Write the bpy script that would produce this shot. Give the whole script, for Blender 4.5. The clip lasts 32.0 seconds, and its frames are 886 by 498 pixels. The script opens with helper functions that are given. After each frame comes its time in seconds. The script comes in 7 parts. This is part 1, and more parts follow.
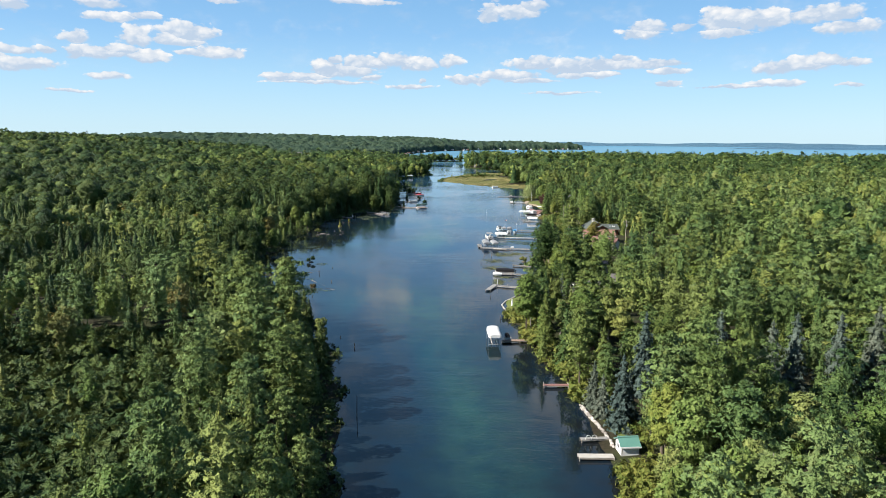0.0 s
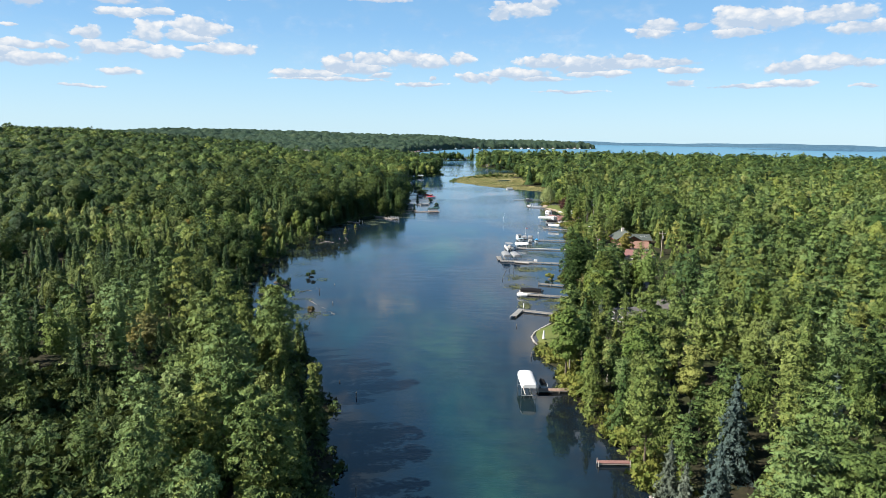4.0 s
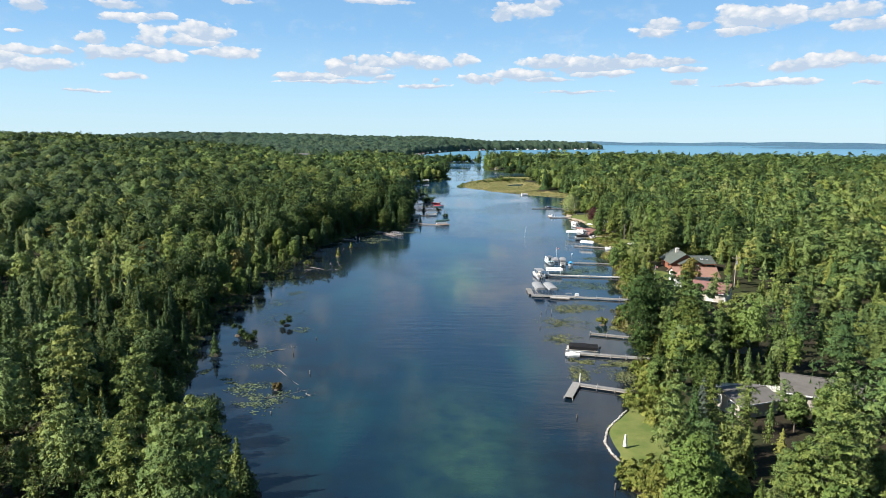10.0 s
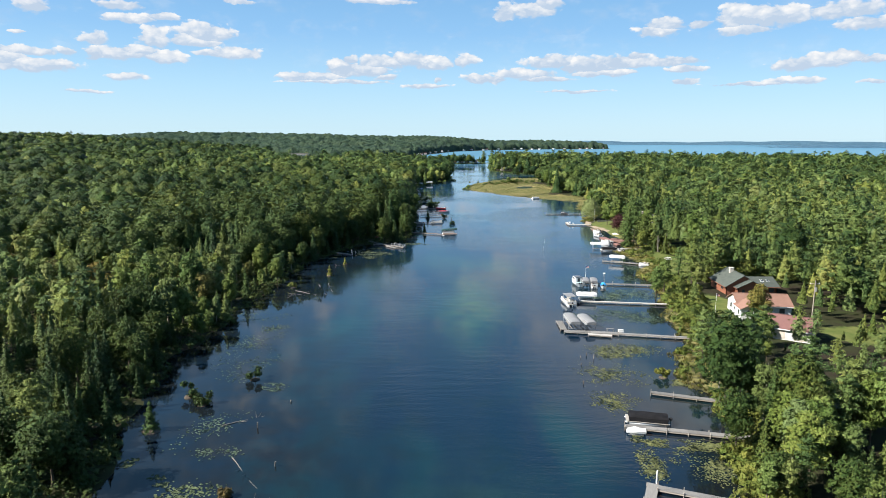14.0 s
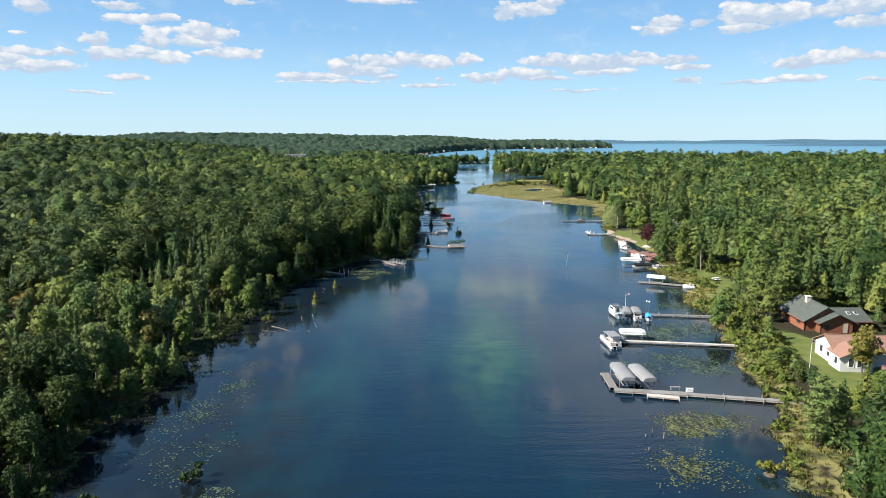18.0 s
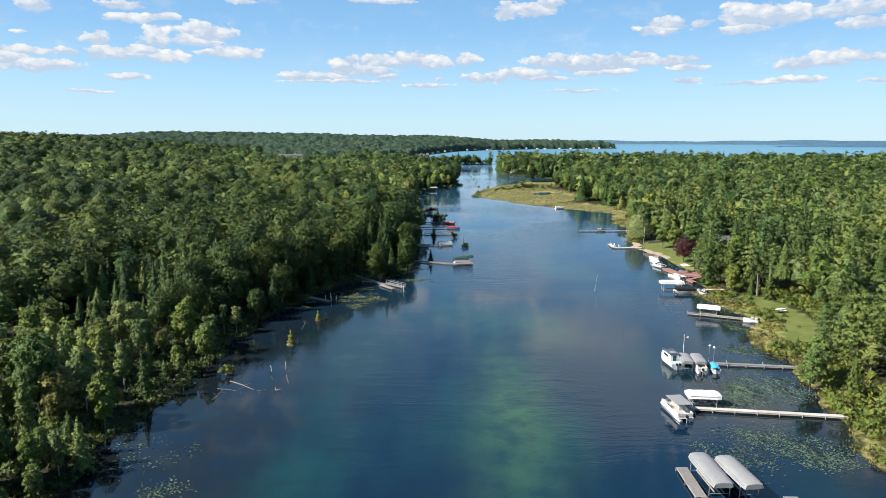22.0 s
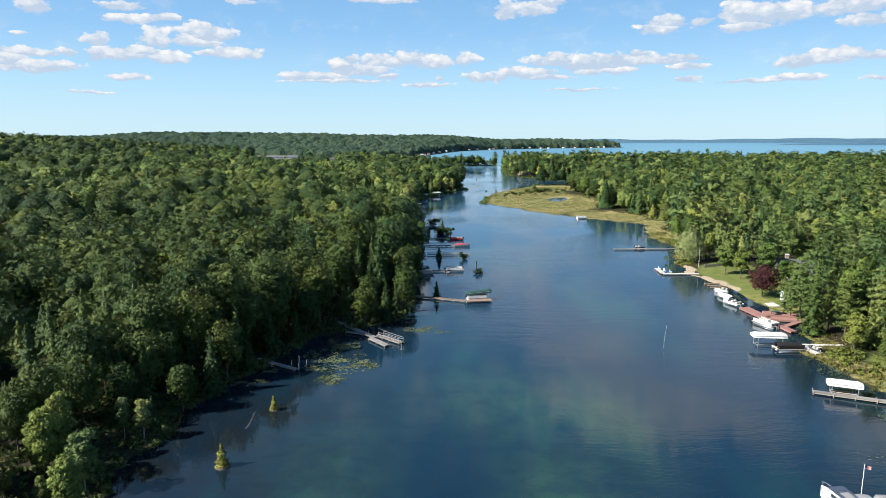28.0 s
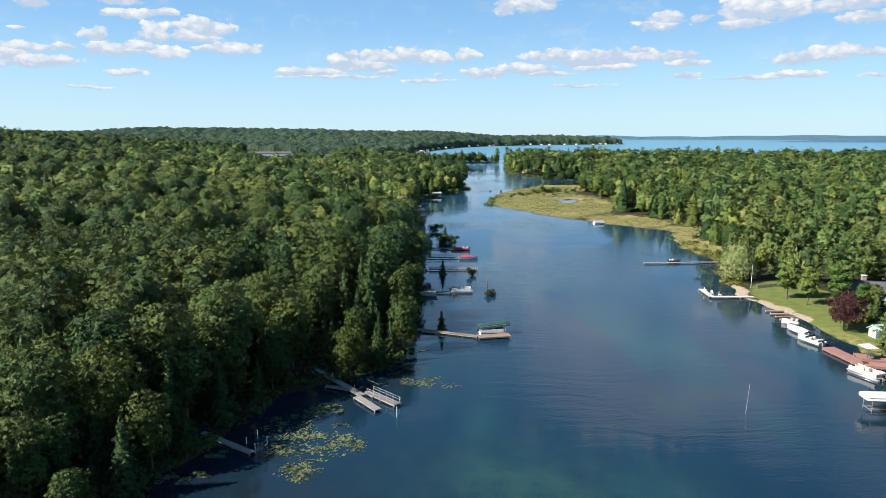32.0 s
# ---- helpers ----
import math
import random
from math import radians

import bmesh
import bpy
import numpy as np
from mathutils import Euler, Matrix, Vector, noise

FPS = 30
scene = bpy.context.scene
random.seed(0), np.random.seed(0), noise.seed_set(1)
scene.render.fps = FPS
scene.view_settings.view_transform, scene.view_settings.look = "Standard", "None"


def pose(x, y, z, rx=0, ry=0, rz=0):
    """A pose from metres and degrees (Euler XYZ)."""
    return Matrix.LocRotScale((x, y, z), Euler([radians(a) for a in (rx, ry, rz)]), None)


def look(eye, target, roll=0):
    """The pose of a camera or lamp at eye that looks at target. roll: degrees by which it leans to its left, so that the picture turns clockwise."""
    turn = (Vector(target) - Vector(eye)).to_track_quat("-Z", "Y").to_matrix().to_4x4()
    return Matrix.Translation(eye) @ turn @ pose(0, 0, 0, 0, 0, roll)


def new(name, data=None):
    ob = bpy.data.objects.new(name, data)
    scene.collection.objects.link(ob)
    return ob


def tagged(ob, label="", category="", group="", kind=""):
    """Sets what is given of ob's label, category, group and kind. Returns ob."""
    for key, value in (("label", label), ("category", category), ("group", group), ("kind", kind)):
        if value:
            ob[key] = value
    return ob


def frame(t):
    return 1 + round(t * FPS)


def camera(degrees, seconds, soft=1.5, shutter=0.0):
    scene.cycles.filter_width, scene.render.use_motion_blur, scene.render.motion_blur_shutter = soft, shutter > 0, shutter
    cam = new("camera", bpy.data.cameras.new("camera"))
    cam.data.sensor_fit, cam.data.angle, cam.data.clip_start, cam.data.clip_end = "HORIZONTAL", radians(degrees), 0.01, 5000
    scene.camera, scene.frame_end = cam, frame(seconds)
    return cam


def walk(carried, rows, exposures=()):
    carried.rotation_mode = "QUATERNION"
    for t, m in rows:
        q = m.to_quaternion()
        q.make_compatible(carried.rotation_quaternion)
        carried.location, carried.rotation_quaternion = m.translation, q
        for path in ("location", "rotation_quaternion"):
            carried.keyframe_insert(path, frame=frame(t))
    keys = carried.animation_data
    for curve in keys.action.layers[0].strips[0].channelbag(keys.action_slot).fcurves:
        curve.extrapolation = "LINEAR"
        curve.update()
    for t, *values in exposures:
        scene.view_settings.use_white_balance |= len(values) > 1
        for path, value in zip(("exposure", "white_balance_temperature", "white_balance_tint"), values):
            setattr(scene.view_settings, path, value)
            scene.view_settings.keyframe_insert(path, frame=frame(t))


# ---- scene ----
cam = camera(68.6, 32.0, soft=0.7)
PATH = [
    (0, (0.00, 0.00, 40.00), (0.00, 98.55, 23.02), 0.47),
    (0.5, (-0.24, 2.24, 40.02), (-0.55, 100.78, 23.04), 0.43),
    (1, (-0.49, 4.60, 40.06), (-1.08, 103.15, 23.06), 0.42),
    (1.5, (-0.77, 7.23, 40.14), (-1.60, 105.77, 23.11), 0.48),
    (2, (-1.09, 10.22, 40.29), (-2.07, 108.74, 23.19), 0.61),
    (2.5, (-1.43, 13.49, 40.46), (-2.52, 112.00, 23.27), 0.78),
    (3, (-1.77, 16.95, 40.62), (-2.94, 115.44, 23.35), 0.93),
    (3.5, (-2.10, 20.49, 40.72), (-3.35, 118.97, 23.40), 1.00),
    (5.5, (-3.25, 34.83, 40.50), (-4.85, 133.33, 23.30), 0.53),
    (6, (-3.54, 38.61, 40.46), (-5.20, 137.11, 23.29), 0.45),
    (7, (-4.17, 46.40, 40.45), (-5.87, 144.90, 23.33), 0.43),
    (8, (-4.79, 54.34, 40.50), (-6.53, 152.85, 23.39), 0.47),
    (9, (-5.36, 62.29, 40.53), (-7.22, 160.80, 23.43), 0.45),
    (10, (-5.92, 70.25, 40.53), (-7.93, 168.76, 23.44), 0.39),
    (11, (-6.51, 78.25, 40.50), (-8.66, 176.76, 23.41), 0.33),
    (12, (-7.19, 86.33, 40.43), (-9.42, 184.83, 23.33), 0.30),
    (13, (-7.91, 94.47, 40.35), (-10.18, 192.97, 23.23), 0.29),
    (14, (-8.61, 102.66, 40.26), (-10.94, 201.15, 23.13), 0.27),
    (14.5, (-8.95, 106.75, 40.23), (-11.31, 205.24, 23.08), 0.25),
    (16.5, (-10.15, 123.08, 40.16), (-12.69, 221.56, 22.97), 0.07),
    (17, (-10.46, 127.11, 40.16), (-13.02, 225.59, 22.97), 0.05),
    (18, (-11.13, 135.10, 40.17), (-13.66, 233.57, 22.97), 0.05),
    (19, (-11.82, 143.03, 40.19), (-14.28, 241.51, 22.97), 0.11),
    (20, (-12.46, 150.98, 40.18), (-14.89, 249.46, 22.96), 0.17),
    (21, (-13.02, 159.01, 40.14), (-15.48, 257.48, 22.92), 0.21),
    (22, (-13.53, 167.06, 40.09), (-16.08, 265.53, 22.87), 0.21),
    (23, (-14.07, 175.04, 40.07), (-16.70, 273.51, 22.84), 0.16),
    (24, (-14.67, 182.90, 40.09), (-17.34, 281.37, 22.86), 0.06),
    (25, (-15.27, 190.56, 40.13), (-17.95, 289.03, 22.91), -0.04),
    (25.5, (-15.54, 194.31, 40.13), (-18.23, 292.78, 22.93), -0.08),
    (27.5, (-16.53, 209.61, 40.11), (-19.25, 308.08, 22.91), -0.07),
    (28, (-16.86, 213.92, 40.16), (-19.54, 312.38, 22.85), -0.04),
    (28.3, (-17.07, 216.56, 40.17), (-19.72, 315.00, 22.76), -0.02),
    (28.6, (-17.29, 219.18, 40.17), (-19.90, 317.60, 22.62), 0.01),
    (28.9, (-17.51, 221.73, 40.13), (-20.07, 320.12, 22.42), 0.03),
    (29.2, (-17.72, 224.17, 40.09), (-20.25, 322.53, 22.23), 0.04),
    (29.6, (-17.95, 227.21, 40.07), (-20.48, 325.55, 22.12), 0.04),
    (30, (-18.16, 230.11, 40.07), (-20.72, 328.45, 22.11), 0.02),
    (30.5, (-18.43, 233.71, 40.07), (-21.02, 332.06, 22.16), 0.00),
    (31, (-18.72, 237.49, 40.03), (-21.29, 335.84, 22.16), 0.02),
    (31.5, (-19.03, 241.41, 39.97), (-21.55, 339.77, 22.10), 0.06),
    (32, (-19.36, 245.40, 39.89), (-21.81, 343.76, 22.02), 0.11),
]
walk(cam, [(t, look(eye, target, roll)) for t, eye, target, roll in PATH])

# ---- sun, sky and clouds ----
SUN_AZ, SUN_EL = radians(-107), radians(39)      # azimuth from +y towards +x: low in the left rear
SUN_DIR = Vector((math.sin(SUN_AZ) * math.cos(SUN_EL), math.cos(SUN_AZ) * math.cos(SUN_EL), math.sin(SUN_EL)))
sun_data = bpy.data.lights.new("sun", "SUN")
sun_data.energy, sun_data.angle, sun_data.color = 5.0, radians(0.5), (1.0, 0.945, 0.86)
sun = new("sun", sun_data)
sun.matrix_world = look(SUN_DIR * 300, (0, 0, 0))

world = bpy.data.worlds.new("sky")
scene.world = world
world.use_nodes = True
wt = world.node_tree
wt.nodes.clear()

# puffs of cloud: azimuth, elevation, half width, half height in degrees
PUFFS_WEST = [
    (-32.5, 9.06, 1.0, 0.61), (-33.7, 7.13, 0.4, 0.17), (-33.5, 5.91, 2.0, 0.31), (-32.8, 4.92, 2.4, 0.5), (-30.6, 5.97, 0.6, 0.29),
    (-34.5, 5.34, 1.2, 0.62), (-28.7, 7.01, 0.9, 0.43), (-27.0, 6.04, 1.9, 0.48), (-28.8, 5.95, 0.6, 0.44), (-26.0, 6.34, 1.4, 0.45),
    (-24.5, 7.34, 0.9, 0.82), (-24.0, 5.89, 1.4, 0.46), (-20.8, 7.87, 2.0, 0.65), (-21.4, 7.24, 1.5, 0.34), (-22.3, 7.37, 0.9, 0.53),
    (-18.7, 6.49, 1.6, 0.51), (-20.6, 6.46, 1.0, 0.27), (-26.2, 8.67, 1.6, 0.33), (-23.8, 8.91, 0.9, 0.33), (-26.9, 9.62, 1.4, 0.36),
    (-26.8, 4.38, 1.2, 0.26), (-29.5, 3.19, 1.4, 0.11), (-18.3, 10.49, 1.2, 0.19)]
PUFFS_MID = [
    (-14.0, 4.78, 1.0, 0.33), (-12.2, 4.86, 2.1, 0.37), (-9.8, 5.54, 1.5, 0.7), (-9.3, 6.28, 0.6, 0.33), (-7.9, 5.43, 1.7, 0.53),
    (-6.5, 6.04, 1.9, 0.53), (-4.1, 6.29, 1.8, 0.57), (-2.4, 6.02, 1.6, 0.49), (-10.3, 4.48, 3.4, 0.17), (-6.3, 4.84, 0.9, 0.25),
    (0.5, 6.25, 1.0, 0.45), (-2.9, 4.16, 1.6, 0.21), (-1.9, 4.68, 0.3, 0.17), (-6.9, 10.91, 2.5, 0.23), (3.8, 10.09, 0.7, 0.74),
    (5.9, 10.23, 1.9, 0.62), (7.3, 10.63, 1.2, 0.5), (2.2, 4.77, 1.9, 0.37), (5.5, 5.07, 2.3, 0.45), (7.9, 6.04, 2.1, 0.53),
    (7.0, 4.73, 2.1, 0.25), (10.7, 5.77, 2.5, 0.65)]
PUFFS_EAST = [
    (13.8, 6.0, 2.4, 0.52), (14.7, 6.46, 0.8, 0.28), (17.4, 5.94, 2.3, 0.35), (12.1, 5.19, 2.4, 0.28), (18.5, 5.33, 1.3, 0.23),
    (18.5, 4.41, 0.8, 0.24), (9.8, 3.77, 2.1, 0.12), (16.8, 8.8, 1.3, 0.49), (16.1, 8.28, 1.5, 0.42), (19.3, 8.75, 0.8, 0.26),
    (21.7, 9.1, 1.0, 0.91), (23.5, 8.89, 1.9, 0.83), (22.6, 8.14, 1.6, 0.33), (25.6, 8.9, 1.2, 0.75), (29.2, 9.02, 2.2, 0.58),
    (30.7, 8.02, 1.8, 0.48), (26.3, 5.36, 1.4, 0.44), (28.1, 5.55, 1.6, 0.54), (29.5, 5.79, 1.2, 0.46), (31.3, 5.56, 0.9, 0.31),
    (26.4, 4.24, 1.7, 0.26), (23.3, 4.1, 2.5, 0.15), (31.3, 3.97, 0.8, 0.14)]
PUFFS_HIGH = [  # above the view, seen in the water
    (11.0, 16.5, 4.5, 2.4), (15.5, 21.5, 6.5, 3.2), (4.0, 12.8, 3.5, 1.6), (-5.0, 13.5, 2.0, 1.2), (23.0, 20.5, 5.0, 2.6), (24.0, 14.0, 5.0, 1.4),
    (-31.0, 14.0, 5.0, 1.8), (-22.0, 13.0, 4.0, 1.3),  (38.0, 21.0, 6.0, 2.4)]


class Nodes:
    """Short hand for building node trees."""

    def __init__(self, tree):
        self.tree = tree

    def add(self, kind, **props):
        n = self.tree.nodes.new(kind)
        for key, value in props.items():
            setattr(n, key, value)
        return n

    def plug(self, socket, value):
        if isinstance(value, bpy.types.NodeSocket):
            self.tree.links.new(value, socket)
        elif value is not None:
            socket.default_value = value

    def math(self, op, a, b=None, c=None, clamp=False):
        n = self.add("ShaderNodeMath", operation=op, use_clamp=clamp)
        for s, v in zip(n.inputs, (a, b, c)):
            self.plug(s, v)
        return n.outputs[0]

    def mix(self, fac, a, b, blend="MIX"):
        n = self.add("ShaderNodeMix", data_type="RGBA", blend_type=blend)
        self.plug(n.inputs[0], fac)
        self.plug(n.inputs[6], a)
        self.plug(n.inputs[7], b)
        return n.outputs[2]

    def noise(self, vec, scale, detail=4.0, rough=0.55, lacun=2.0):
        n = self.add("ShaderNodeTexNoise")
        self.plug(n.inputs["Vector"], vec)
        n.inputs["Scale"].default_value, n.inputs["Detail"].default_value = scale, detail
        n.inputs["Roughness"].default_value, n.inputs["Lacunarity"].default_value = rough, lacun
        return n.outputs["Fac"]

    def ramp(self, fac, *stops):
        n = self.add("ShaderNodeValToRGB")
        while len(n.color_ramp.elements) < len(stops):
            n.color_ramp.elements.new(0.5)
        for e, (p, c) in zip(n.color_ramp.elements, stops):
            e.position, e.color = p, (*c, 1) if len(c) == 3 else c
        self.plug(n.inputs[0], fac)
        return n.outputs[0]

    def span(self, v, lo, hi, a=0.0, b=1.0, smooth=False):
        n = self.add("ShaderNodeMapRange", interpolation_type="SMOOTHSTEP" if smooth else "LINEAR")
        for s, value in zip(n.inputs, (v, lo, hi, a, b)):
            self.plug(s, value)
        return n.outputs[0]

    def xyz(self, x, y, z):
        n = self.add("ShaderNodeCombineXYZ")
        for s, v in zip(n.inputs, (x, y, z)):
            self.plug(s, v)
        return n.outputs[0]

    def split(self, v):
        n = self.add("ShaderNodeSeparateXYZ")
        self.plug(n.inputs[0], v)
        return n.outputs


def puff_group():
    """Takes azimuth and elevation in degrees and a puff's place and size; gives 1 at its heart down to below 0 outside, and how high in the puff."""
    g = bpy.data.node_groups.new("puff", "ShaderNodeTree")
    for name in ("az", "el", "ca", "ce", "w", "h", "best", "tone"):
        g.interface.new_socket(name, in_out="INPUT", socket_type="NodeSocketFloat")
    for name in ("best", "tone"):
        g.interface.new_socket(name, in_out="OUTPUT", socket_type="NodeSocketFloat")
    k = Nodes(g)
    i, o = k.add("NodeGroupInput").outputs, k.add("NodeGroupOutput").inputs
    dx = k.math("DIVIDE", k.math("SUBTRACT", i["az"], i["ca"]), i["w"])
    dy = k.math("DIVIDE", k.math("SUBTRACT", i["el"], i["ce"]), i["h"])
    low = k.math("MULTIPLY", k.math("MINIMUM", dy, 0.0), 1.35)
    dyy = k.math("ADD", k.math("MAXIMUM", dy, 0.0), low)
    r = k.math("SQRT", k.math("ADD", k.math("MULTIPLY", dx, dx), k.math("MULTIPLY", dyy, dyy)))
    f = k.math("SUBTRACT", 1.0, r)
    k.plug(o["best"], k.math("MAXIMUM", f, i["best"]))
    nearer = k.math("GREATER_THAN", f, i["best"])
    k.plug(o["tone"], k.math("ADD", k.math("MULTIPLY", nearer, dy), k.math("MULTIPLY", k.math("SUBTRACT", 1.0, nearer), i["tone"])))
    return g


PUFF = puff_group()
k = Nodes(wt)
coord = k.add("ShaderNodeTexCoord").outputs["Generated"]
sx, sy, sz = k.split(coord)
az = k.math("DEGREES", k.math("ARCTAN2", sx, sy))
el = k.math("DEGREES", k.math("ARCSINE", sz))
flat = k.xyz(az, k.math("MULTIPLY", el, 1.6), 0.0)
warp = k.noise(flat, 0.55, 5, 0.6)
warp_b = k.noise(k.xyz(k.math("ADD", az, 40.0), k.math("MULTIPLY", el, 1.6), 3.0), 0.6, 5, 0.6)
az_w = k.math("ADD", az, k.math("MULTIPLY", k.math("SUBTRACT", warp, 0.5), 1.3))
el_w = k.math("ADD", el, k.math("MULTIPLY", k.math("SUBTRACT", warp_b, 0.5), 0.7))
best, tone = -9.0, 0.0
for row in PUFFS_WEST + PUFFS_MID + PUFFS_EAST + PUFFS_HIGH:
    n = k.add("ShaderNodeGroup", node_tree=PUFF)
    for key, value in zip(("az", "el", "ca", "ce", "w", "h", "best", "tone"), (az_w, el_w, *row, best, tone)):
        k.plug(n.inputs[key], value)
    best, tone = n.outputs["best"], n.outputs["tone"]
billow = k.noise(flat, 1.1, 6, 0.58)
knobs = k.add("ShaderNodeTexVoronoi", feature="SMOOTH_F1")        # cauliflower heads
k.plug(knobs.inputs["Vector"], k.xyz(az_w, k.math("MULTIPLY", el_w, 1.7), 0.0))
for key, value in (("Scale", 0.85), ("Detail", 2.0), ("Roughness", 0.55), ("Smoothness", 0.5)):
    knobs.inputs[key].default_value = value
knob = k.math("SUBTRACT", 0.42, knobs.outputs["Distance"])
wisp = k.noise(flat, 0.35, 3, 0.6)
field = k.math("ADD", k.math("ADD", best, k.math("MULTIPLY", k.math("SUBTRACT", billow, 0.5), 0.8)), k.math("MULTIPLY", knob, 0.75))
crisp = k.span(tone, -0.6, 0.3, 0.62, 0.36)        # ragged bases, crisp heads
cover = k.math("MULTIPLY", k.span(k.math("DIVIDE", k.math("ADD", field, 0.8), crisp), 0.0, 1.0, smooth=True), 0.97)
veil = k.math("MULTIPLY", k.span(wisp, 0.46, 0.75, 0.0, 0.22, smooth=True), k.math("ADD", k.span(el, 3.0, 8.0, 0.0, 1.0), k.math("MULTIPLY", k.span(el, 11.0, 16.0, 0.0, 2.6), k.span(el, 21.0, 27.0, 1.0, 0.1))))
cover = k.math("MAXIMUM", cover, veil)
lit = k.math("ADD", k.math("ADD", k.span(tone, -0.8, 0.5, 0.0, 0.8), k.math("MULTIPLY", k.math("ADD", knob, 0.25), 1.1)), k.math("MULTIPLY", k.math("SUBTRACT", billow, 0.5), 0.9), clamp=True)
cloud_col = k.mix(lit, (0.56, 0.68, 0.84, 1), (1.0, 1.0, 1.0, 1))
sky = k.add("ShaderNodeTexSky", sky_type="NISHITA", sun_disc=False, sun_elevation=SUN_EL, sun_rotation=SUN_AZ, altitude=200.0,
            air_density=1.0, dust_density=0.4, ozone_density=2.2)
SKY_STRENGTH = 0.1
haze = k.ramp(k.math("DIVIDE", k.math("MAXIMUM", el, 0.0), 60.0), (0.0, (0.44, 0.64, 0.76)), (0.07, (0.33, 0.56, 0.76)), (0.14, (0.21, 0.43, 0.7)),
              (0.22, (0.15, 0.35, 0.61)), (0.45, (0.085, 0.24, 0.45)), (1.0, (0.045, 0.14, 0.34)))
scaled = k.mix(1.0, sky.outputs[0], (SKY_STRENGTH, SKY_STRENGTH, SKY_STRENGTH, 1), "MULTIPLY")
sky_bg = k.add("ShaderNodeBackground")
k.plug(sky_bg.inputs[0], k.mix(0.82, scaled, haze))
sky_bg.inputs[1].default_value = 0.54
cloud_bg = k.add("ShaderNodeBackground")
k.plug(cloud_bg.inputs[0], cloud_col)
cloud_bg.inputs[1].default_value = 0.38
both = k.add("ShaderNodeMixShader")
k.plug(both.inputs[0], cover)
k.plug(both.inputs[1], sky_bg.outputs[0])
k.plug(both.inputs[2], cloud_bg.outputs[0])
k.plug(k.add("ShaderNodeOutputWorld").inputs[0], both.outputs[0])
scene.view_settings.exposure = 1.36


# ---- materials ----
def material(name):
    m = bpy.data.materials.new(name)
    m.use_nodes = True
    m.node_tree.nodes.clear()
    k = Nodes(m.node_tree)
    return m, k, k.add("ShaderNodeOutputMaterial").inputs[0]


def surface(name, dark, light, rough=0.8, scale=1.0, grain=8.0, bump=0.3, metal=0.0, stretch=(1, 1, 1), each=0.15, stain=None, spec=0.3):
    """Two-scale stains and grain between two colours, with fine relief; each: how much whole objects differ."""
    m, k, out = material(name)
    pos = k.add("ShaderNodeTexCoord").outputs["Object"]
    mp = k.add("ShaderNodeMapping")
    k.plug(mp.inputs["Vector"], pos)
    mp.inputs["Scale"].default_value = stretch
    big, fine = k.noise(mp.outputs[0], scale, 4, 0.6), k.noise(mp.outputs[0], grain, 5, 0.65)
    f = k.math("ADD", k.math("MULTIPLY", big, 0.6), k.math("MULTIPLY", fine, 0.4))
    rnd = k.add("ShaderNodeObjectInfo").outputs["Random"]
    f = k.math("ADD", f, k.math("MULTIPLY", k.math("SUBTRACT", rnd, 0.5), each * 2))
    col = k.mix(k.span(f, 0.3, 0.7), (*dark, 1), (*light, 1))
    if stain:
        col = k.mix(k.span(k.noise(pos, scale * 0.7, 6, 0.7), 0.55, 0.75, 0.0, 0.7), col, (*stain, 1))
    b = k.add("ShaderNodeBsdfPrincipled")
    k.plug(b.inputs["Base Color"], col)
    k.plug(b.inputs["Roughness"], k.span(fine, 0.2, 0.8, rough - 0.1, min(rough + 0.1, 1.0)))
    b.inputs["Metallic"].default_value = metal
    b.inputs["Specular IOR Level"].default_value = spec
    if bump:
        bp = k.add("ShaderNodeBump")
        bp.inputs["Strength"].default_value, bp.inputs["Distance"].default_value = bump, 0.02
        k.plug(bp.inputs["Height"], fine)
        k.plug(b.inputs["Normal"], bp.outputs[0])
    k.plug(out, b.outputs[0])
    return m


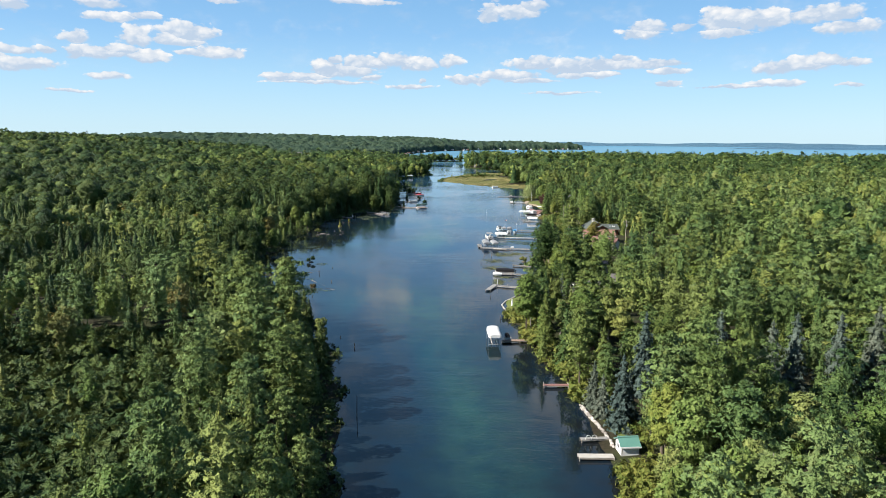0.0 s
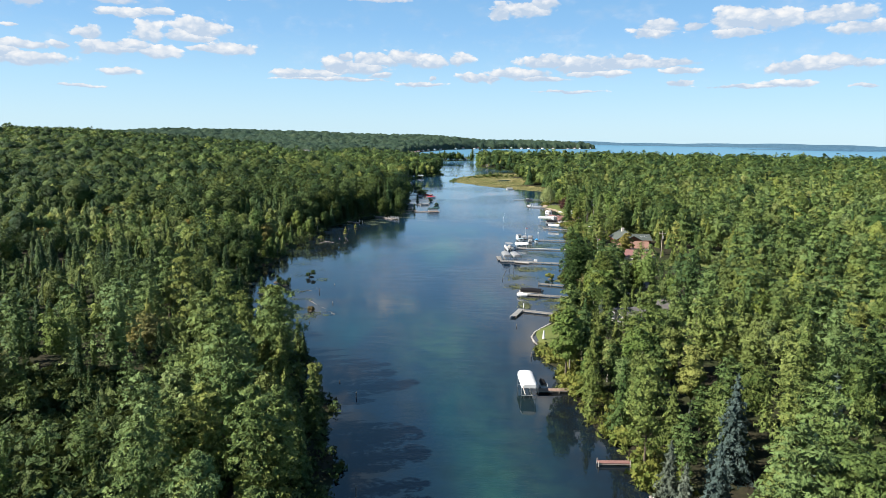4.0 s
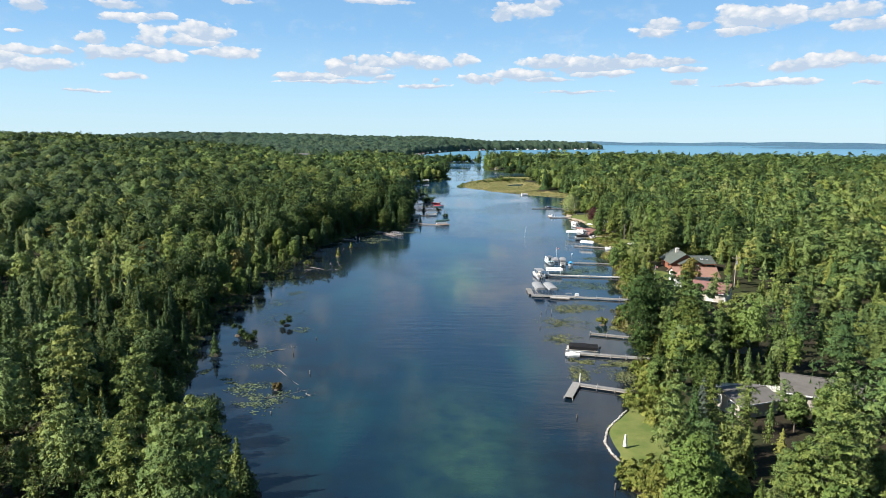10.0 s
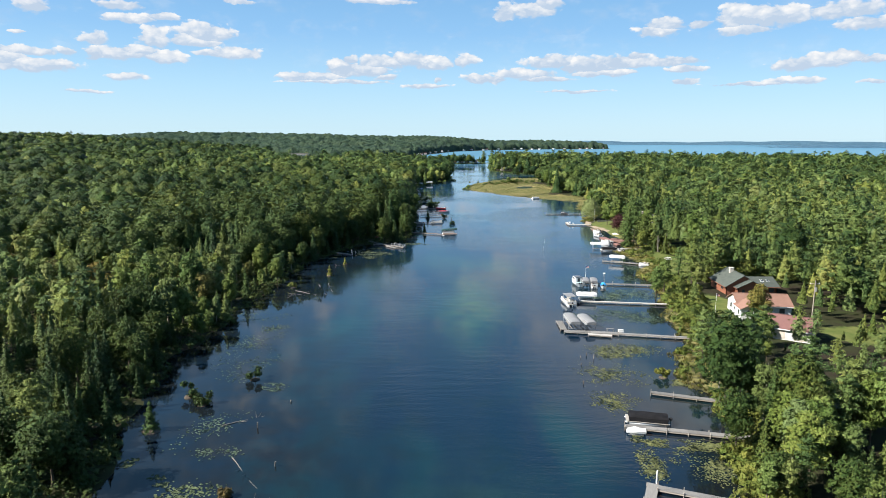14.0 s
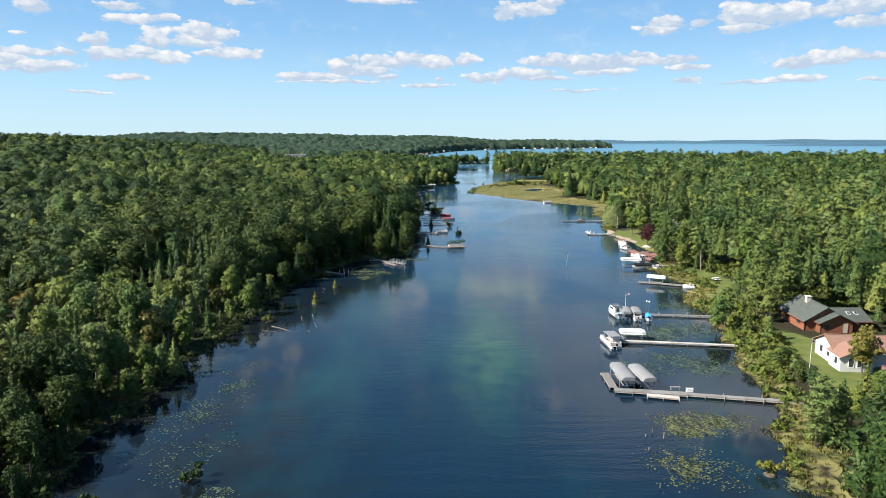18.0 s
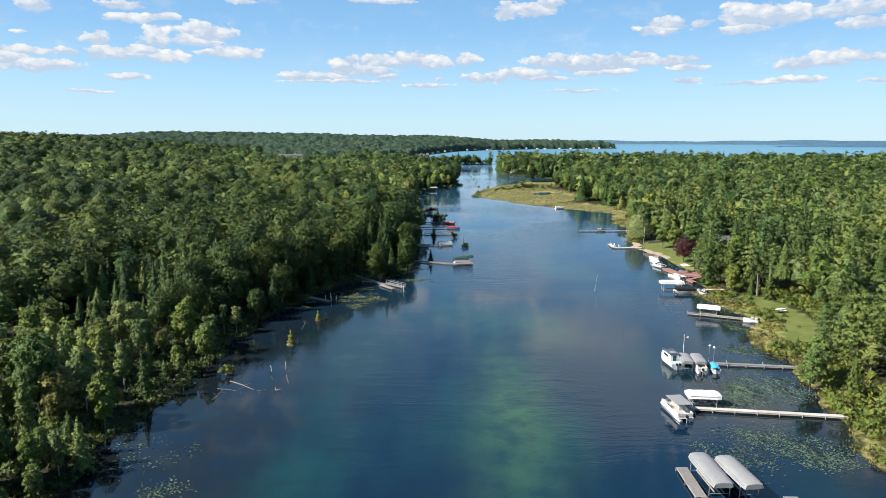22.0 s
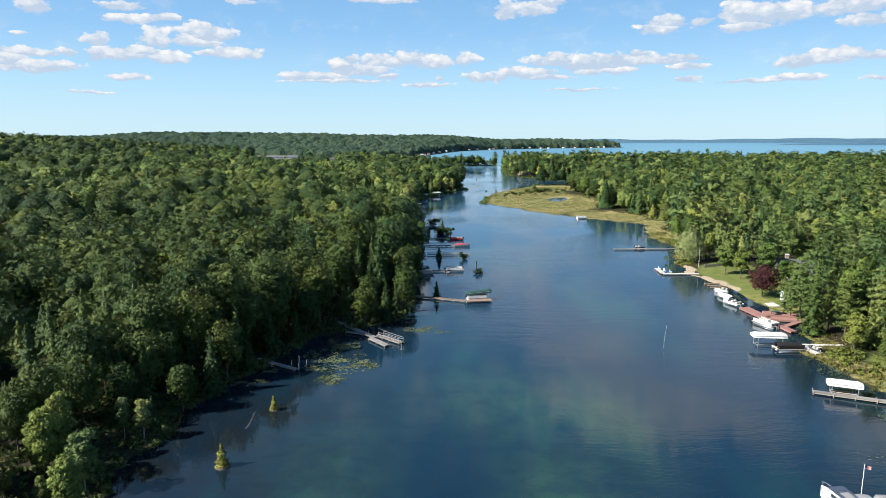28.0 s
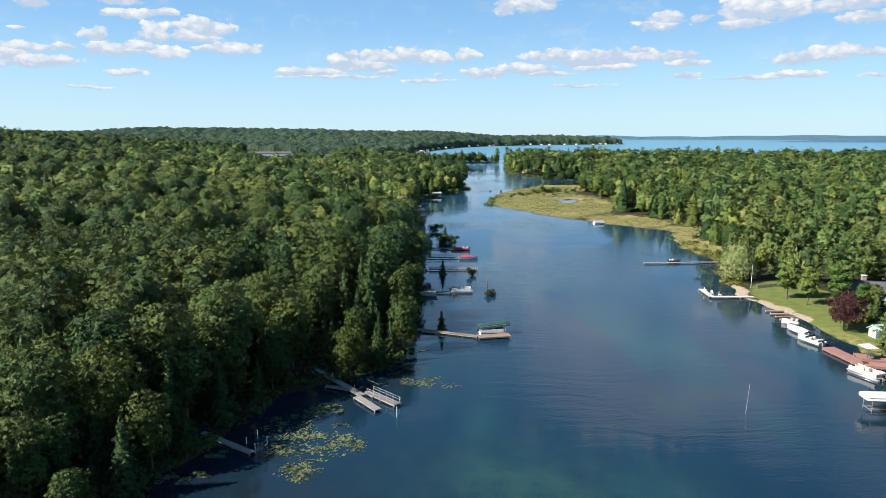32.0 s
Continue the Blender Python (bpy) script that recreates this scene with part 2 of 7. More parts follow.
def leaf_material(name, dark, mid, light, patch=0.11, glow=0.09, gaps=0.45):
    """Foliage: hue drifts from tree to tree and from spray to spray, light comes through the leaves."""
    m, k, out = material(name)
    pos = k.add("ShaderNodeNewGeometry").outputs["Position"]
    rnd = k.add("ShaderNodeObjectInfo").outputs["Random"]
    isl = k.add("ShaderNodeNewGeometry").outputs["Random Per Island"]
    f = k.math("ADD", k.math("ADD", k.math("MULTIPLY", k.noise(pos, patch, 2, 0.5), 0.45), k.math("MULTIPLY", k.noise(pos, 0.021, 2, 0.5), 0.44)), k.math("MULTIPLY", k.noise(pos, 1.1, 3, 0.6), 0.3))
    f = k.math("ADD", f, k.math("ADD", k.math("MULTIPLY", rnd, 0.3), k.math("MULTIPLY", k.math("SUBTRACT", isl, 0.3), 0.3)))
    twig = k.noise(pos, 2.4, 3, 0.62)
    f = k.math("ADD", f, k.math("MULTIPLY", k.math("SUBTRACT", twig, 0.5), 0.5))
    f = k.math("ADD", f, k.math("MULTIPLY", k.add("ShaderNodeAttribute", attribute_name="tint").outputs["Fac"], 0.5))
    col = k.ramp(k.span(f, 0.42, 1.04), (0.0, dark), (0.5, mid), (1.0, light))
    each = k.math("FRACT", k.math("ADD", k.math("MULTIPLY", k.math("ADD", k.add("ShaderNodeAttribute", attribute_name="tint").outputs["Fac"], rnd), 7.31), 4.0))
    col = k.mix(1.0, col, k.ramp(each, (0.0, (0.72, 0.87, 0.98)), (0.35, (0.95, 1.03, 1.04)), (0.7, (1.1, 1.07, 0.98)), (1.0, (1.2, 1.1, 0.9))), "MULTIPLY")
    b = k.add("ShaderNodeBsdfPrincipled")
    k.plug(b.inputs["Base Color"], col)
    b.inputs["Roughness"].default_value = 0.58        # a waxy sheen
    b.inputs["Specular IOR Level"].default_value = 0.13 if gaps else 0.05
    bp = k.add("ShaderNodeBump")        # clumps of leaves
    bp.inputs["Strength"].default_value, bp.inputs["Distance"].default_value = 1.0, 0.5 if gaps else 0.3
    clumps = k.noise(pos, 0.85, 2, 0.5) if gaps else k.noise(pos, 0.22, 3, 0.6)
    k.plug(bp.inputs["Height"], k.math("ADD", twig, k.math("MULTIPLY", clumps, 2.2 if gaps else 14.0)))
    k.plug(b.inputs["Normal"], bp.outputs[0])
    t = k.add("ShaderNodeBsdfTranslucent")
    k.plug(t.inputs[0], k.mix(0.5, col, (0.15, 0.18, 0.05, 1)))
    s = k.add("ShaderNodeMixShader")
    s.inputs[0].default_value = glow
    k.plug(s.inputs[1], b.outputs[0])
    k.plug(s.inputs[2], t.outputs[0])
    if gaps:        # single leaves: small gaps all over each spray
        g = k.add("ShaderNodeMixShader")
        k.plug(g.inputs[0], k.span(k.noise(pos, 5.6, 2, 0.5), gaps - 0.015, gaps + 0.015))
        k.plug(g.inputs[1], k.add("ShaderNodeBsdfTransparent").outputs[0])
        k.plug(g.inputs[2], s.outputs[0])
        s = g
    k.plug(out, s.outputs[0])
    return m


M = {
    "cedar": leaf_material("cedar_leaf", (0.034, 0.052, 0.018), (0.096, 0.131, 0.036), (0.185, 0.205, 0.06)),
    "spruce": leaf_material("spruce_needle", (0.02, 0.042, 0.014), (0.044, 0.078, 0.022), (0.09, 0.12, 0.032), glow=0.1),
    # hardwood and fir greens taken darker: the west bank's shade is in them
    "oak": leaf_material("shade_dark_hardwood_leaf", (0.012, 0.03, 0.009), (0.03, 0.056, 0.013), (0.078, 0.102, 0.026)),
    "fir": leaf_material("shade_dark_fir_needle", (0.01, 0.026, 0.01), (0.024, 0.05, 0.017), (0.068, 0.096, 0.03), glow=0.08, gaps=0.44),
    "blue_spruce": leaf_material("blue_spruce_needle", (0.045, 0.06, 0.048), (0.08, 0.098, 0.078), (0.13, 0.148, 0.122), glow=0.08, gaps=0.42),
    "pine": leaf_material("pine_needle", (0.03, 0.055, 0.018), (0.084, 0.126, 0.037), (0.16, 0.197, 0.06), glow=0.12),
    "maple": leaf_material("maple_leaf", (0.032, 0.056, 0.013), (0.093, 0.136, 0.03), (0.165, 0.2, 0.054)),
    "aspen": leaf_material("aspen_leaf", (0.054, 0.076, 0.022), (0.11, 0.143, 0.043), (0.175, 0.2, 0.068)),
    "beech": leaf_material("copper_leaf", (0.025, 0.009, 0.01), (0.048, 0.016, 0.017), (0.075, 0.026, 0.024), glow=0.12),
    "bronze": leaf_material("bronze_leaf", (0.05, 0.04, 0.016), (0.09, 0.062, 0.022), (0.14, 0.09, 0.03)),
    "willow": leaf_material("willow_leaf", (0.1, 0.13, 0.05), (0.15, 0.19, 0.075), (0.21, 0.25, 0.11)),
    "autumn": leaf_material("turning_leaf", (0.07, 0.08, 0.022), (0.125, 0.122, 0.034), (0.2, 0.155, 0.045)),
    # far hills: a leaf green with distance haze mixed in as blue
    "far_maple": leaf_material("haze_blued_leaf", (0.012, 0.027, 0.022), (0.024, 0.044, 0.031), (0.05, 0.07, 0.04), patch=0.05, glow=0.05, gaps=0),
    # aerial haze over the far shore is painted into this blue
    "far_shore": leaf_material("haze_painted_leaf", (0.05, 0.1, 0.15), (0.06, 0.115, 0.165), (0.07, 0.125, 0.175), patch=0.004, glow=0.0, gaps=0),
    "bark": surface("bark", (0.05, 0.04, 0.03), (0.14, 0.11, 0.085), 0.95, 1.5, 12, 0.6, stretch=(1, 1, 0.2)),
    "pale_bark": surface("pale_bark", (0.13, 0.12, 0.1), (0.28, 0.26, 0.23), 0.9, 1.5, 10, 0.4, stretch=(1, 1, 0.4)),
    "dead_wood": surface("dead_wood", (0.08, 0.07, 0.06), (0.19, 0.17, 0.15), 0.9, 1.2, 12, 0.4),
}


def ground_material():
    """Forest floor, with lawns, sedge and bare shore where the plan has them."""
    m, k, out = material("ground")
    pos = k.add("ShaderNodeTexCoord").outputs["Object"]
    a = k.add("ShaderNodeAttribute", attribute_name="cover")
    lawn, sedge, bare = k.split(a.outputs["Vector"])
    fine, big = k.noise(pos, 2.2, 5, 0.65), k.noise(pos, 0.09, 4, 0.6)
    duff = k.mix(k.span(fine, 0.3, 0.7), (0.012, 0.01, 0.007, 1), (0.036, 0.029, 0.019, 1))
    duff = k.mix(k.span(big, 0.4, 0.65), duff, (0.026, 0.034, 0.012, 1))
    grass = k.mix(k.span(k.noise(pos, 0.35, 4, 0.6), 0.35, 0.65), (0.07, 0.092, 0.026, 1), (0.125, 0.126, 0.044, 1))
    grass = k.mix(k.span(fine, 0.3, 0.75, 0.0, 0.5), grass, (0.07, 0.11, 0.02, 1))
    reed = k.mix(k.span(k.noise(pos, 0.05, 5, 0.65), 0.38, 0.62), (0.12, 0.13, 0.04, 1), (0.24, 0.2, 0.085, 1))
    reed = k.mix(k.span(fine, 0.35, 0.7, 0.0, 0.6), reed, (0.13, 0.115, 0.045, 1))
    sand = k.mix(k.span(fine, 0.3, 0.7), (0.2, 0.155, 0.105, 1), (0.33, 0.275, 0.2, 1))
    edge = k.math("MULTIPLY", k.math("SUBTRACT", k.noise(pos, 0.5, 4, 0.6), 0.5), 0.7)
    pick = lambda v: k.span(k.math("ADD", v, edge), 0.4, 0.6, smooth=True)
    col = k.mix(pick(lawn), duff, grass)
    col = k.mix(pick(sedge), col, reed)
    col = k.mix(pick(bare), col, sand)
    b = k.add("ShaderNodeBsdfPrincipled")
    k.plug(b.inputs["Base Color"], col)
    b.inputs["Roughness"].default_value = 0.95
    b.inputs["Specular IOR Level"].default_value = 0.1
    bp = k.add("ShaderNodeBump")
    bp.inputs["Strength"].default_value, bp.inputs["Distance"].default_value = 0.6, 0.12
    k.plug(bp.inputs["Height"], fine)
    k.plug(b.inputs["Normal"], bp.outputs[0])
    k.plug(out, b.outputs[0])
    return m


def water_material():
    """Clear lake water: a green-blue body over pale shoals and dark weed, and a rippled, mirror-like skin."""
    m, k, out = material("water")
    pos = k.add("ShaderNodeTexCoord").outputs["Object"]
    px, py, pz = k.split(pos)
    shoal = k.noise(k.xyz(k.math("MULTIPLY", px, 1.7), k.math("MULTIPLY", py, 0.55), 0.0), 0.028, 3, 0.5)
    weed = k.noise(pos, 0.16, 5, 0.65)
    body = k.mix(k.span(shoal, 0.5, 0.74), (0.0018, 0.0115, 0.026, 1), (0.0045, 0.036, 0.038, 1))
    bar = k.add("ShaderNodeAttribute", attribute_name="shoal").outputs["Fac"]
    body = k.mix(k.math("MULTIPLY", bar, k.span(k.noise(pos, 0.22, 4, 0.6), 0.3, 0.62, 0.35, 1.0)), body, (0.04, 0.09, 0.042, 1))
    body = k.mix(k.span(weed, 0.5, 0.72, 0.0, 0.4), body, (0.004, 0.013, 0.013, 1))
    # darker towards the banks and over the listed beds
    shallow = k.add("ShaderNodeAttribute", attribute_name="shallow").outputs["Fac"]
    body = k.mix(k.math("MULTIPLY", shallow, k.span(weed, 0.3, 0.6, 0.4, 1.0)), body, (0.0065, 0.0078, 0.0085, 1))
    # bluer up the channel: sky mirrored in ripples, put into the body colour
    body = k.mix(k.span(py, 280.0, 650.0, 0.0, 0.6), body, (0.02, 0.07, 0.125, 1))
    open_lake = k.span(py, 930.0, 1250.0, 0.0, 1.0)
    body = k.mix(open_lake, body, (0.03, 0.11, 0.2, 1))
    b = k.add("ShaderNodeBsdfPrincipled")
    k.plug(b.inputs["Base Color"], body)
    b.inputs["IOR"].default_value = 1.333
    k.plug(b.inputs["Specular IOR Level"], k.span(open_lake, 0.0, 1.0, 0.62, 0.04))
    wind = k.math("MULTIPLY", k.span(k.noise(pos, 0.018, 3, 0.55), 0.42, 0.6, 0.15, 1.0), k.span(shallow, 0.1, 0.9, 1.0, 0.15))
    k.plug(b.inputs["Roughness"], k.span(wind, 0.15, 1.0, 0.03, 0.1))
    bend = k.math("ADD", py, k.math("MULTIPLY", k.noise(pos, 0.05, 2, 0.5), 8.0))        # wave fronts curve across the channel
    long = k.noise(k.xyz(k.math("MULTIPLY", px, 0.16), bend, 0.0), 0.62, 2, 0.45)
    short = k.noise(k.xyz(k.math("MULTIPLY", px, 0.5), py, 0.0), 2.4, 3, 0.55)
    wave = k.math("MULTIPLY", k.math("ADD", k.math("MULTIPLY", long, 1.0), k.math("MULTIPLY", short, 0.7)), wind)
    bp = k.add("ShaderNodeBump")
    bp.inputs["Strength"].default_value, bp.inputs["Distance"].default_value = 0.4, 0.14
    k.plug(bp.inputs["Height"], wave)
    k.plug(b.inputs["Normal"], bp.outputs[0])
    lake_sky_blue = k.add("ShaderNodeBsdfDiffuse")       # open lake: the sky's blue off ruffled waves, painted as flat colour
    k.plug(lake_sky_blue.inputs[0], (0.085, 0.19, 0.27, 1))
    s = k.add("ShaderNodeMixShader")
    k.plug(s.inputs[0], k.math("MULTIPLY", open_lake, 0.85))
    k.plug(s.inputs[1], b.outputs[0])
    k.plug(s.inputs[2], lake_sky_blue.outputs[0])
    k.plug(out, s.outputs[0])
    return m


# ---- the plan: shores, hills, clearings ----
BANK_WEST = [(-11, -150), (-12, 20), (-13, 67), (-15, 85), (-17, 99), (-20, 112), (-28, 138), (-47, 162), (-56, 188), (-60, 215), (-59, 250),
             (-58, 283), (-57, 308), (-50, 328), (-42, 344), (-31, 350), (-28, 365), (-29, 415), (-34, 480), (-42, 560), (-45, 598),
             (-38, 640), (-26, 670), (-13, 700), (-20, 735), (-45, 790), (-75, 900), (-90, 1000), (-70, 1042), (32, 1072)]
LAKE_WEST = [(30, 1094), (-60, 1090), (-115, 1120), (-135, 1230), (-105, 1350), (-78, 1540), (-20, 1836), (78, 2017), (245, 2180), (390, 2260), (505, 2325),
             (530, 2600), (300, 3300), (600, 3560), (2500, 3500), (4980, 3300)]
LAKE_EAST = [(4980, 900), (2500, 900), (1200, 930), (600, 1060), (200, 1100), (48, 1100)]
BANK_EAST = [(37, 1080), (31, 960), (29, 860), (53, 815), (81, 795), (100, 765), (86, 750), (43, 738), (14, 685), (5, 660), (-5, 605), (21, 561), (45, 528),
             (68, 508), (57, 469), (62, 449), (50, 417), (51, 400), (54, 383), (55, 355), (52, 340), (48, 333), (51, 308), (43, 287), (47, 280),
             (43, 262), (37, 245), (38, 233), (32, 220), (30, 205), (30, 187), (24, 172), (20, 163), (14, 152), (15, 136), (17, 119), (21, 94),
             (22, 80), (20, 68), (18, 20), (17, -150)]
SHORE = np.array(BANK_WEST + LAKE_WEST + LAKE_EAST + BANK_EAST, float)


def shore_distance(x, y):
    """Metres from the waterline: positive on land, negative on the water."""
    x, y = np.asarray(x, float), np.asarray(y, float)
    a, b = SHORE, np.roll(SHORE, -1, 0)
    near, inside = np.full(x.shape, 1e9), np.zeros(x.shape, bool)
    for (ax, ay), (bx, by) in zip(a, b):
        dx, dy = bx - ax, by - ay
        u = np.clip(((x - ax) * dx + (y - ay) * dy) / (dx * dx + dy * dy), 0, 1)
        near = np.minimum(near, np.hypot(x - ax - u * dx, y - ay - u * dy))
        if ay != by:
            inside ^= ((ay > y) != (by > y)) & (x < dx * (y - ay) / (by - ay) + ax)
    wob = 1.1 * np.sin(x * 0.31 + 1.3 * np.sin(y * 0.17)) + 0.8 * np.sin(y * 0.43 + x * 0.21)
    return np.where(inside, -near, near) + wob * np.clip(1 - near / 14, 0, 1)


def bell(x, y, cx, cy, wx, wy, turn=0.0):
    c, s = math.cos(turn), math.sin(turn)
    u, v = (x - cx) * c + (y - cy) * s, -(x - cx) * s + (y - cy) * c
    return np.exp(-(u / wx) ** 2 - (v / wy) ** 2)


def hills(x, y):
    h = 23 * bell(x, y, -900, 1900, 700, 520, 0.3) + 12 * bell(x, y, -1500, 1250, 650, 380) + 12 * bell(x, y, 150, 2350, 380, 230, 0.9)
    h += 15 * bell(x, y, -350, 2150, 420, 420) + 22 * bell(x, y, -640, 960, 300, 300) + 9 * bell(x, y, -400, 720, 210, 230) + 4 * bell(x, y, -260, 420, 150, 130)
    h += 8 * np.sin(x * 0.009 + 2.2 * np.sin(y * 0.004)) * np.sin(y * 0.007 + 1.5 * np.sin(x * 0.005)) * np.clip((y - 1150) / 500, 0, 1) * (x < 500)
    h += 5 * np.sin(x * 0.006 + 1) * np.sin(y * 0.005) * np.clip((y - 900) / 800, 0, 1) * (x < 500)
    far = np.clip((y - 3000) / 300, 0, 1) * np.clip((x - 200) / 600, 0, 1)
    return h * np.clip(-(x - 700) / 200, 0, 1) + far * 2.0


# clearings: x, y, half widths, turn, what covers them (0 lawn, 1 sedge, 2 bare)
CLEARINGS = [(54.5, 253, 5.5, 13, 0.15, 0), (60, 250, 9, 9, 0, 0), (56.5, 307, 7, 21, -0.1, 0), (64, 378, 10, 26, 0.05, 0), (22, 162, 4, 7, 0.3, 0), (18.8, 153, 5, 9.5, 0.1, 0), (40, 166, 7, 4, 0, 0), (56, 237, 8, 9, 0, 0), (75, 231, 10, 6.5, 0, 0), (-142, 430, 3.6, 42, 0.5, 2),
             (62, 402, 9, 14, -0.3, 0), (25, 87, 1.6, 6, 0, 0)]
MARSH = [(30, 604, 36, 58, -0.12), (56, 536, 17, 20, 0.3), (65, 478, 7, 26, 0), (28, 664, 26, 26, 0), (44, 706, 44, 30, 0), (71, 506, 12, 13, 0)]


# pale sand bars under the water: x, y, half widths, turn, how pale
SHOALS = [(-5, 257, 6, 25, -0.06, 0.75), (-8, 282, 5, 12, 0.1, 0.2), (-12, 310, 12, 14, 0.3, 0.35), (-33, 285, 8, 22, 0.1, 0.3), (-4, 150, 9, 22, 0.1, 0.4), (6, 90, 8, 40, 0, 0.3), (6, 300, 5, 14, 0, 0.35)]


# darker areas of the water: x, y, half widths, turn
DARK_BEDS = [(-36, 178, 17, 26, 0.2), (-44, 215, 14, 34, 0.1), (-46, 262, 12, 26, 0), (-44, 304, 14, 20, -0.4), (24, 192, 9, 22, 0.2), (32, 262, 8, 30, 0.1), (19, 118, 6, 30, 0)]


def inside_of(x, y, cx, cy, wx, wy, turn):
    c, s = math.cos(turn), math.sin(turn)
    u, v = (x - cx) * c + (y - cy) * s, -(x - cx) * s + (y - cy) * c
    return np.clip(1.6 - np.sqrt((u / wx) ** 2 + (v / wy) ** 2) * 1.1, 0, 1)


def cover_of(x, y):
    """How much lawn, sedge and bare ground, each 0 to 1."""
    out = np.zeros((3,) + np.shape(x))
    for cx, cy, wx, wy, turn, what in CLEARINGS:
        out[what] = np.maximum(out[what], inside_of(x, y, cx, cy, wx, wy, turn))
    for row in MARSH:
        out[1] = np.maximum(out[1], inside_of(x, y, *row) * (np.asarray(x) > -8))
    return out


def ground_height(x, y):
    d = shore_distance(x, y)
    rise = np.where(d > 0, np.minimum(0.12 + d * 0.06, 0.9), np.maximum(d * 0.22, -3.0))
    marsh = cover_of(x, y)[1]
    rise = np.where((marsh > 0.5) & (d > 0), np.minimum(rise, 0.25), rise)
    pond = inside_of(x, y, 45, 626, 7, 16, -0.35)
    rise = np.where((d > 0) & (pond > 0.6), -0.4, rise)
    return rise + hills(x, y) * np.clip((d - 6) / 60, 0, 1)


# ---- mesh helpers ----
def numpy_mesh(name, verts, faces, mats=(), index=None):
    """A mesh from arrays of vertices and of faces that all have as many corners."""
    verts, faces = np.asarray(verts, np.float32).reshape(-1, 3), np.asarray(faces, np.int32)
    me, corners = bpy.data.meshes.new(name), faces.shape[1]
    me.vertices.add(len(verts))
    me.vertices.foreach_set("co", verts.ravel())
    me.loops.add(faces.size)
    me.loops.foreach_set("vertex_index", faces.ravel())
    me.polygons.add(len(faces))
    me.polygons.foreach_set("loop_start", np.arange(0, faces.size, corners, dtype=np.int32))
    for m in mats:
        me.materials.append(m)
    if index is not None:
        me.polygons.foreach_set("material_index", np.asarray(index, np.int32))
    me.update(calc_edges=True)
    return me


def smooth(me):
    me.polygons.foreach_set("use_smooth", np.ones(len(me.polygons), bool))
    return me


def graded(spans):
    """Coordinates that step finely in the middle and coarsely far out: rows of start, end, step."""
    out = []
    for a, b, step in spans:
        out.extend(np.arange(a, b, step))
    return np.array(sorted(set(out)) + [spans[-1][1]], float)


def sheet(xs, ys):
    gx, gy = np.meshgrid(xs, ys)
    n, w = len(xs), np.arange((len(ys) - 1) * len(xs)).reshape(len(ys) - 1, len(xs))[:, :-1].ravel()
    return gx.ravel(), gy.ravel(), np.stack([w, w + 1, w + 1 + n, w + n], 1)


# ---- ground and water ----
gx, gy, quads = sheet(graded([(-4990, -1200, 180), (-1200, -300, 30), (-300, -90, 6), (-90, 130, 2.8), (130, 300, 7), (300, 1200, 30), (1200, 4990, 180)]),
                      graded([(-200, 40, 12), (40, 430, 2.8), (430, 760, 5), (760, 1100, 9), (1100, 2800, 30), (2800, 4990, 90)]))
gz = ground_height(gx, gy)
me = smooth(numpy_mesh("ground", np.stack([gx, gy, gz], 1), quads, [ground_material()]))
cov = cover_of(gx, gy)
d = shore_distance(gx, gy)
cov[1] = np.maximum(cov[1], np.where((gx > 0) & (gy > 190) & (gy < 480), np.clip(1.2 - np.abs(d - 2.5) / 4.5, 0, 0.5), 0) * (cov[2] < 0.4))
beach = np.where((gx > 0) & (gy > 381) & (gy < 413), np.clip(1.5 - np.abs(d - 0.4) / 1.7, 0, 1), 0)
cov[2] = np.maximum(cov[2], beach)
cov[1] = np.where((gx > 0) & (gy > 378) & (gy < 414) & (gx < 75), 0, cov[1])
me.attributes.new("cover", "FLOAT_VECTOR", "POINT").data.foreach_set("vector", cov.T.astype(np.float32).ravel())
tagged(new("ground", me), "forest floor with lawns, sedge and sandy shore", "ground", kind="structure")

wx, wy, quads = sheet(graded([(-4990, -300, 400), (-300, -70, 20), (-70, 110, 3), (110, 300, 20), (300, 4990, 400)]),
                      graded([(-200, 40, 20), (40, 800, 4), (800, 1100, 20), (1100, 4990, 300)]))
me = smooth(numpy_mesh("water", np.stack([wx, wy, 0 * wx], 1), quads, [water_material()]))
d = shore_distance(wx, wy)
me.attributes.new("shallow", "FLOAT", "POINT").data.foreach_set("value", np.clip(np.maximum(1.15 + d / 14, sum(0.9 * bell(wx, wy, *row) for row in DARK_BEDS)), 0, 1).astype(np.float32))
bar = sum(a * bell(wx, wy, cx, cy, rx, ry, turn) for cx, cy, rx, ry, turn, a in SHOALS)
me.attributes.new("shoal", "FLOAT", "POINT").data.foreach_set("value", np.clip(bar, 0, 1).astype(np.float32))
tagged(new("water", me), "calm blue-green lake channel with light ripples", "water", kind="structure")

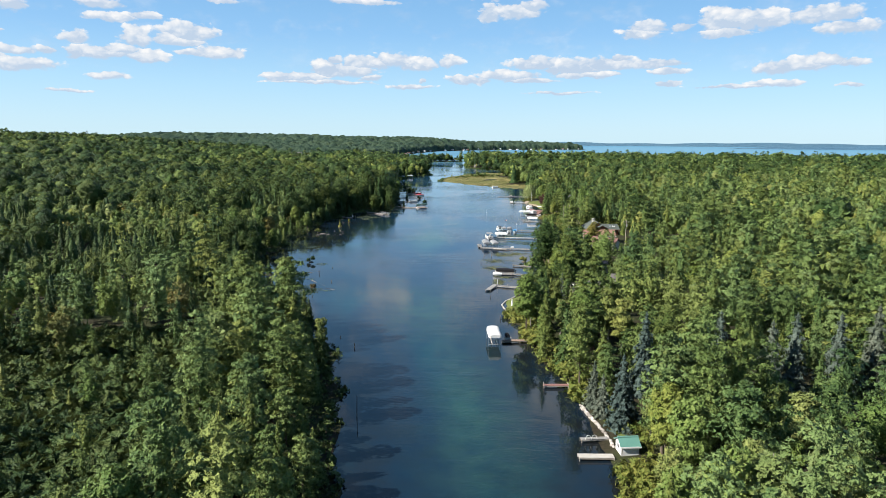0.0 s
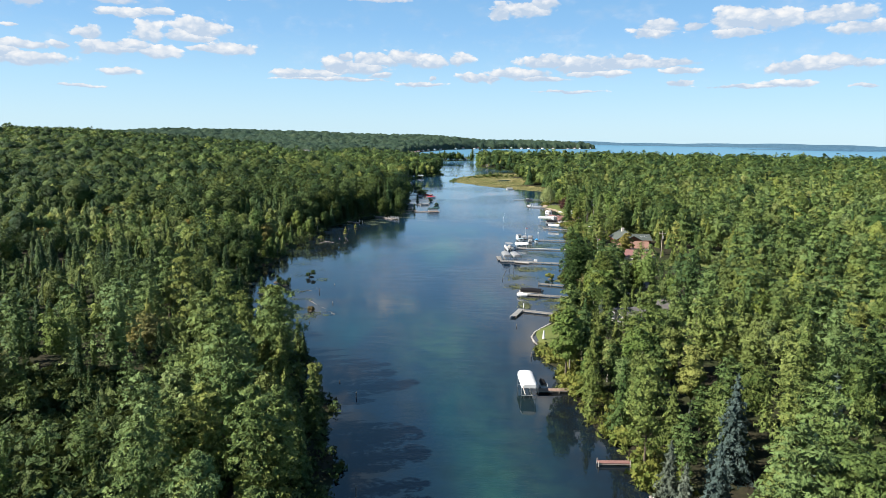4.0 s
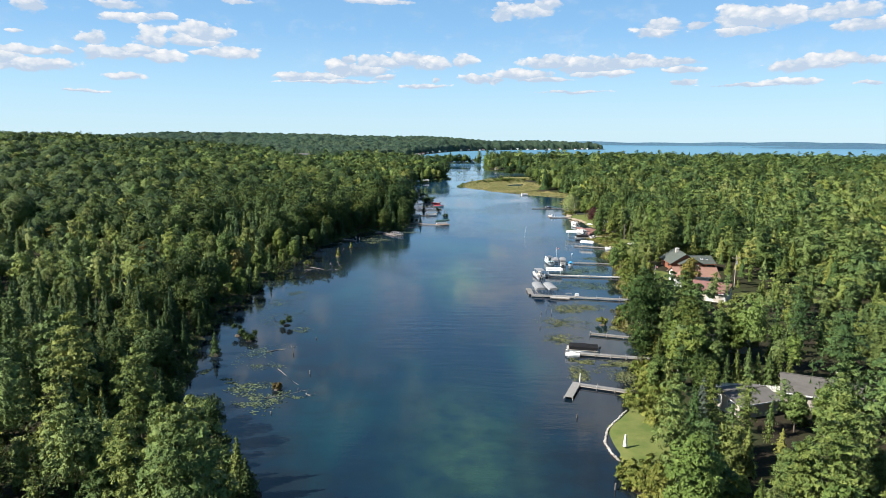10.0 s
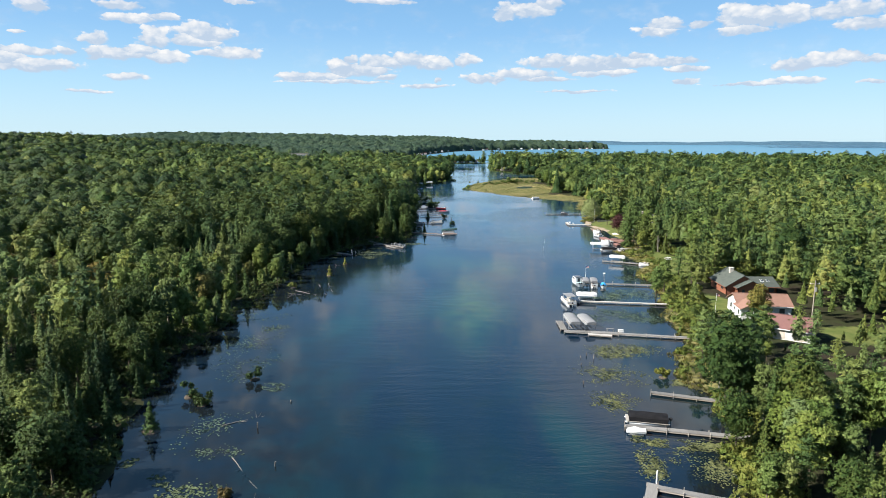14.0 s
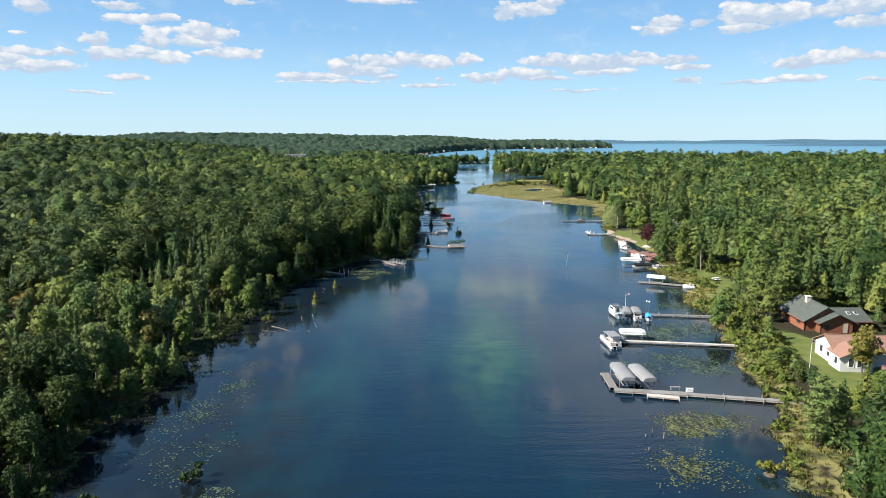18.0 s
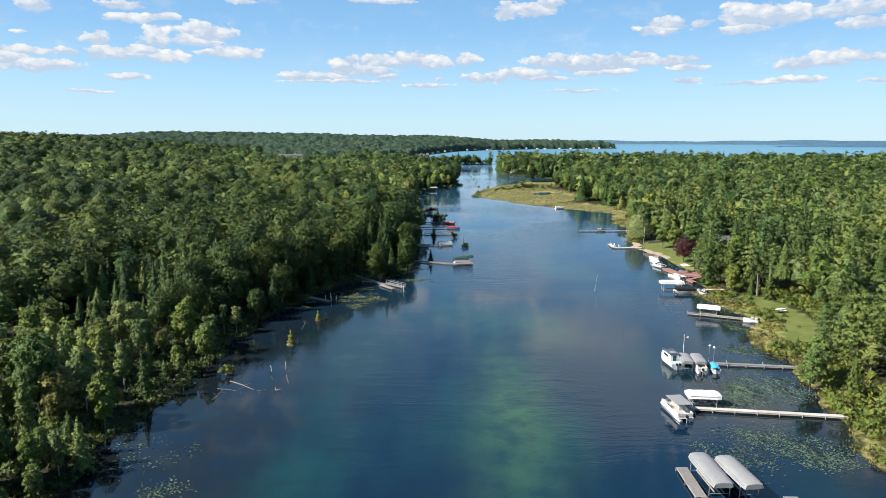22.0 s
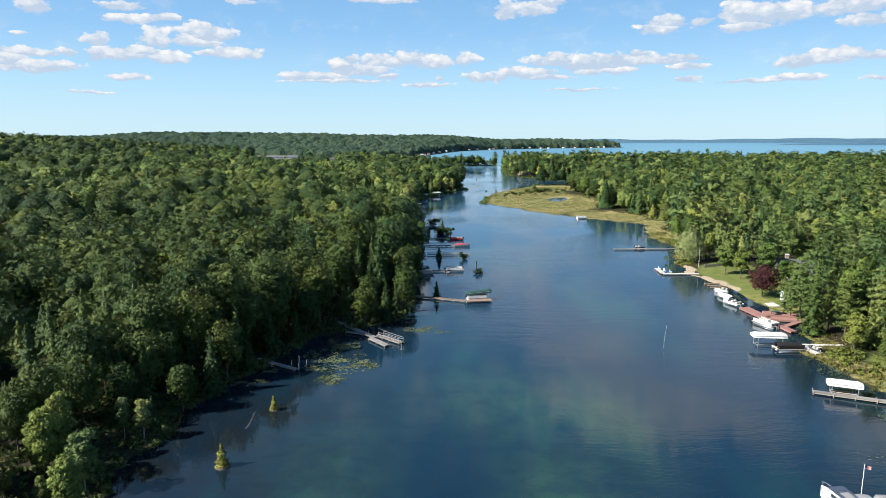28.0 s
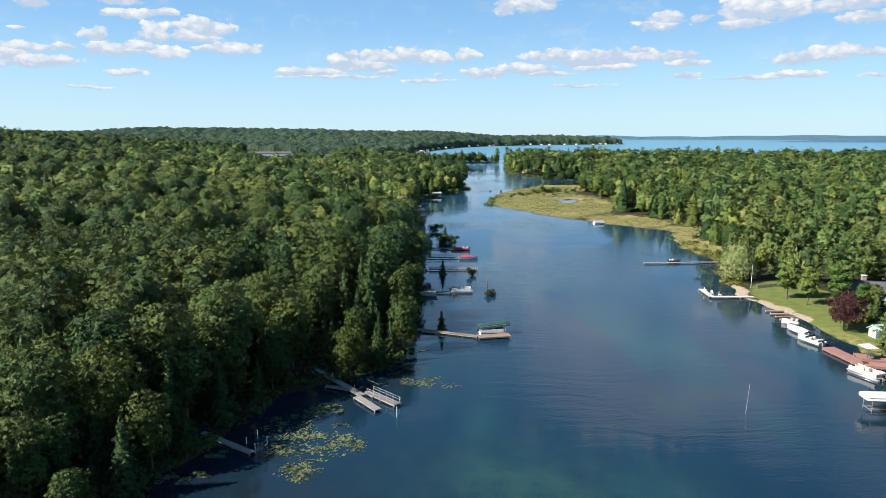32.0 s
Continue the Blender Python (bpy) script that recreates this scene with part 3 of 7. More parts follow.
# ---- things: helpers ----
M.update({
    "grey_deck": surface("weathered_decking", (0.115, 0.112, 0.105), (0.205, 0.198, 0.187), 0.85, 0.8, 14, 0.3, stretch=(1, 6, 1)),
    "pale_deck": surface("pale_decking", (0.3, 0.28, 0.25), (0.43, 0.41, 0.38), 0.8, 0.8, 14, 0.3, stretch=(1, 6, 1)),
    "brown_deck": surface("brown_decking", (0.13, 0.09, 0.07), (0.23, 0.16, 0.12), 0.85, 0.8, 14, 0.3, stretch=(1, 6, 1)),
    "red_deck": surface("red_stained_decking", (0.16, 0.082, 0.07), (0.25, 0.135, 0.115), 0.8, 0.7, 12, 0.3, stretch=(6, 1, 1)),
    "timber": surface("squared_timber", (0.24, 0.17, 0.11), (0.38, 0.29, 0.2), 0.85, 0.8, 10, 0.3, stretch=(1, 6, 6)),
    "post": surface("post_timber", (0.2, 0.17, 0.14), (0.38, 0.34, 0.3), 0.9, 1.5, 10, 0.4),
    "metal": surface("galvanised_steel", (0.45, 0.46, 0.47), (0.62, 0.63, 0.64), 0.4, 1.0, 20, 0.05, metal=0.8),
    "white": surface("white_paint", (0.56, 0.56, 0.55), (0.7, 0.7, 0.69), 0.5, 0.7, 9, 0.08),
    "gel": surface("white_gelcoat", (0.48, 0.49, 0.49), (0.58, 0.59, 0.59), 0.25, 0.6, 8, 0.02, each=0.05, spec=0.5),
    "vinyl_white": surface("white_canopy_fabric", (0.47, 0.47, 0.46), (0.6, 0.6, 0.59), 0.6, 0.5, 4, 0.15, stain=(0.55, 0.53, 0.48)),
    "vinyl_grey": surface("grey_canopy_fabric", (0.14, 0.142, 0.145), (0.2, 0.203, 0.205), 0.65, 0.5, 4, 0.15, stain=(0.17, 0.165, 0.155)),
    "vinyl_green": surface("teal_canopy_fabric", (0.01, 0.032, 0.03), (0.018, 0.052, 0.048), 0.65, 0.5, 4, 0.15),
    "vinyl_blue": surface("bright_blue_fabric", (0.02, 0.22, 0.5), (0.05, 0.33, 0.66), 0.6, 0.6, 5, 0.15),
    "black": surface("black_fabric", (0.008, 0.008, 0.009), (0.02, 0.02, 0.022), 0.85, 0.8, 6, 0.2, spec=0.08),
    "dark_hull": surface("dark_hull", (0.02, 0.03, 0.05), (0.05, 0.06, 0.08), 0.3, 0.6, 6, 0.02, spec=0.5),
    "red": surface("red_plastic", (0.24, 0.02, 0.03), (0.36, 0.045, 0.05), 0.45, 0.6, 6, 0.05),
    "blue_paint": surface("pale_blue_paint", (0.28, 0.39, 0.43), (0.4, 0.5, 0.54), 0.6, 0.7, 8, 0.05),
    "seat": surface("beige_upholstery", (0.27, 0.25, 0.22), (0.42, 0.39, 0.35), 0.6, 1.0, 8, 0.1),
    "glass": surface("dark_window", (0.02, 0.03, 0.035), (0.05, 0.065, 0.075), 0.08, 0.5, 3, 0.0, spec=0.6),
    "log_wall": surface("stained_log_wall", (0.13, 0.05, 0.03), (0.22, 0.088, 0.052), 0.7, 0.6, 10, 0.3, stretch=(0.3, 0.3, 6)),
    "siding": surface("white_siding", (0.44, 0.44, 0.43), (0.55, 0.55, 0.54), 0.6, 0.6, 8, 0.05),
    "tan_siding": surface("tan_siding", (0.3, 0.27, 0.23), (0.42, 0.38, 0.33), 0.7, 0.6, 8, 0.1),
    "grey_siding": surface("grey_siding", (0.3, 0.32, 0.33), (0.42, 0.44, 0.45), 0.7, 0.6, 8, 0.1),
    "green_shingle": surface("grey_green_shingles", (0.045, 0.054, 0.047), (0.08, 0.092, 0.08), 0.9, 0.8, 6, 0.4, stretch=(1, 1, 4)),
    "terracotta": surface("faded_terracotta_shingles", (0.16, 0.09, 0.066), (0.225, 0.128, 0.096), 0.9, 0.7, 6, 0.4, stretch=(1, 1, 4)),
    "red_metal": surface("dull_red_metal_roof", (0.12, 0.06, 0.053), (0.165, 0.086, 0.076), 0.5, 0.5, 5, 0.1, stretch=(4, 1, 1)),
    "grey_shingle": surface("grey_brown_shingles", (0.066, 0.061, 0.056), (0.11, 0.103, 0.096), 0.9, 0.7, 6, 0.4, stretch=(1, 1, 4)),
    "dark_siding": surface("dark_grey_siding", (0.09, 0.1, 0.115), (0.15, 0.163, 0.178), 0.7, 0.6, 8, 0.1),
    "dark_shingle": surface("dark_grey_shingles", (0.042, 0.046, 0.053), (0.085, 0.09, 0.098), 0.9, 0.7, 6, 0.4, stretch=(1, 1, 4)),
    "green_metal": surface("green_metal_roof", (0.06, 0.15, 0.125), (0.09, 0.2, 0.165), 0.45, 0.5, 6, 0.1),
    "stone": surface("fieldstone", (0.2, 0.18, 0.16), (0.4, 0.37, 0.33), 0.9, 1.2, 7, 0.5, each=0.3),
    "concrete": surface("pale_concrete", (0.4, 0.37, 0.33), (0.56, 0.53, 0.48), 0.9, 0.5, 6, 0.2),
    "lily": leaf_material("lily_pad", (0.045, 0.06, 0.032), (0.075, 0.09, 0.046), (0.115, 0.125, 0.068), patch=0.4, glow=0.05, gaps=0),
    "lily_dull": leaf_material("dull_lily_pad", (0.05, 0.066, 0.04), (0.078, 0.098, 0.058), (0.12, 0.135, 0.085), patch=0.4, glow=0.05, gaps=0),
    "sedge": leaf_material("sedge_blade", (0.04, 0.062, 0.018), (0.085, 0.1, 0.028), (0.165, 0.14, 0.05), patch=0.12, glow=0.15, gaps=0),
    "marsh_grass": leaf_material("marsh_grass_blade", (0.095, 0.11, 0.042), (0.16, 0.152, 0.065), (0.23, 0.195, 0.095), patch=0.03, glow=0.15, gaps=0),
    "shrub": leaf_material("shrub_leaf", (0.035, 0.065, 0.016), (0.075, 0.11, 0.025), (0.15, 0.16, 0.04), patch=0.2),
    "tamarack": leaf_material("tamarack_needle", (0.08, 0.1, 0.02), (0.15, 0.16, 0.03), (0.24, 0.2, 0.05), patch=0.5),
})
FLAG_MATS = [surface("flag_red", (0.45, 0.06, 0.06), (0.55, 0.1, 0.09), 0.7, bump=0), M["white"], surface("flag_blue", (0.04, 0.05, 0.2), (0.07, 0.08, 0.28), 0.7, bump=0)]


def part(name, bm, mat, parent, label="", at=None, soft=False):
    """Links a bmesh as one mesh object under a thing or a part."""
    me = bpy.data.meshes.new(name)
    bm.to_mesh(me)
    bm.free()
    me.materials.append(mat)
    if soft:
        smooth(me)
    ob = new(name, me)
    ob.parent = parent
    if at is not None:
        ob.matrix_basis = at
    return tagged(ob, label)


def thing(name, m, label, category, group=""):
    ob = new(name)
    ob.matrix_world = m
    return tagged(ob, label, category, group)


def box(bm, sx, sy, sz, x=0.0, y=0.0, z=0.0, turn=0.0, bevel=0.0):
    """A box whose middle of the underside is at x, y, z."""
    made = bmesh.ops.create_cube(bm, size=1.0, matrix=Matrix.Translation((x, y, z + sz / 2)) @ Matrix.Rotation(turn, 4, "Z") @ Matrix.Diagonal((sx, sy, sz, 1)))
    if bevel:
        edges = list({e for v in made["verts"] for e in v.link_edges})
        bmesh.ops.bevel(bm, geom=edges, offset=bevel, segments=1, affect="EDGES")
    return bm


def rod(bm, a, b, r, r2=None, sides=8):
    a, b = Vector(a), Vector(b)
    d = b - a
    bmesh.ops.create_cone(bm, cap_ends=True, segments=sides, radius1=r, radius2=r if r2 is None else r2, depth=d.length,
                          matrix=Matrix.Translation((a + b) / 2) @ d.to_track_quat("Z", "Y").to_matrix().to_4x4())
    return bm


def loft(bm, rings, closed=True, caps=True):
    """Skins rings of points, all with as many points."""
    made = [[bm.verts.new(p) for p in ring] for ring in rings]
    n = len(made[0])
    for a, b in zip(made, made[1:]):
        for i in range(n if closed else n - 1):
            bm.faces.new((a[i], a[(i + 1) % n], b[(i + 1) % n], b[i]))
    if caps and closed:
        bm.faces.new(made[0][::-1])
        bm.faces.new(made[-1])
    bmesh.ops.recalc_face_normals(bm, faces=bm.faces)
    return bm


def bm_new():
    return bmesh.new()


def along(a, b, z=0.0):
    """The pose at a with x pointing to b, and the length between."""
    (ax, ay), (bx, by) = a, b
    return Matrix.Translation((ax, ay, z)) @ Matrix.Rotation(math.atan2(by - ay, bx - ax), 4, "Z"), math.hypot(bx - ax, by - ay)


# ---- docks ----
def boards(bm, length, width, pitch=0.2, thick=0.05):
    """A run of cross boards with shallow joints, one solid piece; its underside is at z 0."""
    n = max(2, int(length / pitch))
    w = length / n
    prof = []
    for i in range(n):
        prof += [(i * w, thick - 0.025), (i * w + 0.015, thick - 0.025), (i * w + 0.02, thick), ((i + 1) * w - 0.01, thick)]
    prof += [(length, thick), (length, 0), (0, 0)]
    rows = [[bm.verts.new((x, s * width / 2, z)) for x, z in prof] for s in (-1, 1)]
    m = len(prof)
    for i in range(m):
        bm.faces.new((rows[0][i], rows[0][(i + 1) % m], rows[1][(i + 1) % m], rows[1][i]))
    bm.faces.new(rows[0][::-1])
    bm.faces.new(rows[1])
    bmesh.ops.recalc_face_normals(bm, faces=bm.faces)
    return bm


def dock(a, b, width=1.2, mat="grey_deck", label="weathered grey wooden dock on posts in the water", height=0.42, rails=0.0, tall_posts=True, group="docks along the channel"):
    """A dock from a to b: bays of cross boards on stringers between posts; width over all."""
    width *= 0.86
    m, length = along(a, b)
    d = thing("dock", m, label, "dock", group)
    bays = max(1, round(length / 3.05))
    step = length / bays
    for i in range(bays):
        bm = boards(bm_new(), step, width)
        part("deck_bay", bm, M[mat], d, at=Matrix.Translation((i * step, 0, height + random.uniform(-0.012, 0.012))))
    for s in (-1, 1):
        bm = box(bm_new(), length, 0.06, 0.2, length / 2, s * (width / 2 - 0.05), height - 0.2)
        part("stringer", bm, M["post"], d)
        for i in range(bays + 1):
            up = height + (random.uniform(0.25, 0.55) if tall_posts and (i % 2 == 0 or i == bays) else 0.02)
            bm = rod(bm_new(), (0, 0, -2.6), (0, 0, up), 0.06, sides=6)
            part("post", bm, M["post"], d, at=Matrix.Translation((min(max(i * step, 0.06), length - 0.06), s * (width / 2 + 0.05), 0)))
    if rails:
        for s in (-1, 1):
            for z in (rails, rails * 0.55):
                part("handrail", rod(bm_new(), (0, s * width / 2, height + z), (length, s * width / 2, height + z), 0.03, sides=6), M["metal"], d)
            for i in range(int(length / 1.5) + 1):
                part("rail_post", rod(bm_new(), (i * 1.5, s * width / 2, height), (i * 1.5, s * width / 2, height + rails), 0.03, sides=6), M["metal"], d)
    return d


def platform(a, b, width, mat="grey_deck", label="grey wooden dock platform on posts"):
    return dock(a, b, width, mat, label, tall_posts=False)


# ---- boat lifts ----
def boat_lift(x, y, length, width, heading, top=2.4, mat="vinyl_white", label="white fabric-roofed boat lift standing in the water", pitch=0.0, bottom=0.35, rise=0.38):
    """A steel frame with a vaulted fabric roof; its length runs along heading (degrees from +x)."""
    t = thing("boat_lift", Matrix.Translation((x, y, 0)) @ Matrix.Rotation(radians(heading), 4, "Z"), label, "boat lift", "boat lifts along the channel")
    rings = []
    hl, hw, skirt = length / 2, width / 2, 0.42
    for i in range(9):
        u = -1 + 2 * i / 8
        end = max(0.0, abs(u) - 0.86) / 0.14
        sx, k = u * hl, 1 - 0.1 * end
        sag = 0.03 * math.sin(i * 2.1)
        ring = []
        for j in range(11):
            v = -1 + 2 * j / 10
            z = top + (rise + sag) * (1 - abs(v) ** 2.4) * (1 - 0.5 * end) - (skirt if abs(v) > 0.99 else 0)
            ring.append((sx, v * hw * k, z - pitch * -u * hl))
        rings.append(ring)
    bm = loft(bm_new(), rings, closed=False)
    for r in (rings[0], rings[-1]):
        low = [(p[0], p[1], top - skirt + (pitch * (1 if p[0] > 0 else -1) * hl)) for p in r]
        loft(bm, [r[1:-1], low[1:-1]], closed=False)
    bmesh.ops.solidify(bm, geom=bm.faces, thickness=0.03)
    part("canopy", bm, M[mat], t, soft=False)
    for sx in (-0.36, 0.36):
        for s in (-1, 1):
            part("leg", rod(bm_new(), (sx * length, s * (hw - 0.12), -2.4), (sx * length, s * (hw - 0.12), top + pitch * sx * length), 0.05, sides=6), M["metal"], t)
        part("cross_beam", rod(bm_new(), (sx * length, -hw + 0.1, bottom), (sx * length, hw - 0.1, bottom), 0.05, sides=6), M["metal"], t)
    for s in (-1, 1):
        part("side_rail", rod(bm_new(), (-hl * 0.9, s * (hw - 0.1), top - 0.05 - pitch * hl * 0.9), (hl * 0.9, s * (hw - 0.1), top - 0.05 + pitch * hl * 0.9), 0.035, sides=6), M["metal"], t)
        part("bunk", box(bm_new(), length * 0.7, 0.14, 0.1, 0, s * hw * 0.4, bottom + 0.05), M["post"], t)
    return t


# ---- boats ----
def outboard(parent, x, y=0.0, z=0.35, mat="black"):
    bm = box(bm_new(), 0.42, 0.36, 0.4, 0, 0, 0.35, bevel=0.09)
    cowl = part("outboard_motor", bm, M[mat], parent, at=Matrix.Translation((x, y, z)))
    part("motor_leg", box(bm_new(), 0.16, 0.12, 0.75, 0.02, 0, -0.42, bevel=0.02), M["metal"], cowl)


def pontoon_boat(x, y, length, heading, label, top="", cover="", width=2.4, fence="gel", group="boats at the docks"):
    """Two floats, a railed deck with seats, a helm, a motor; with a sun top or a fitted cover."""
    b = thing("pontoon_boat", Matrix.Translation((x, y, 0)) @ Matrix.Rotation(radians(heading), 4, "Z"), label, "pontoon boat", group)
    hl, hw = length / 2, width / 2
    for s in (-1, 1):
        bm = rod(bm_new(), (-hl, s * hw * 0.68, 0.12), (hl * 0.8, s * hw * 0.68, 0.12), 0.3, sides=12)
        rod(bm, (hl * 0.8, s * hw * 0.68, 0.12), (hl, s * hw * 0.68, 0.3), 0.3, 0.06, sides=12)
        part("float", bm, M["metal"], b, soft=True)
    part("deck", box(bm_new(), length * 0.96, width, 0.1, 0, 0, 0.45, bevel=0.02), M["seat"], b)
    z, hgt = 0.56, 0.62
    for s in (-1, 1):
        part("side_fence", box(bm_new(), length * 0.84, 0.06, hgt, -0.02 * length, s * (hw - 0.05), z, bevel=0.015), M[fence], b)
        part("bow_fence", box(bm_new(), 0.06, hw * 0.6, hgt, hl * 0.82, s * hw * 0.65, z, bevel=0.015), M[fence], b)
    part("stern_fence", box(bm_new(), 0.06, width * 0.9, hgt, -hl * 0.88, 0, z, bevel=0.015), M[fence], b)
    outboard(b, -hl - 0.1)
    if cover:
        rings = []
        for i in range(7):
            u = -1 + 2 * i / 6
            ring = []
            for j in range(9):
                v = -1 + 2 * j / 8
                ring.append((u * hl * 0.87 - 0.02 * length, v * hw, z + hgt - 0.28 * (abs(v) > 0.99) + 0.28 * (1 - v * v) * (1 - 0.7 * u * u) + 0.06 * math.sin(i * 1.9 + j)))
            rings.append(ring)
        bm = loft(bm_new(), rings, closed=False)
        bmesh.ops.solidify(bm, geom=bm.faces, thickness=0.02)
        part("cover", bm, M[cover], b)
    else:
        part("helm", box(bm_new(), 0.6, 0.75, 0.75, 0.1, -hw * 0.5, z, bevel=0.06), M["gel"], b)
        for sx, sy, lx, ly in ((-0.33, 0.55, 0.24, 0.3), (0.28, 0.6, 0.28, 0.25), (0.28, -0.6, 0.28, 0.25), (-0.33, -0.55, 0.2, 0.3)):
            seat = part("seat", box(bm_new(), lx * length, ly * width, 0.4, sx * length, sy * hw, z, bevel=0.05), M["seat"], b)
            part("backrest", box(bm_new(), lx * length, 0.12, 0.35, sx * length, (hw - 0.14) * (1 if sy > 0 else -1), z + 0.38, bevel=0.03), M["seat"], seat)
    if top:
        bm = box(bm_new(), length * 0.58, width * 0.96, 0.1, -length * 0.08, 0, 2.25, bevel=0.045)
        part("sun_top", bm, M[top], b)
        for sx in (-0.25, 0.1):
            for s in (-1, 1):
                part("top_strut", rod(bm_new(), (sx * length, s * (hw - 0.08), z), (sx * length, s * (hw - 0.1), 2.28), 0.025, sides=6), M["metal"], b)
    return b


def hull_mesh(bm, length, width, depth, flare=0.12):
    """A V hull, open above, bow towards +x."""
    rings = []
    for i in range(9):
        u = i / 8
        w = width / 2 * (1 - max(0, (u - 0.45) / 0.55) ** 2.2) + 0.02
        sheer = depth * (1 + 0.25 * u * u)
        keel = -0.18 + 0.35 * max(0, u - 0.75) ** 1.2 * 4 * 0.5
        xx = (u - 0.5) * length
        rings.append([(xx, -w * (1 - flare), sheer - 0.08), (xx, -w, sheer), (xx, -w * 0.92, sheer * 0.35), (xx, -w * 0.55, keel + 0.1), (xx, 0, keel),
                      (xx, w * 0.55, keel + 0.1), (xx, w * 0.92, sheer * 0.35), (xx, w, sheer), (xx, w * (1 - flare), sheer - 0.08)])
    return loft(bm, rings)


def runabout(x, y, length, heading, label, hull="gel", cover="", width=2.1, group="boats at the docks"):
    """An open motorboat with a deck forward, windscreen, seats and a motor, or under a fitted cover."""
    b = thing("motorboat", Matrix.Translation((x, y, 0.05)) @ Matrix.Rotation(radians(heading), 4, "Z"), label, "motorboat", group)
    part("hull", hull_mesh(bm_new(), length, width, 0.75), M[hull], b)
    outboard(b, -length / 2 - 0.12)
    if cover:
        rings = []
        for i in range(8):
            u = i / 7
            w = width / 2 * (1 - max(0, (u - 0.45) / 0.55) ** 2.2) + 0.05
            crest = 0.3 + 0.35 * math.exp(-((u - 0.45) / 0.22) ** 2)
            rings.append([((u - 0.5) * length, v * w, 0.72 + 0.19 * u * u + crest * (1 - v * v) * (1 - 0.75 * u)) for v in (-1, -0.6, -0.25, 0, 0.25, 0.6, 1)])
        bm = loft(bm_new(), rings, closed=False)
        bmesh.ops.solidify(bm, geom=bm.faces, thickness=0.02)
        part("cover", bm, M[cover], b)
    else:
        part("cockpit_floor", box(bm_new(), length * 0.5, width * 0.7, 0.06, -length * 0.2, 0, 0.68), M["seat"], b)
        part("windscreen", box(bm_new(), 0.06, width * 0.7, 0.4, length * 0.08, 0, 0.78, bevel=0.015), M["glass"], b)
        for s in (-1, 1):
            part("seat", box(bm_new(), 0.55, 0.5, 0.5, -length * 0.1, s * width * 0.2, 0.72, bevel=0.07), M["seat"], b)
        part("stern_bench", box(bm_new(), 0.5, width * 0.75, 0.4, -length * 0.38, 0, 0.72, bevel=0.07), M["seat"], b)
    return b


def cabin_boat(x, y, length, heading, width, label):
    b = thing("cabin_boat", Matrix.Translation((x, y, 0.05)) @ Matrix.Rotation(radians(heading), 4, "Z"), label, "cabin boat", "boats at the docks")
    part("hull", hull_mesh(bm_new(), length, width, 1.0), M["gel"], b)
    part("stripe", box(bm_new(), length * 0.6, width * 1.01, 0.1, -length * 0.18, 0, 0.62), M["blue_paint"], b, "pale blue stripe")
    cabin = part("cabin", box(bm_new(), length * 0.42, width * 0.74, 1.25, -length * 0.06, 0, 0.95, bevel=0.12), M["white"], b)
    part("cabin_roof", box(bm_new(), length * 0.46, width * 0.8, 0.08, -length * 0.05, 0, 2.2, bevel=0.03), M["dark_hull"], b, "dark cabin roof")
    part("roof_hatch", box(bm_new(), length * 0.17, width * 0.42, 0.06, -length * 0.12, 0, 2.29, bevel=0.02), M["vinyl_grey"], b)
    for s in (-1, 1):
        part("cabin_window", box(bm_new(), length * 0.26, 0.03, 0.42, -length * 0.05, s * width * 0.372, 1.5), M["glass"], cabin)
    part("door", box(bm_new(), 0.04, 0.62, 1.0, -length * 0.272, 0, 1.0), M["glass"], cabin)
    part("windscreen", box(bm_new(), 0.05, width * 0.6, 0.42, length * 0.152, 0, 1.5), M["glass"], cabin)
    part("stern_deck", box(bm_new(), length * 0.2, width * 0.9, 0.06, -length * 0.39, 0, 0.92), M["blue_paint"], b)
    for s in (-1, 1):
        part("bow_rail", rod(bm_new(), (length * 0.12, s * width * 0.45, 1.45), (length * 0.48, s * 0.06, 1.75), 0.02, sides=5), M["metal"], b)
    outboard(b, -length / 2 - 0.1, 0.3)
    outboard(b, -length / 2 - 0.1, -0.3)
    return b


def small_craft(x, y, length, heading, mat, label, name="water_scooter", category="water scooter", width=1.1):
    """A water scooter or small boat under a cover, on its cradle."""
    b = thing(name, Matrix.Translation((x, y, 0.25)) @ Matrix.Rotation(radians(heading), 4, "Z"), label, category)
    part("hull", hull_mesh(bm_new(), length, width, 0.42), M["gel"], b)
    bm = loft(bm_new(), [[((u - 0.5) * length, v * width * 0.46 * (1 - max(0, u - 0.55) ** 2 * 3.4), 0.42 + (0.25 + 0.3 * math.exp(-((u - 0.55) / 0.2) ** 2)) * (1 - v * v))
                          for v in (-1, -0.5, 0, 0.5, 1)] for u in (0, 0.2, 0.4, 0.55, 0.7, 0.85, 0.97)], closed=False)
    bmesh.ops.solidify(bm, geom=bm.faces, thickness=0.02)
    part("cover", bm, M[mat], b)
    for s in (-1, 1):
        part("cradle_rail", box(bm_new(), length * 0.8, 0.1, 0.1, 0, s * 0.35, -0.2), M["metal"], b)
    return b


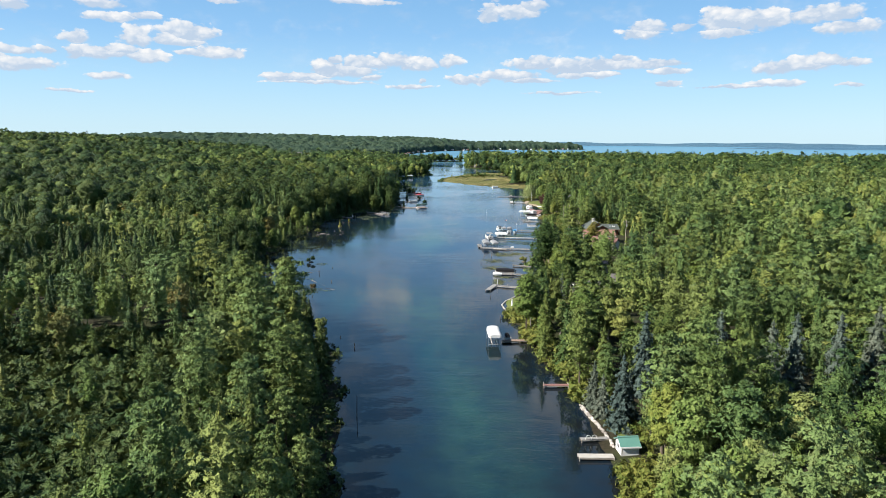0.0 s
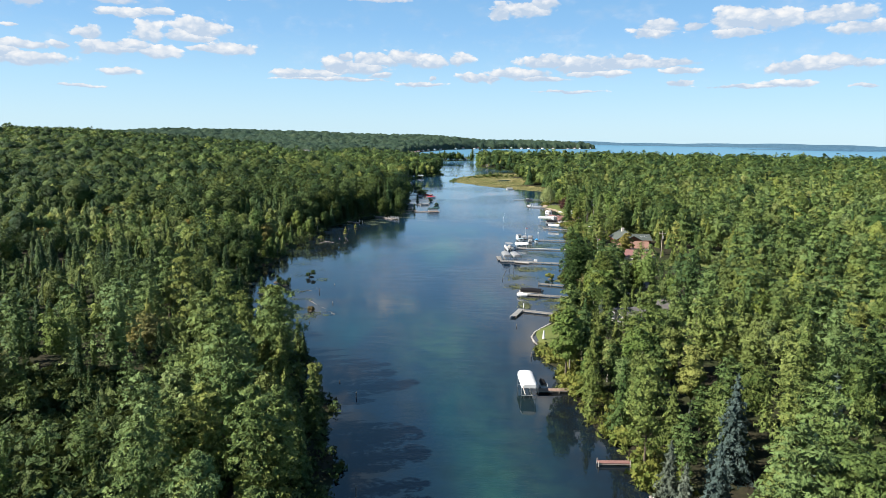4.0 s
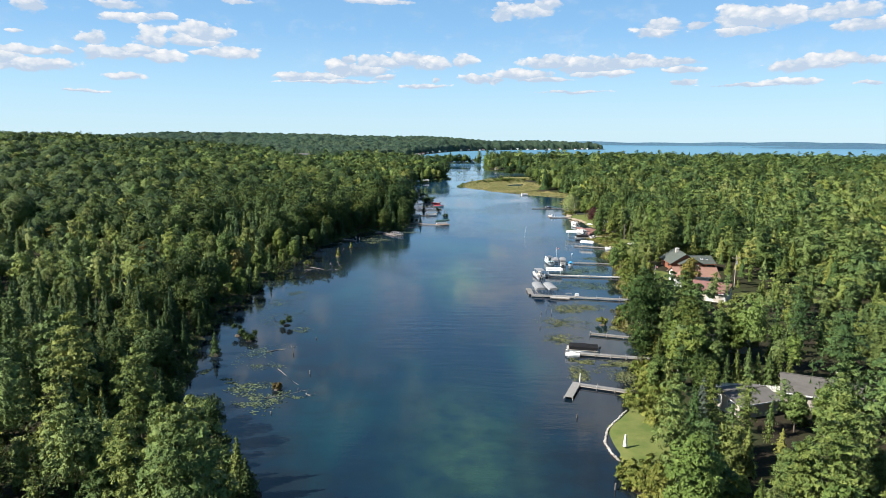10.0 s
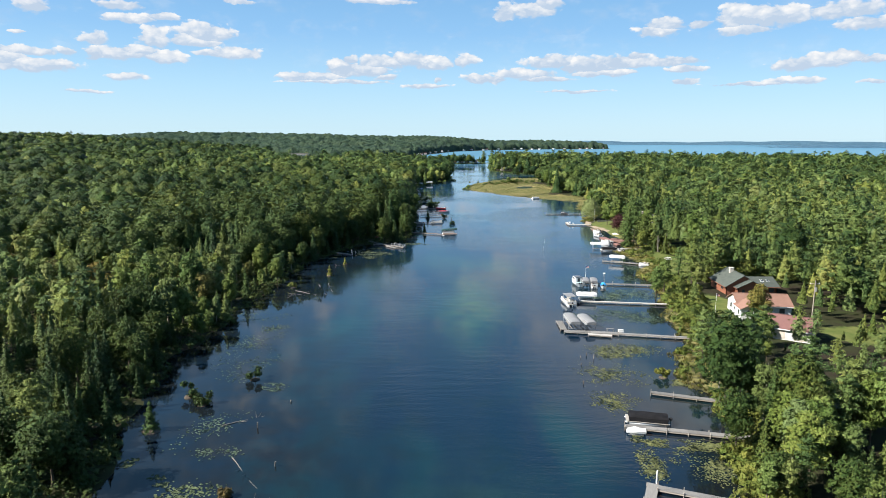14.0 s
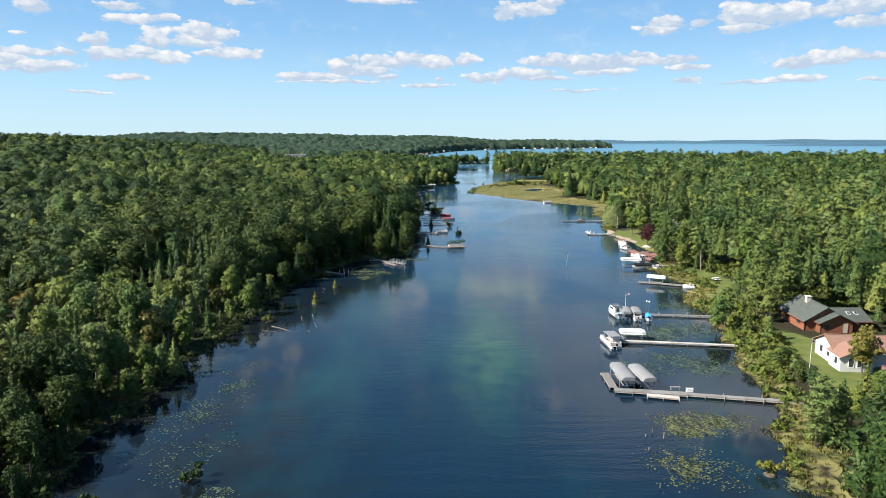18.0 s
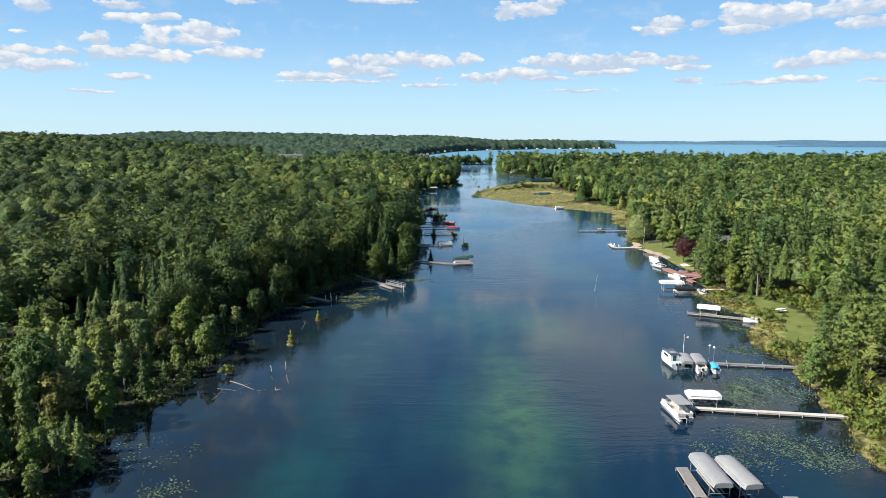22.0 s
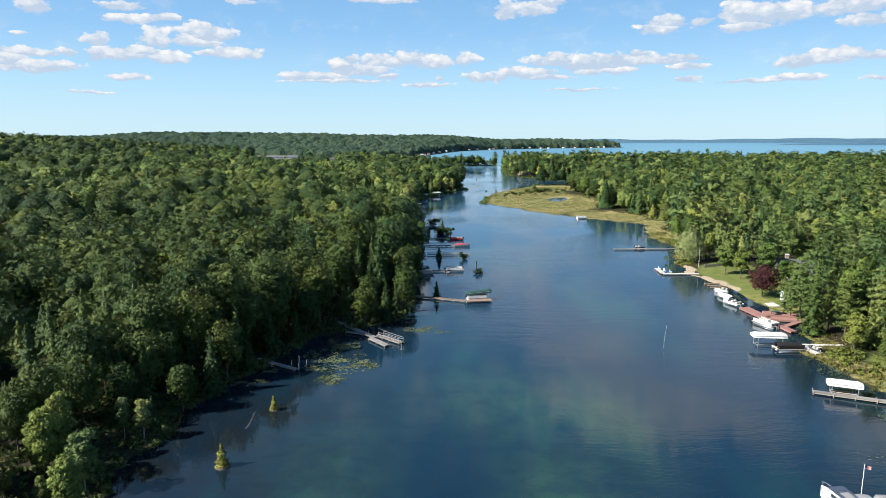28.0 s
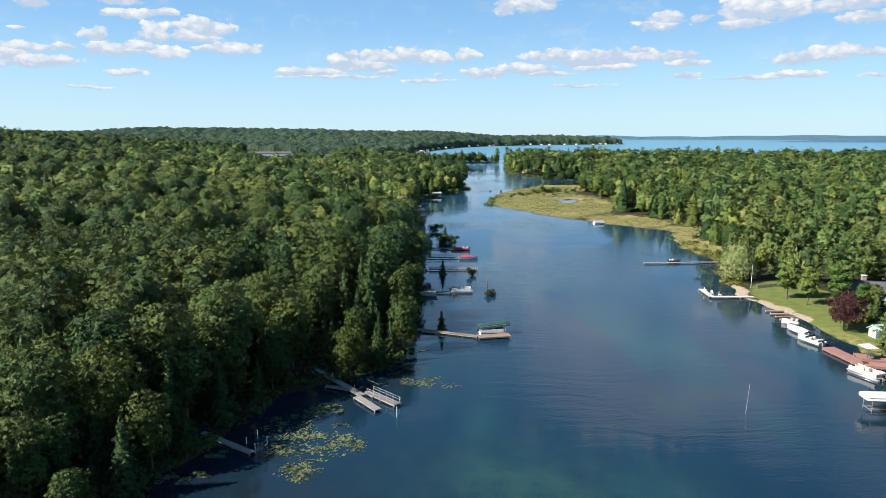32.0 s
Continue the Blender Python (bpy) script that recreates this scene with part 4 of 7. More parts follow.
# ---- houses ----
def house(name, x, y, turn, sx, sy, wall_h, ridge, wall, roof, label, category="house", windows=(), z=None, overhang=0.45, chimney=None, gables=(), trim="white", doors=()):
    """A gabled house, its ridge along its own x. windows and doors: side (s, n, w, e), place along it, sill, width, height."""
    z = float(ground_height(np.array([x]), np.array([y]))[0]) - 0.1 if z is None else z
    h = thing(name, Matrix.Translation((x, y, z)) @ Matrix.Rotation(radians(turn), 4, "Z"), label, category)
    t = 0.2

    def block(sx, sy, cx, cy, ridge_along_x, wall_h, ridge, skip=""):
        """Walls and roof of one gabled block."""
        for side in "snwe":
            if side in skip:
                continue
            gable = (side in "we") == ridge_along_x
            ln = sx if side in "sn" else sy
            up = wall_h
            prof = [(-ln / 2, 0), (ln / 2, 0), (ln / 2, up)] + ([(0, ridge - 0.06)] if gable else []) + [(-ln / 2, up)]
            bm = bm_new()
            loft(bm, [[(u, -t / 2, v) for u, v in prof], [(u, t / 2, v) for u, v in prof]])
            place = {"s": (0, -sy / 2 + t / 2, 0), "n": (0, sy / 2 - t / 2, 180), "w": (-sx / 2 + t / 2, 0, -90), "e": (sx / 2 - t / 2, 0, 90)}[side]
            part("wall", bm, M[wall], h, at=Matrix.Translation((cx + place[0], cy + place[1], 0)) @ Matrix.Rotation(radians(place[2]), 4, "Z"))
        half, ln = (sy / 2, sx) if ridge_along_x else (sx / 2, sy)
        slope = (ridge - wall_h) / half
        for s in (-1, 1):
            lo = wall_h - slope * overhang + 0.04
            prof = [(0, ridge + 0.04), (s * (half + overhang), lo), (s * (half + overhang), lo + 0.14), (0, ridge + 0.2)]
            e = ln / 2 + overhang
            bm = loft(bm_new(), [[(-e, u, v) for u, v in prof], [(e, u, v) for u, v in prof]])
            part("roof_slope", bm, M[roof], h, at=Matrix.Translation((cx, cy, 0)) @ Matrix.Rotation(0 if ridge_along_x else radians(90), 4, "Z"))
            part("fascia", box(bm_new(), 2 * e, 0.05, 0.18, 0, s * (half + overhang + 0.02), lo - 0.04), M[trim], h,
                 at=Matrix.Translation((cx, cy, 0)) @ Matrix.Rotation(0 if ridge_along_x else radians(90), 4, "Z"))
        part("ridge_cap", box(bm_new(), ln + 2 * overhang, 0.3, 0.06, 0, 0, ridge + 0.17), M[roof], h,
             at=Matrix.Translation((cx, cy, 0)) @ Matrix.Rotation(0 if ridge_along_x else radians(90), 4, "Z"))

    block(sx, sy, 0, 0, True, wall_h, ridge)
    for gx, gy, gw, gl, gr in gables:      # cross gables: middle, width, length, ridge height
        block(gw, gl, gx, gy, False, wall_h, gr)
    for kind, rows in (("window", windows), ("door", doors)):
        for side, u, sill, w, hh in rows:
            place = {"s": (u, -sy / 2, 0), "n": (u, sy / 2, 180), "w": (-sx / 2, u, -90), "e": (sx / 2, u, 90)}[side[0]]
            if len(side) > 1:       # on the front of a cross gable
                gx, gy, gw, gl, gr = gables[int(side[1])]
                place = (gx + u, gy - gl / 2, 0) if side[0] == "s" else (gx - gw / 2, gy + u, -90)
            at = Matrix.Translation((place[0], place[1], sill)) @ Matrix.Rotation(radians(place[2]), 4, "Z")
            bm = bm_new()
            for bx, bz, bw, bh in ((0, 0, w + 0.16, 0.08), (0, hh + 0.08, w + 0.16, 0.08), (-w / 2 - 0.04, 0.08, 0.08, hh), (w / 2 + 0.04, 0.08, 0.08, hh)):
                box(bm, bw, 0.1, bh, bx, -0.02, bz)
            fr = part(kind, bm, M[trim], h, at=at)
            part("pane" if kind == "window" else "leaf", box(bm_new(), w, 0.04, hh, 0, -0.03, 0.08), M["glass"] if kind == "window" else M["tan_siding"], fr)
    if chimney:
        cx, cy, cz = chimney
        c = part("chimney", box(bm_new(), 0.9, 0.9, cz, cx, cy, 2.0, bevel=0.03), M["stone"], h)
        part("chimney_cap", box(bm_new(), 1.1, 1.1, 0.14, cx, cy, 2.0 + cz, bevel=0.02), M["concrete"], c)
    return h


# ---- small things ----
def flagpole(x, y, height, label, flag=True, z=0.4, size=1.0):
    f = thing("flagpole", Matrix.Translation((x, y, z)), label, "flagpole")
    part("pole", rod(bm_new(), (0, 0, -0.6), (0, 0, height), 0.05, 0.03), M["white"], f)
    bm = bm_new()
    bmesh.ops.create_icosphere(bm, subdivisions=1, radius=0.09, matrix=Matrix.Translation((0, 0, height + 0.06)))
    part("finial", bm, M["metal"], f)
    if flag:
        xs, zs = np.linspace(0.04, 1.5 * size, 8), np.linspace(height - 0.1, height - 0.1 - 0.85 * size, 8)
        verts = [(u, 0.1 * math.sin(u * 4), v - 0.12 * u) for v in zs for u in xs]
        faces = [(r * 8 + c, r * 8 + c + 1, (r + 1) * 8 + c + 1, (r + 1) * 8 + c) for r in range(7) for c in range(7)]
        idx = [2 if r < 4 and c < 3 else r % 2 for r in range(7) for c in range(7)]
        new("flag", numpy_mesh("flag", verts, faces, FLAG_MATS, idx)).parent = f
    return f


def post(x, y, height, label, mat="white", lean=(0, 0), r=0.05, name="post", category="post"):
    bm = rod(bm_new(), (0, 0, -2.0), (lean[0], lean[1], height), r, r * 0.9, 7)
    me = bpy.data.meshes.new(name)
    bm.to_mesh(me)
    bm.free()
    me.materials.append(M[mat])
    ob = new(name, me)
    ob.location = (x, y, 0)
    return tagged(ob, label, category)


def globe_post(x, y, height, z=0.4):
    p = thing("marker_post", Matrix.Translation((x, y, z)), "thin post with a white globe on the dock end", "marker post", "marker posts on the docks")
    part("pole", rod(bm_new(), (0, 0, -0.4), (0, 0, height), 0.03, sides=6), M["metal"], p)
    bm = bm_new()
    bmesh.ops.create_icosphere(bm, subdivisions=2, radius=0.22, matrix=Matrix.Translation((0, 0, height + 0.15)))
    part("globe", bm, M["white"], p, soft=True)
    return p


def stone_row(points, name, label, size=0.5, height=0.45, category="stone wall"):
    """A low wall or edging of separate rounded stones."""
    w = thing(name, Matrix.Translation((points[0][0], points[0][1], 0)), label, category)
    shapes = []
    for i in range(5):
        bm = bm_new()
        bmesh.ops.create_icosphere(bm, subdivisions=1, radius=0.5)
        for v in bm.verts:
            v.co *= random.uniform(0.8, 1.15)
        me = bpy.data.meshes.new("stone")
        bm.to_mesh(me)
        bm.free()
        me.materials.append(M["stone"])
        shapes.append(me)
    for a, b in zip(points, points[1:]):
        d = math.hypot(b[0] - a[0], b[1] - a[1])
        for i in range(int(d / (size * 0.85))):
            u = (i + 0.5) / int(d / (size * 0.85))
            for row in range(2):
                s = new("stone", shapes[random.randrange(5)])
                s.parent = w
                s.matrix_basis = (Matrix.Translation((a[0] + (b[0] - a[0]) * u - points[0][0] + random.uniform(-0.1, 0.1), a[1] + (b[1] - a[1]) * u - points[0][1], 0.05 + row * height * 0.6))
                                  @ Matrix.Rotation(random.uniform(0, 6), 4, "Z") @ Matrix.Diagonal((size * 1.15, size, height * 0.9, 1)))
    return w


def lily_pads(patches, mat, label, seed, count=220, small=0.09, large=0.2):
    """Floating leaves in drifts: flat notched discs that overlap a little."""
    rng = np.random.default_rng(seed)
    verts, faces = [], []
    for cx, cy, rx, ry, dens in patches:
        n = int(count * dens)
        sub = rng.normal(0, 0.55, (max(4, n // 22), 2))
        for i in range(n):
            sx, sy = sub[rng.integers(0, len(sub))] + rng.normal(0, 0.22, 2)
            px, py, r, a = cx + sx * rx, cy + sy * ry, rng.uniform(small, large), rng.uniform(0, 6.28)
            s, tip = len(verts), rng.uniform(-0.02, 0.03)
            for j in range(7):
                w = a + 0.25 + j * (2 * math.pi - 0.5) / 6
                verts.append((px + r * math.cos(w), py + r * math.sin(w), 0.022 + tip * math.cos(w) + 0.004 * (i % 4)))
            verts.append((px + 0.15 * r * math.cos(a), py + 0.15 * r * math.sin(a), 0.02 + 0.004 * (i % 4)))
            faces.extend([(s + 7, s + j, s + j + 1) for j in range(6)])
    verts = np.array(verts)
    me = numpy_mesh("lily_pads", verts, faces, [M[mat]])
    return tagged(new("lily_pads", me), label, "lily pads", kind="stuff")


def tufts(name, xs, ys, hs, mat, label, rng, blades=9, wide=0.5, category="sedge", thick=1.0):
    """Clumps of upright blades or small shrubs in one mesh."""
    n = len(xs)
    zs = np.maximum(ground_height(xs, ys), -0.05)
    a = rng.uniform(0, 2 * np.pi, (n, blades))
    r = rng.uniform(0.0, wide, (n, blades))
    h = hs[:, None] * rng.uniform(0.5, 1.1, (n, blades))
    bx, by = xs[:, None] + np.cos(a) * r, ys[:, None] + np.sin(a) * r
    w = (0.1 + 0.12 * h) * thick
    lean = rng.normal(0, 0.25, (n, blades, 2)) * h[..., None]
    z0 = np.broadcast_to(zs[:, None] - 0.05, bx.shape)
    t = rng.uniform(0, np.pi, (n, blades))
    dx, dy = np.cos(t) * w, np.sin(t) * w
    v = np.stack([np.stack([bx - dx, by - dy, z0], -1), np.stack([bx + dx, by + dy, z0], -1),
                  np.stack([bx + lean[..., 0] + dx * 0.4, by + lean[..., 1] + dy * 0.4, z0 + h], -1),
                  np.stack([bx + lean[..., 0] - dx * 0.4, by + lean[..., 1] - dy * 0.4, z0 + h * 0.94], -1)], 2).reshape(-1, 3)
    me = numpy_mesh(name, v, np.arange(len(v)).reshape(-1, 4), [M[mat]])
    return tagged(new(name, me), label, category, kind="stuff")


def shrubs(xs, ys, hs, mat, label, rng, leaves=13, spread=0.75):
    """Low rounded bushes in one mesh."""
    n = len(xs)
    zs = np.maximum(ground_height(xs, ys), 0.0)
    v = rng.normal(0, 1, (n, leaves, 3))
    v[..., 2] = np.abs(v[..., 2]) * 0.9
    v = unit(v)
    p = np.stack([xs, ys, zs], 1)[:, None] + v * (hs[:, None, None] * np.array([spread, spread, 0.85])) * rng.uniform(0.55, 1.1, (n, leaves, 1))
    size = (0.75 * hs[:, None] * rng.uniform(0.6, 1.2, (n, leaves))).ravel()
    me = leafy_mesh("shore_brush", *sprays(p.reshape(-1, 3), v.reshape(-1, 3), size, rng), M[mat])
    return tagged(new("shore_brush", me), label, "brush", kind="stuff")


def islet_tree(x, y, height, label, mat="tamarack", mound=0.6, bushy=False, seed=1):
    """A small tree or bush that grows from a stump in the water."""
    rng = np.random.default_rng(seed)
    t = thing("stump_tree", Matrix.Translation((x, y, 0)), label, "stump tree", "small trees growing from stumps in the water")
    bm = bm_new()
    bmesh.ops.create_icosphere(bm, subdivisions=2, radius=mound)
    for v in bm.verts:
        v.co.z *= 0.4
        v.co *= 1 + 0.25 * noise.noise(v.co * 3 + Vector((x, y, 0)))
    part("root_mound", bm, M["bark"], t)
    part("trunk", rod(bm_new(), (0, 0, -0.3), (0.05, 0, height * 0.9), 0.05, 0.015, 6), M["bark"], t)
    n = int(160 + 150 * height)
    if bushy:
        v = rng.normal(0, 1, (n, 3))
        v /= np.linalg.norm(v, axis=1, keepdims=True)
        lobe = np.stack([rng.uniform(-0.5, 0.5, 5), rng.uniform(-0.5, 0.5, 5), rng.uniform(0.18, 0.78, 5)], 1) * height
        wide = height * (0.42 - 0.28 * lobe[:, 2] / height) * rng.uniform(0.8, 1.3, 5)
        which = rng.integers(0, 5, n)
        p = lobe[which] + v * wide[which][:, None] * rng.uniform(0.5, 1.15, (n, 1)) * (1, 1, 0.8)
        p[:, 2] = np.maximum(p[:, 2], 0.05)
        heart = lobe_hulls(lobe, wide * 0.6, wide * 0.5, rng, 5)
        q = joined(heart, sprays(p, v, (0.3 + 0.04 * height) * rng.uniform(0.6, 1.3, n), rng))
    else:
        q = cone_crown(rng, height, height * 0.3, 0.15, n, 0.34, 0.15, 0.7, 0.2)
    ob = new("crown", leafy_mesh("crown", *q, M[mat]))
    ob.parent = t
    return t


def sunken_log(a, b, r=0.1, branches=3, seed=0):
    rng = random.Random(seed)
    m, ln = along(a, b)
    t = thing("driftwood_log", m, "bleached fallen log lying in the shallows", "driftwood", "fallen logs in the shallows")
    bm = bm_new()
    ring = []
    for i in range(7):
        u = i / 6
        c = Vector((u * ln, 0.12 * math.sin(u * 5 + seed), 0.02 - 0.07 * u + 0.05 * math.sin(u * 7 + seed)))
        rr = r * (1 - 0.65 * u)
        ring.append([c + Vector((0, rr * math.cos(w), rr * math.sin(w))) for w in (0, 1.05, 2.1, 3.14, 4.19, 5.24)])
    part("stem", loft(bm, ring), M["dead_wood"], t)
    for i in range(branches):
        u = rng.uniform(0.3, 0.9) * ln
        s = rng.choice((-1, 1))
        part("branch", rod(bm_new(), (u, 0, 0), (u + rng.uniform(0.3, 0.9), s * rng.uniform(0.5, 1.3), rng.uniform(0.0, 0.5)), r * 0.35, r * 0.1, 5), M["dead_wood"], t)
    return t

# ---- trees ----
def unit(v):
    return v / (np.linalg.norm(v, axis=-1, keepdims=True) + 1e-9)


def sprays(centres, outs, sizes, rng, tilt=0.5):
    """Sprays of leaves: ragged triangles that face about outwards, shaded as part of the crown. Returns two (n, 3, 3): corners, normals."""
    n = len(centres)
    outs = unit(outs)
    nor = unit(outs + rng.normal(0, tilt, (n, 3)))
    side = unit(np.cross(nor, rng.normal(0, 1, (n, 3))))
    up = np.cross(nor, side)
    s = sizes[:, None] * 0.6
    k1, k2, k3 = rng.uniform(-0.35, 0.35, (3, n, 1))
    w1, w2 = rng.uniform(0.5, 1.0, (2, n, 1))
    q = np.stack([centres - up * s * 0.6 - side * s * w1 + nor * s * k2, centres - up * s * (0.6 + k1) + side * s * w2 - nor * s * k2, centres + up * s + side * s * k3], 1)
    face = np.cross(q[:, 1] - q[:, 0], q[:, 2] - q[:, 0])
    flip = (face * outs).sum(1) < 0
    q[flip] = q[flip][:, ::-1]
    own = np.clip(1.25 - 0.6 * sizes, 0.12, 0.85)[:, None]        # small sprays catch the light each for itself
    return q, np.repeat(unit(outs * (1 - 0.5 * own) + own * nor)[:, None], 3, 1)


def halved(quads):
    """Quads as triangles."""
    return np.concatenate([quads[:, (0, 1, 2)], quads[:, (0, 2, 3)]])


def lobe_hulls(c, rx, rz, rng, sides=6):
    """A knobbly closed lump round each centre: the dense inner leaves of a crown."""
    n = len(c)
    zs, rs = np.array([-1, -0.55, 0.45, 1.0]), np.array([0.05, 0.85, 0.9, 0.05])
    a = np.arange(sides + 1) % sides * 2 * np.pi / sides
    knob = rng.uniform(0.82, 1.12, (n, 4, sides))[:, :, np.arange(sides + 1) % sides]
    v = np.stack([np.cos(a)[None, None] * rs[None, :, None] * knob, np.sin(a)[None, None] * rs[None, :, None] * knob,
                  np.broadcast_to(zs[None, :, None], knob.shape) * (0.9 + 0.1 * knob)], -1)
    nor = unit(v * np.array([1, 1, 0.8]))
    v = c[:, None, None] + v * np.stack([rx, rx, rz], 1)[:, None, None]
    quad = lambda m: np.stack([m[:, :-1, :-1], m[:, :-1, 1:], m[:, 1:, 1:], m[:, 1:, :-1]], 3).reshape(-1, 4, 3)
    return halved(quad(v)), halved(quad(nor))


def joined(*pairs):
    return np.concatenate([q for q, _ in pairs]), np.concatenate([n for _, n in pairs])


def broad_crown(rng, h, r, base, lobes, n, size, squash=1.0, core=0.6):
    """A rounded crown of several billowing lobes over a bare stem."""
    cz, half = (h + base) / 2, (h - base) / 2
    t = np.linspace(-0.85, 0.95, lobes) + rng.uniform(-0.12, 0.12, lobes)
    a = np.arange(lobes) * 2.4 + rng.uniform(0, 1, lobes)
    ring = r * np.sqrt(np.clip(1 - (t * 0.95) ** 2, 0.03, 1)) * rng.uniform(0.42, 0.72, lobes) * squash
    c = np.stack([np.cos(a) * ring, np.sin(a) * ring, cz + t * half * 0.72], 1)
    lr = rng.uniform(0.36, 0.52, lobes) * r
    hull = lobe_hulls(np.array([[0, 0, cz]]), np.array([r * core]), np.array([half * core * 1.15]), rng, 7)
    which = rng.integers(0, lobes, n)
    v = rng.normal(0, 1, (n, 3))
    v[:, 2] = np.abs(v[:, 2]) * 0.95 - 0.3
    v = unit(v)
    p = c[which] + v * (lr[which] * rng.uniform(0.8, 1.12, n))[:, None] * (1, 1, 0.88)
    whole = unit(p - (0, 0, cz - half * 0.3))
    return joined(hull, sprays(p, v * 0.6 + whole * 0.7, size * rng.uniform(0.6, 1.3, n), rng))


def cone_crown(rng, h, r, base, n, size, droop=0.25, point=0.9, plume=0.0, levels=6, core=0.62):
    """A pointed crown of whorled, drooping boughs round a dense heart."""
    sides = 7
    lev = np.repeat(np.linspace(0, 1, levels + 1), 2)[:-1]
    out = np.array([0.75, 1.0] * (levels + 1))[: len(lev)]
    rad = r * core * np.clip(1 - lev, 0.015, 1) ** point * np.where(out < 1, 0.72, 1.0)
    zz = base + lev * (h - base) - np.where(out < 1, 0.0, 0.03 * h * (1 - lev))
    a = np.arange(sides + 1) % sides * 2 * np.pi / sides
    knob = rng.uniform(0.7, 1.25, (len(lev), sides))[:, np.arange(sides + 1) % sides]
    v = np.stack([np.cos(a) * rad[:, None] * knob, np.sin(a) * rad[:, None] * knob, np.broadcast_to(zz[:, None], knob.shape) - 0.1 * rad[:, None] * knob], -1)[None]
    nor = np.broadcast_to(unit(np.stack([np.cos(a), np.sin(a), 0.55 + 0 * a], -1))[None, None], v.shape)
    quad = lambda m: np.stack([m[:, :-1, :-1], m[:, :-1, 1:], m[:, 1:, 1:], m[:, 1:, :-1]], 3).reshape(-1, 4, 3)
    hull = (halved(quad(v)), halved(quad(nor)))
    u = 1 - rng.uniform(0, 1, n) ** 0.62
    whorls = max(6, int((h - base) / 0.8))
    lv = (np.floor(u * whorls) + rng.uniform(0.1, 0.9, n) * 0.6) / whorls
    z = base + lv * (h - base)
    wide = r * np.clip(1 - lv, 0.02, 1) ** point * (0.85 + 0.25 * np.sin(np.floor(u * whorls) * 2.7)) * rng.uniform(0.75, 1.2, n)
    boughs = 7
    a = (np.floor(rng.uniform(0, boughs, n)) + np.floor(u * whorls) * 0.37 + rng.normal(0, 0.12 + plume, n)) * 2 * np.pi / boughs
    q = rng.uniform(0.35, 1, n) ** 0.6 * rng.uniform(0.85, 1.1, n)
    p = np.stack([np.cos(a) * wide * q, np.sin(a) * wide * q, z - droop * wide * q ** 2], 1)
    o = np.stack([np.cos(a) * 0.8, np.sin(a) * 0.8, np.full(n, 0.7)], 1)
    taper = 0.55 + 0.6 * np.clip(1 - lv, 0, 1)
    return joined(hull, sprays(p, o, size * taper * rng.uniform(0.6, 1.25, n), rng, 0.4))


def pine_crown(rng, h, r, base, n, size, limbs=20, core=0.8):
    """An open crown of flat plumes on level limbs, widest at mid height."""
    lev = np.linspace(0, 1, limbs) ** 0.9
    a = np.arange(limbs) * 2.4 + rng.uniform(-0.4, 0.4, limbs)
    reach = r * (0.3 + 0.75 * np.sin(np.clip(1 - lev, 0, 1) ** 0.8 * 2.2)) * rng.uniform(0.65, 1.05, limbs)
    reach[-1] = 0.05
    c = np.stack([np.cos(a) * reach * 0.62, np.sin(a) * reach * 0.62, base + lev * (h - base) + reach * 0.12], 1)
    lr = 0.42 * reach + 0.35
    hull = lobe_hulls(np.array([[0, 0, (h + base) / 2]]), np.array([r * 0.3]), np.array([(h - base) * 0.42]), rng, 5)
    which = rng.integers(0, limbs, n)
    v = rng.normal(0, 1, (n, 3))
    v[:, 2] = np.abs(v[:, 2]) * 0.9 - 0.15
    v = unit(v)
    p = c[which] + v * (lr[which] * rng.uniform(0.85, 1.3, n))[:, None] * (1, 1, 0.5)
    whole = unit(p - (0, 0, base + 0.4 * (h - base)))
    return joined(hull, sprays(p, v * (0.5, 0.5, 1.0) + whole * 0.5, size * rng.uniform(0.6, 1.25, n), rng, 0.5))


def willow_crown(rng, h, r, base, n, size):
    """A dome of hanging curtains."""
    a, q = rng.uniform(0, 2 * np.pi, n), np.sqrt(rng.uniform(0, 1, n))
    fall = rng.uniform(0, 1, n) ** 1.3 * q
    top = h * np.sqrt(np.clip(1 - (q * 0.85) ** 2, 0.05, 1)) * (0.9 + 0.1 * np.sin(a * 5) * np.sin(q * 9))
    p = np.stack([np.cos(a) * r * q, np.sin(a) * r * q, np.maximum(top * (1 - 0.75 * fall), base)], 1)
    hull = lobe_hulls(np.array([[0, 0, h * 0.48]]), np.array([r * 0.6]), np.array([h * 0.38]), rng, 9)
    return joined(hull, sprays(p, np.stack([np.cos(a), np.sin(a), 0.6 + 0 * a], 1), size * rng.uniform(0.6, 1.3, n), rng, 0.35))


# kinds of tree: height, radius of the crown, bare stem
KINDS = {
    "cedar": dict(h=10.5, r=2.5, base=0.4), "fir": dict(h=12.0, r=3.1, base=0.3), "spruce": dict(h=14.0, r=3.1, base=0.8), "pine": dict(h=15.5, r=2.9, base=2.2),
    "maple": dict(h=13.5, r=2.8, base=1.6), "oak": dict(h=15.0, r=4.5, base=1.8), "aspen": dict(h=13.0, r=2.35, base=1.5), "blue_spruce": dict(h=12.0, r=2.9, base=0.4),
    "beech": dict(h=9.0, r=4.2, base=0.8), "willow": dict(h=11.5, r=5.5, base=0.8), "autumn": dict(h=10.5, r=2.9, base=1.4),
}


